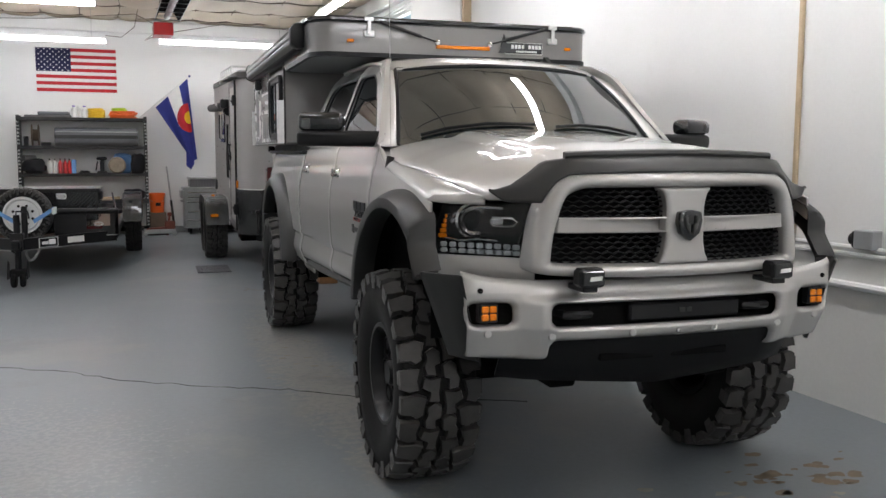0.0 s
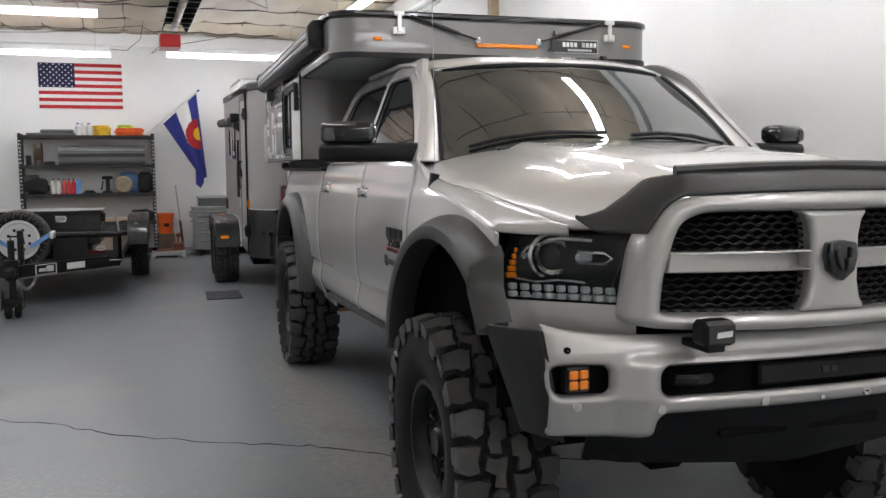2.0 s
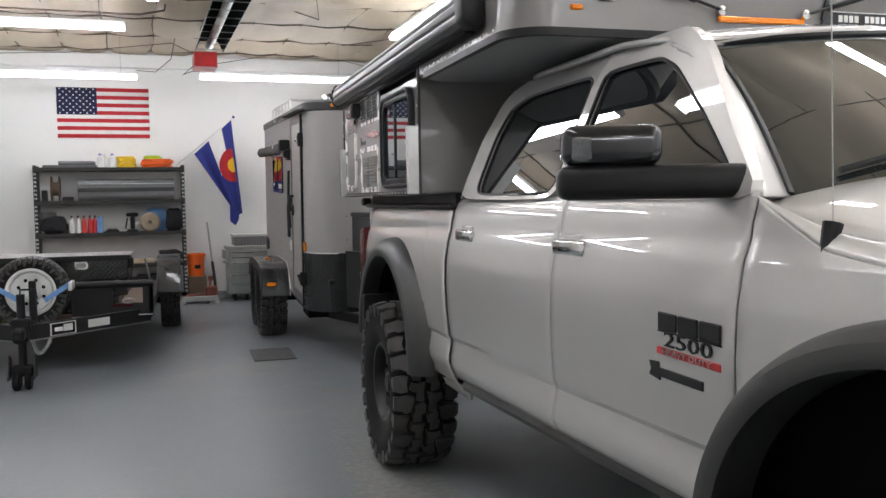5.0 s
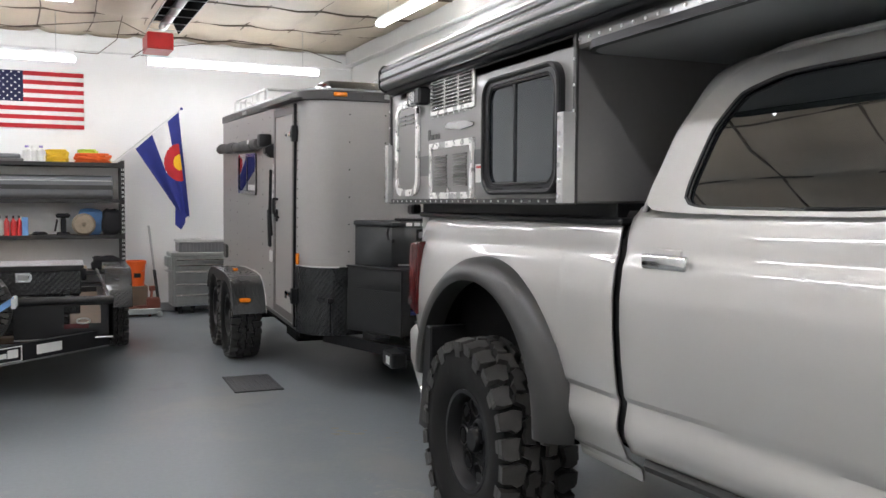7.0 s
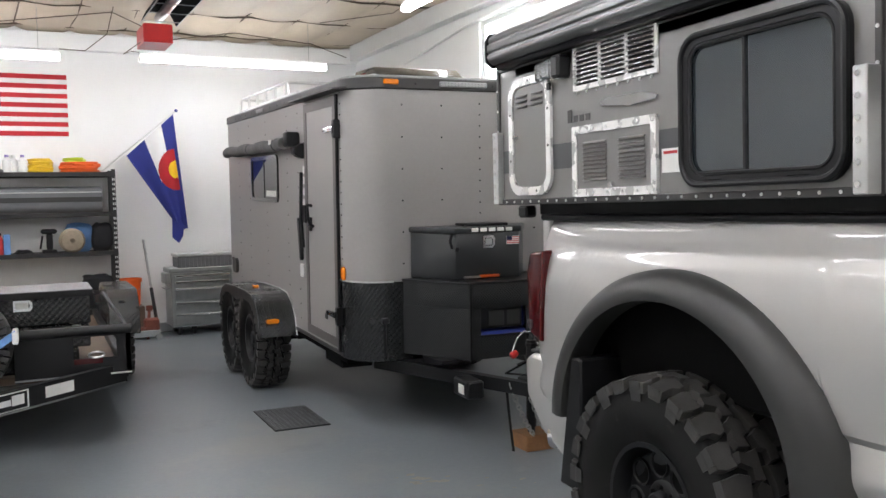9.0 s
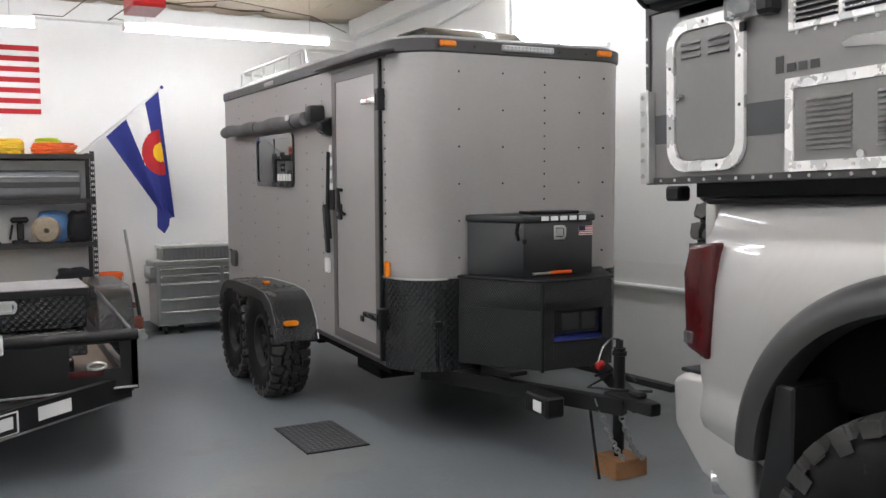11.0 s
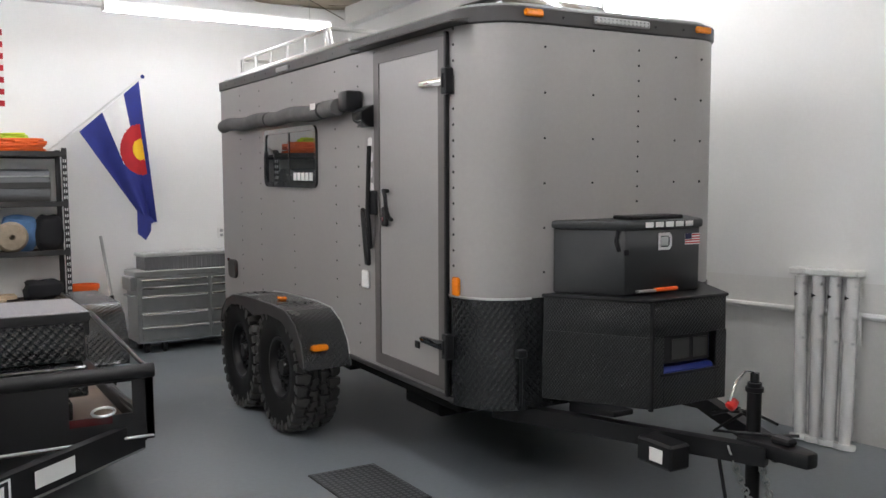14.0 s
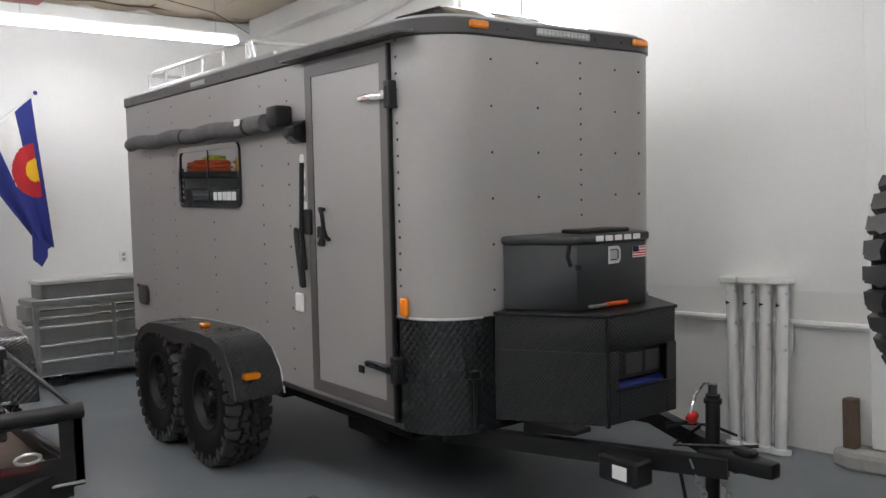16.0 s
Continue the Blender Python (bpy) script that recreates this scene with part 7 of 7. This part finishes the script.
rpart("hose_coil", coil(sx(0.18), 13.3, z + 0.07, 0.16, 4, 0.014, 13), REDPAINT, "dark red air hose on the planks", "hose")
z = 0.126
for i in range(3):
    rpart("storage_bin", Shape().box(sx(0.05 + 0.3 * i), sx(0.31 + 0.3 * i), 13.15, 13.5, z, z + 0.33, 0.015), BLACK if i != 1 else CLOUDY, "dark plastic storage bin on the bottom shelf", "bin", "bins")

# ---- tool chest, bucket, floor jack ----
ch = thing("tool_chest", ROOM @ pose(-2.80, 13.06, 0), "stainless steel rolling tool chest with a chequer plate top box", "tool chest")
part("body", Shape().box(0, 1.45, 0.012, 0.46, 0.12, 0.80, 0.006), STEEL, ch)
part("top_tray", Shape().box(-0.02, 1.47, 0, 0.48, 0.80, 0.86, 0.01), STEEL, ch)
part("top_box", Shape().box(0.10, 1.40, 0.06, 0.44, 0.86, 1.00, 0.01), BRIGHTPLATE, ch)
part("top_box_rim", Shape().box(0.08, 1.42, 0.05, 0.45, 1.0, 1.04, 0.008), ALU, ch)
for c, (x0, x1) in enumerate(((0.04, 0.74), (0.77, 1.41))):
    for i, (z0, z1) in enumerate(((0.14, 0.28), (0.29, 0.43), (0.44, 0.61), (0.62, 0.70), (0.71, 0.78))):
        dw = part("drawer", Shape().box(x0, x1, 0.0, 0.02, z0, z1 - 0.01, 0.004), STEEL, ch)
        part("drawer_pull", Shape().box(x0 + 0.01, x1 - 0.01, -0.016, 0.0, z1 - 0.032, z1 - 0.012, 0.004), CHROME, dw)
part("side_handle", Shape().tube([(-0.001, 0.1, 0.6), (-0.05, 0.1, 0.6), (-0.05, 0.36, 0.6), (-0.001, 0.36, 0.6)], 0.012, 8).box(-0.06, 0, 0.05, 0.40, 0.66, 0.80, 0.01), STEEL, ch)
for x, y in ((0.1, 0.08), (0.28, 0.08), (1.3, 0.08), (0.1, 0.4), (1.3, 0.4)):
    part("caster", Shape().lathe([(0.001, -0.02), (0.045, -0.02), (0.05, 0), (0.045, 0.02), (0.001, 0.02)], 16, pose(x, y, 0.05)).box(x - 0.03, x + 0.03, y - 0.02, y + 0.02, 0.07, 0.12, 0.004), BLACK, ch)
part("skid", Shape().box(0, 1.45, 0.02, 0.45, 0.105, 0.122, 0.003), CHROME, ch)

rpart("wooden_box", Shape().box(-3.40, -3.12, 13.14, 13.46, 0.012, 0.40, 0.006).box(-3.43, -3.09, 13.12, 13.48, 0.0, 0.03, 0.004), WOODDARK, "brown wooden crate standing by the rack", "crate")
bk = thing("bucket", ROOM @ pose(-3.27, 13.3, 0.401), "orange plastic bucket standing on a crate", "bucket")
part("shell", Shape().lathe([(0.001, 0), (0.118, 0.0), (0.135, 0.30), (0.15, 0.30), (0.15, 0.345), (0.14, 0.35), (0.135, 0.345), (0.128, 0.25), (0.11, 0.01), (0.001, 0.01)], 24, Matrix.Rotation(radians(-90), 4, "Y")), ORANGE, bk)
part("bail", Shape().tube([(0.15 * math.cos(a), -0.13 * math.sin(a) * 0.9, 0.30 - 0.12 * math.sin(a)) for a in [math.pi * k / 12 for k in range(13)]], 0.003, 5), STEEL, bk)
part("shadow_mark", Shape().box(-0.03, 0.06, -0.131, -0.126, 0.12, 0.18, 0.001), BLACK, bk)
jkk = thing("floor_jack", ROOM @ pose(-3.0, 13.0, 0), "worn red and steel floor jack with an upright handle", "floor jack")
part("frame_side", Shape().box(-0.52, 0.02, -0.12, -0.10, 0.04, 0.12, 0.006).box(-0.52, 0.02, 0.10, 0.12, 0.04, 0.12, 0.006), STEEL, jkk)
part("lift_arm", Shape().prism([(-0.5, 0.10), (-0.45, 0.14), (-0.1, 0.16), (-0.05, 0.10)], "y", -0.06, 0.06, 0.01), RUSTRED, jkk)
part("hydraulic_unit", Shape().box(-0.16, 0.02, -0.07, 0.07, 0.10, 0.26, 0.02), RUSTRED, jkk)
part("saddle", Shape().rod((-0.47, 0, 0.13), (-0.47, 0, 0.18), 0.045, n=16), DARK, jkk)
for x, y in ((-0.5, -0.14), (-0.5, 0.14), (0.0, -0.14), (0.0, 0.14)):
    part("jack_wheel", Shape().lathe([(0.001, -0.018), (0.04, -0.018), (0.04, 0.018), (0.001, 0.018)], 14, pose(x, y, 0.04, 0, 0, 90)), STEEL, jkk)
part("pump_handle", Shape().rod((0.0, 0.05, 0.24), (-0.03, 0.18, 0.62), 0.022, n=10), BLACK, jkk)
part("handle_rod", Shape().rod((-0.03, 0.18, 0.62), (-0.08, 0.34, 1.23), 0.016, n=10), STEEL, jkk)
rpart("pry_tool", Shape().rod((-3.12, 12.98, 0.0), (-3.06, 13.2, 0.36), 0.02, n=8).box(-3.1, -3.02, 13.16, 13.22, 0.33, 0.40, 0.01), RUSTRED, "rusty red hand tool leaning beside the floor jack", "tool")

# ---- wrapped posts leaning on the wall ----
for i, (yb, yt) in enumerate(((7.15, 7.24), (7.045, 7.115), (6.95, 7.0), (6.845, 6.885))):
    wp = thing("wrapped_post", ROOM @ pose(0, 0, 0), "white metal post in clear plastic wrap leaning on the wall", "post", "wrapped posts")
    a, b = Vector((-0.20, yb, 0.02)), Vector((-0.055, yt, 1.04))
    part("shaft", Shape().rod(a, b, 0.032, n=14), WHITE, wp)
    part("foot", Shape().rod((-0.20, yb, 0.0), (-0.195, yb, 0.03), 0.062, n=18), WHITE, wp)
    part("head", Shape().box(-0.10, -0.01, yt - 0.055, yt + 0.065, 1.02, 1.06, 0.006), WHITE, wp)
    part("head_pin", Shape().rod((-0.06, yt + 0.065, 1.035), (-0.06, yt + 0.085, 1.035), 0.008, n=8), DARK, wp)
    wr = Shape()

    def skin(u, v):
        c0 = a.lerp(b, 0.02 + 0.95 * v)
        q = 2 * math.pi * u
        r = 0.039 + 0.006 * noise.noise((math.cos(q) * 1.5, math.sin(q) * 1.5 + i * 7, v * 22)) + 0.004 * noise.noise((math.cos(q) * 4 + i, math.sin(q) * 4, v * 60))
        return c0 + Vector((r * math.cos(q), 1.1 * r * math.sin(q), 0))
    wr.sheet(skin, 14, 60)
    part("wrap", wr, PLASTICWRAP, wp, "crumpled clear wrap", smooth=70)
    for zz in (0.93, 0.74, 0.60):
        c0 = a.lerp(b, zz)
        part("bolt", Shape().rod(c0 + Vector((-0.03, -0.045, 0)), c0 + Vector((-0.045, -0.05, 0)), 0.011, n=8), STEEL, wp)
    c0 = a.lerp(b, 0.86)
    part("arrow_mark", Shape().add([c0 + Vector((-0.045, 0.02, 0.012)), c0 + Vector((-0.045, -0.012, 0)), c0 + Vector((-0.045, 0.02, -0.014))], [(0, 1, 2)]), BLACK, wp, solid=0.002)
    part("side_strap", Shape().box(-0.115, -0.105, yb + 0.3 * (yt - yb) - 0.06, yb + 0.3 * (yt - yb) - 0.045, 0.62, 0.80, 0.002), WHITE, wp)

# ---- utility trailer with tool boxes ----
ut = thing("utility_trailer", pose(-3.38, 7.55, 0), "black open utility trailer with chequer plate tool boxes", "utility trailer")
fr = Shape()
for sd in (-1, 1):
    a, b = Vector((sd * 0.98, 0.22, 0.47)), Vector((sd * 0.05, -0.68, 0.47))
    d = (b - a).normalized()
    n = Vector((-d.y, d.x, 0)) * 0.025
    v = [a - n, a + n, b + n, b - n]
    fr.add([(p.x, p.y, p.z - 0.065) for p in v] + [(p.x, p.y, p.z + 0.065) for p in v], [(0, 1, 2, 3), (4, 5, 6, 7), (0, 1, 5, 4), (1, 2, 6, 5), (2, 3, 7, 6), (3, 0, 4, 7)])
tgu = part("tongue", fr, BLACK, ut)
part("tongue_edge", Shape().tube([(0.985, 0.19, 0.405), (0.06, -0.71, 0.405)], 0.006, 5).tube([(-0.985, 0.19, 0.405), (-0.06, -0.71, 0.405)], 0.006, 5), STEEL, tgu)


def on_arm(f0, f1, z0, z1, off):
    a, b = Vector((0.98, 0.22, 0)), Vector((0.05, -0.68, 0))
    n = Vector((0.7, -0.72, 0)) * (0.026 + off)
    p, q = a.lerp(b, f0) + n, a.lerp(b, f1) + n
    return Shape().add([(p.x, p.y, z0), (q.x, q.y, z0), (q.x, q.y, z1), (p.x, p.y, z1)], [(0, 1, 2, 3)])


sg = part("maker_plate", on_arm(0.66, 0.86, 0.415, 0.525, 0.001), WHITE, tgu, "black plate with a white border and script mark", solid=0.003)
part("plate_field", on_arm(0.67, 0.85, 0.422, 0.518, 0.004), GLOSSBLACK, sg, solid=0.001)
part("script_mark", on_arm(0.69, 0.76, 0.445, 0.505, 0.007).add(on_arm(0.765, 0.83, 0.45, 0.485, 0.007).v, [(0, 1, 2, 3)]), WHITE, sg, solid=0.001)
part("data_sticker", on_arm(0.38, 0.56, 0.44, 0.51, 0.002), WHITE, tgu, solid=0.001)
jp = part("jack_post", Shape().rod((0, -0.72, 0.18), (0, -0.72, 0.80), 0.034, n=14).box(-0.055, 0.055, -0.80, -0.64, 0.40, 0.54, 0.008), BLACK, tgu, "black jack post with caster")
part("caster", Shape().lathe([(0.001, -0.03), (0.07, -0.03), (0.085, -0.015), (0.085, 0.015), (0.07, 0.03), (0.001, 0.03)], 20, pose(-0.045, -0.76, 0.085)).lathe([(0.001, -0.025), (0.07, -0.025), (0.085, 0), (0.07, 0.025), (0.001, 0.025)], 20, pose(0.045, -0.76, 0.085)).box(-0.085, 0.085, -0.80, -0.66, 0.12, 0.20, 0.01), RUBBER, jp)
for sd in (-1, 1):
    part("caster_fork", Shape().prism([(-0.86, 0.10), (-0.66, 0.10), (-0.685, 0.26), (-0.755, 0.30)], "x", sd * 0.098 - 0.006, sd * 0.098 + 0.006, 0.003), BLACK, jp)
part("jack_clamp", Shape().box(-0.07, 0.07, -0.79, -0.65, 0.52, 0.60, 0.01).rod((-0.09, -0.72, 0.56), (0.11, -0.72, 0.56), 0.014, n=10), BLACK, jp)
part("hitch", Shape().box(-0.05, 0.05, -0.95, -0.70, 0.43, 0.53, 0.02), BLACK, tgu)
part("jack_crank", Shape().tube([(0, -0.72, 0.80), (0.0, -0.74, 0.84), (0.12, -0.74, 0.84), (0.13, -0.74, 0.76)], 0.01, 7), BLACK, jp)
part("safety_chain", chain((0.05, -0.6, 0.45), (0.14, -0.72, 0.30), 0.06, 12).add(chain((0.14, -0.72, 0.30), (0.25, -0.5, 0.46), 0.05, 12).v, []), STEEL, tgu)
part("safety_chain", chain((0.14, -0.72, 0.30), (0.22, -0.48, 0.47), 0.04, 12), STEEL, tgu)
part("wire_loop", Shape().tube([(-0.05, -0.7, 0.6), (-0.2, -0.6, 0.62), (-0.28, -0.5, 0.52), (-0.1, -0.62, 0.40), (0.0, -0.7, 0.36)], 0.007, 6), BLACK, tgu)
part("deck", Shape().box(-1.0, 1.0, 0.20, 3.9, 0.45, 0.50, 0.006), WOODDARK, ut)
part("side_rail", Shape().box(0.96, 1.01, 0.2, 3.9, 0.44, 0.56, 0.006).box(-1.01, -0.96, 0.2, 3.9, 0.44, 0.56, 0.006).box(-1.0, 1.0, 3.86, 3.91, 0.44, 0.56, 0.006), BLACK, ut)
part("front_rail", Shape().tube([(-1.03, 0.12, 0.785), (1.03, 0.12, 0.785)], 0.034, 14), BLACK, ut, "round black front rail")
pl = part("front_panel", Shape().ring([(0.34, 0.49), (1.02, 0.49), (1.02, 0.775), (0.34, 0.775)], [(0.66, 0.60), (0.93, 0.60), (0.93, 0.745), (0.66, 0.745)], lambda x, zq, d: (x, 0.11 + d, zq), 0.008), BLACK, ut)
part("panel_lip", Shape().box(0.30, 1.02, 0.095, 0.15, 0.482, 0.492, 0.002), STEEL, pl)
part("panel_mirror", Shape().ring([(-1.02, 0.49), (-0.34, 0.49), (-0.34, 0.775), (-1.02, 0.775)], [(-0.93, 0.60), (-0.66, 0.60), (-0.66, 0.745), (-0.93, 0.745)], lambda x, zq, d: (x, 0.11 + d, zq), 0.008), BLACK, ut)
part("red_label", Shape().box(0.66, 0.84, 0.104, 0.109, 0.565, 0.60, 0), RED, pl)
part("tie_ring", Shape().tube([(0.80 + 0.05 * math.cos(t * math.pi / 6), 0.085, 0.625 + 0.02 * math.sin(t * math.pi / 6)) for t in range(13)], 0.007, 6, caps=False), STEEL, pl)
part("upright", Shape().box(0.985, 1.025, 0.11, 0.17, 0.47, 0.79, 0.004), BLACK, ut)
for x in (-1.025, -0.36, 0.30):
    part("upright", Shape().box(x, x + 0.05, 0.11, 0.17, 0.47, 0.79, 0.004), BLACK, ut)
part("rail_stay", Shape().rod((1.0, 0.14, 0.80), (0.92, 1.2, 0.95), 0.012, n=8).rod((1.0, 0.14, 0.56), (0.97, 0.9, 0.56), 0.02, n=8), BLACK, ut)
b1 = part("tool_box", Shape().box(-0.95, 0.79, 0.46, 1.10, 0.80, 1.02, 0.008), PLATE, ut, "black chequer plate tool box with a bright lid")
part("lid", Shape().box(-0.97, 0.81, 0.44, 1.12, 1.02, 1.045, 0.006), BRIGHTPLATE, b1, "bright chequer plate lid")
part("lid_lip", Shape().box(-0.97, 0.81, 0.432, 0.44, 0.995, 1.04, 0.003), BLACK, b1)
for x in (0.36, -0.5):
    lt = part("paddle_latch", Shape().ring([(x - 0.06, 0.91), (x + 0.045, 0.91), (x + 0.06, 0.935), (x + 0.06, 0.965), (x + 0.045, 0.985), (x - 0.06, 0.985)], [(x - 0.045, 0.925), (x + 0.03, 0.925), (x + 0.042, 0.94), (x + 0.042, 0.96), (x + 0.03, 0.97), (x - 0.045, 0.97)], lambda xx, zq, d: (xx, 0.452 + d, zq), 0.008), CHROME, b1)
    part("paddle", Shape().box(x - 0.045, x + 0.035, 0.456, 0.461, 0.925, 0.97, 0.002), STEEL, lt)
part("lower_box", Shape().box(-0.95, 0.78, 0.36, 1.10, 0.65, 0.795, 0.008), PLATE, ut)
part("bottom_box", Shape().box(-0.95, 0.70, 0.30, 1.10, 0.502, 0.645, 0.008), PLATE, ut)
part("box_hasp", Shape().box(0.79, 0.83, 0.62, 0.70, 0.90, 1.0, 0.006), BLACK, b1)
uf = [(2.02, 0.50), (2.05, 0.68), (2.14, 0.82), (2.28, 0.885), (3.3, 0.885), (3.46, 0.82), (3.54, 0.68), (3.56, 0.50)]
for sd in (-1, 1):
    fsh = Shape().prism(uf, "x", sd * 1.01, sd * 1.27, 0.006)
    part("fender", fsh, PLATE, ut, "black chequer plate fender")
    wheel(ut, pose(sd * 1.14, 2.80, 0.34, 5, 0, 0 if sd < 0 else 180), 0.34, 0.22, 0.19, 6, 28, WHITE)
part("axle", Shape().rod((-1.1, 2.8, 0.34), (1.1, 2.8, 0.34), 0.035), DARK, ut)
sp = wheel(ut, pose(-0.02, 0.02, 0.755, 0, 0, 90), 0.325, 0.20, 0.205, 8, 40, WHITE, "spare_wheel")
part("spare_bracket", Shape().box(-0.05, 0.05, 0.0, 0.30, 0.72, 0.80, 0.006).box(-0.03, 0.03, -0.12, -0.06, 0.45, 0.86, 0.006), BLACK, ut)
for sd in (-1, 1):
    part("strap", Shape().prism([(sd * 0.09, 0.70), (sd * 0.11, 0.66), (sd * 0.32, 0.80), (sd * 0.32, 0.85)], "y", -0.115, -0.105), BLUECLOTH, ut, "blue webbing strap")
part("strap_hook", Shape().box(0.30, 0.335, -0.12, 0.10, 0.76, 0.84, 0.006), WHITE, ut)

# ---- floor details ----
mt_ = Shape().box(-1.44, -1.03, 7.43, 8.13, 0.001, 0.010, 0.003)
fm = single("floor_grate", mt_, BOXGREY, "dark metal drain grate set flat on the floor", "grate")
cells = Shape()
for i in range(11):
    for j in range(18):
        cells.box(-1.425 + 0.036 * i, -1.402 + 0.036 * i, 7.45 + 0.0375 * j, 7.472 + 0.0375 * j, 0.0102, 0.0125, 0)
part("ribs", cells, CLOUDY, fm)
rnd = random.Random(5)
crack = []
for (x0, y0), (x1, y1) in (((-4.4, 3.3), (-3.1, 2.86)), ((-3.1, 2.86), (-2.55, 2.56)), ((-2.55, 2.56), (-2.2, 2.22)), ((-2.2, 2.22), (-1.6, 1.83)), ((-1.6, 1.83), (-1.15, 1.63)), ((-1.15, 1.63), (-0.70, 1.28)), ((-0.70, 1.28), (0.3, 0.9))):
    for k in range(9):
        f = k / 9
        crack.append((x0 + (x1 - x0) * f + rnd.uniform(-0.012, 0.012), y0 + (y1 - y0) * f + rnd.uniform(-0.02, 0.02), rnd.uniform(0.004, 0.011)))
cs = Shape()
cs.add([(x, y - w, 0.0012) for x, y, w in crack] + [(x, y + w, 0.0012) for x, y, w in crack], [(i, i + 1, len(crack) + i + 1, len(crack) + i) for i in range(len(crack) - 1)])
single("floor_crack", cs, DARK, "thin dark crack across the concrete floor", "crack", kind="structure")


def chips(name, cx, cy, n, spread, size, mt, seed):
    r = random.Random(seed)
    s = Shape()
    for _ in range(n):
        x, y, rad = cx + r.gauss(0, spread[0]), cy + r.gauss(0, spread[1]), size * (0.3 + r.random())
        m = r.randint(7, 10)
        pts = []
        for k in range(m):
            q = rad * (0.5 + 0.7 * r.random())
            pts.append((x + q * 1.5 * math.cos(2 * math.pi * k / m), y + q * math.sin(2 * math.pi * k / m), 0.0014))
        s.add(pts, [tuple(range(m))])
    return single(name, s, mt, "bare pale chips in the worn floor paint", "paint chips", kind="stuff")


CHIP = mat("bare_concrete", (0.33, 0.31, 0.265), 0.8, 0, 0.2, 12, 0.3, 80)
BROWNCHIP = mat("brown_worn_concrete", (0.20, 0.15, 0.10), 0.7, 0, 0.3, 9, 0.3, 80)
chips("paint_chips", -0.98, 5.93, 12, (0.10, 0.09), 0.025, CHIP, 3)
chips("paint_chips", -0.62, 5.72, 5, (0.16, 0.10), 0.018, CHIP, 4)
chips("paint_chips", -0.95, 2.5, 26, (0.18, 0.5), 0.02, CHIP, 8)
chips("paint_chips", 0.95, -0.62, 30, (0.22, 0.12), 0.035, BROWNCHIP, 5)
chips("paint_chips", 0.5, -0.72, 14, (0.25, 0.10), 0.028, CHIP, 6)
chips("paint_chips", -1.3, -0.9, 12, (0.5, 0.4), 0.012, DARK, 7)
rpart("floor_strip", Shape().box(-0.10, -0.02, 7.6, 10.5, 0.001, 0.05, 0.004), SHELFMETAL, "dark metal strip lying along the wall base", "strip")
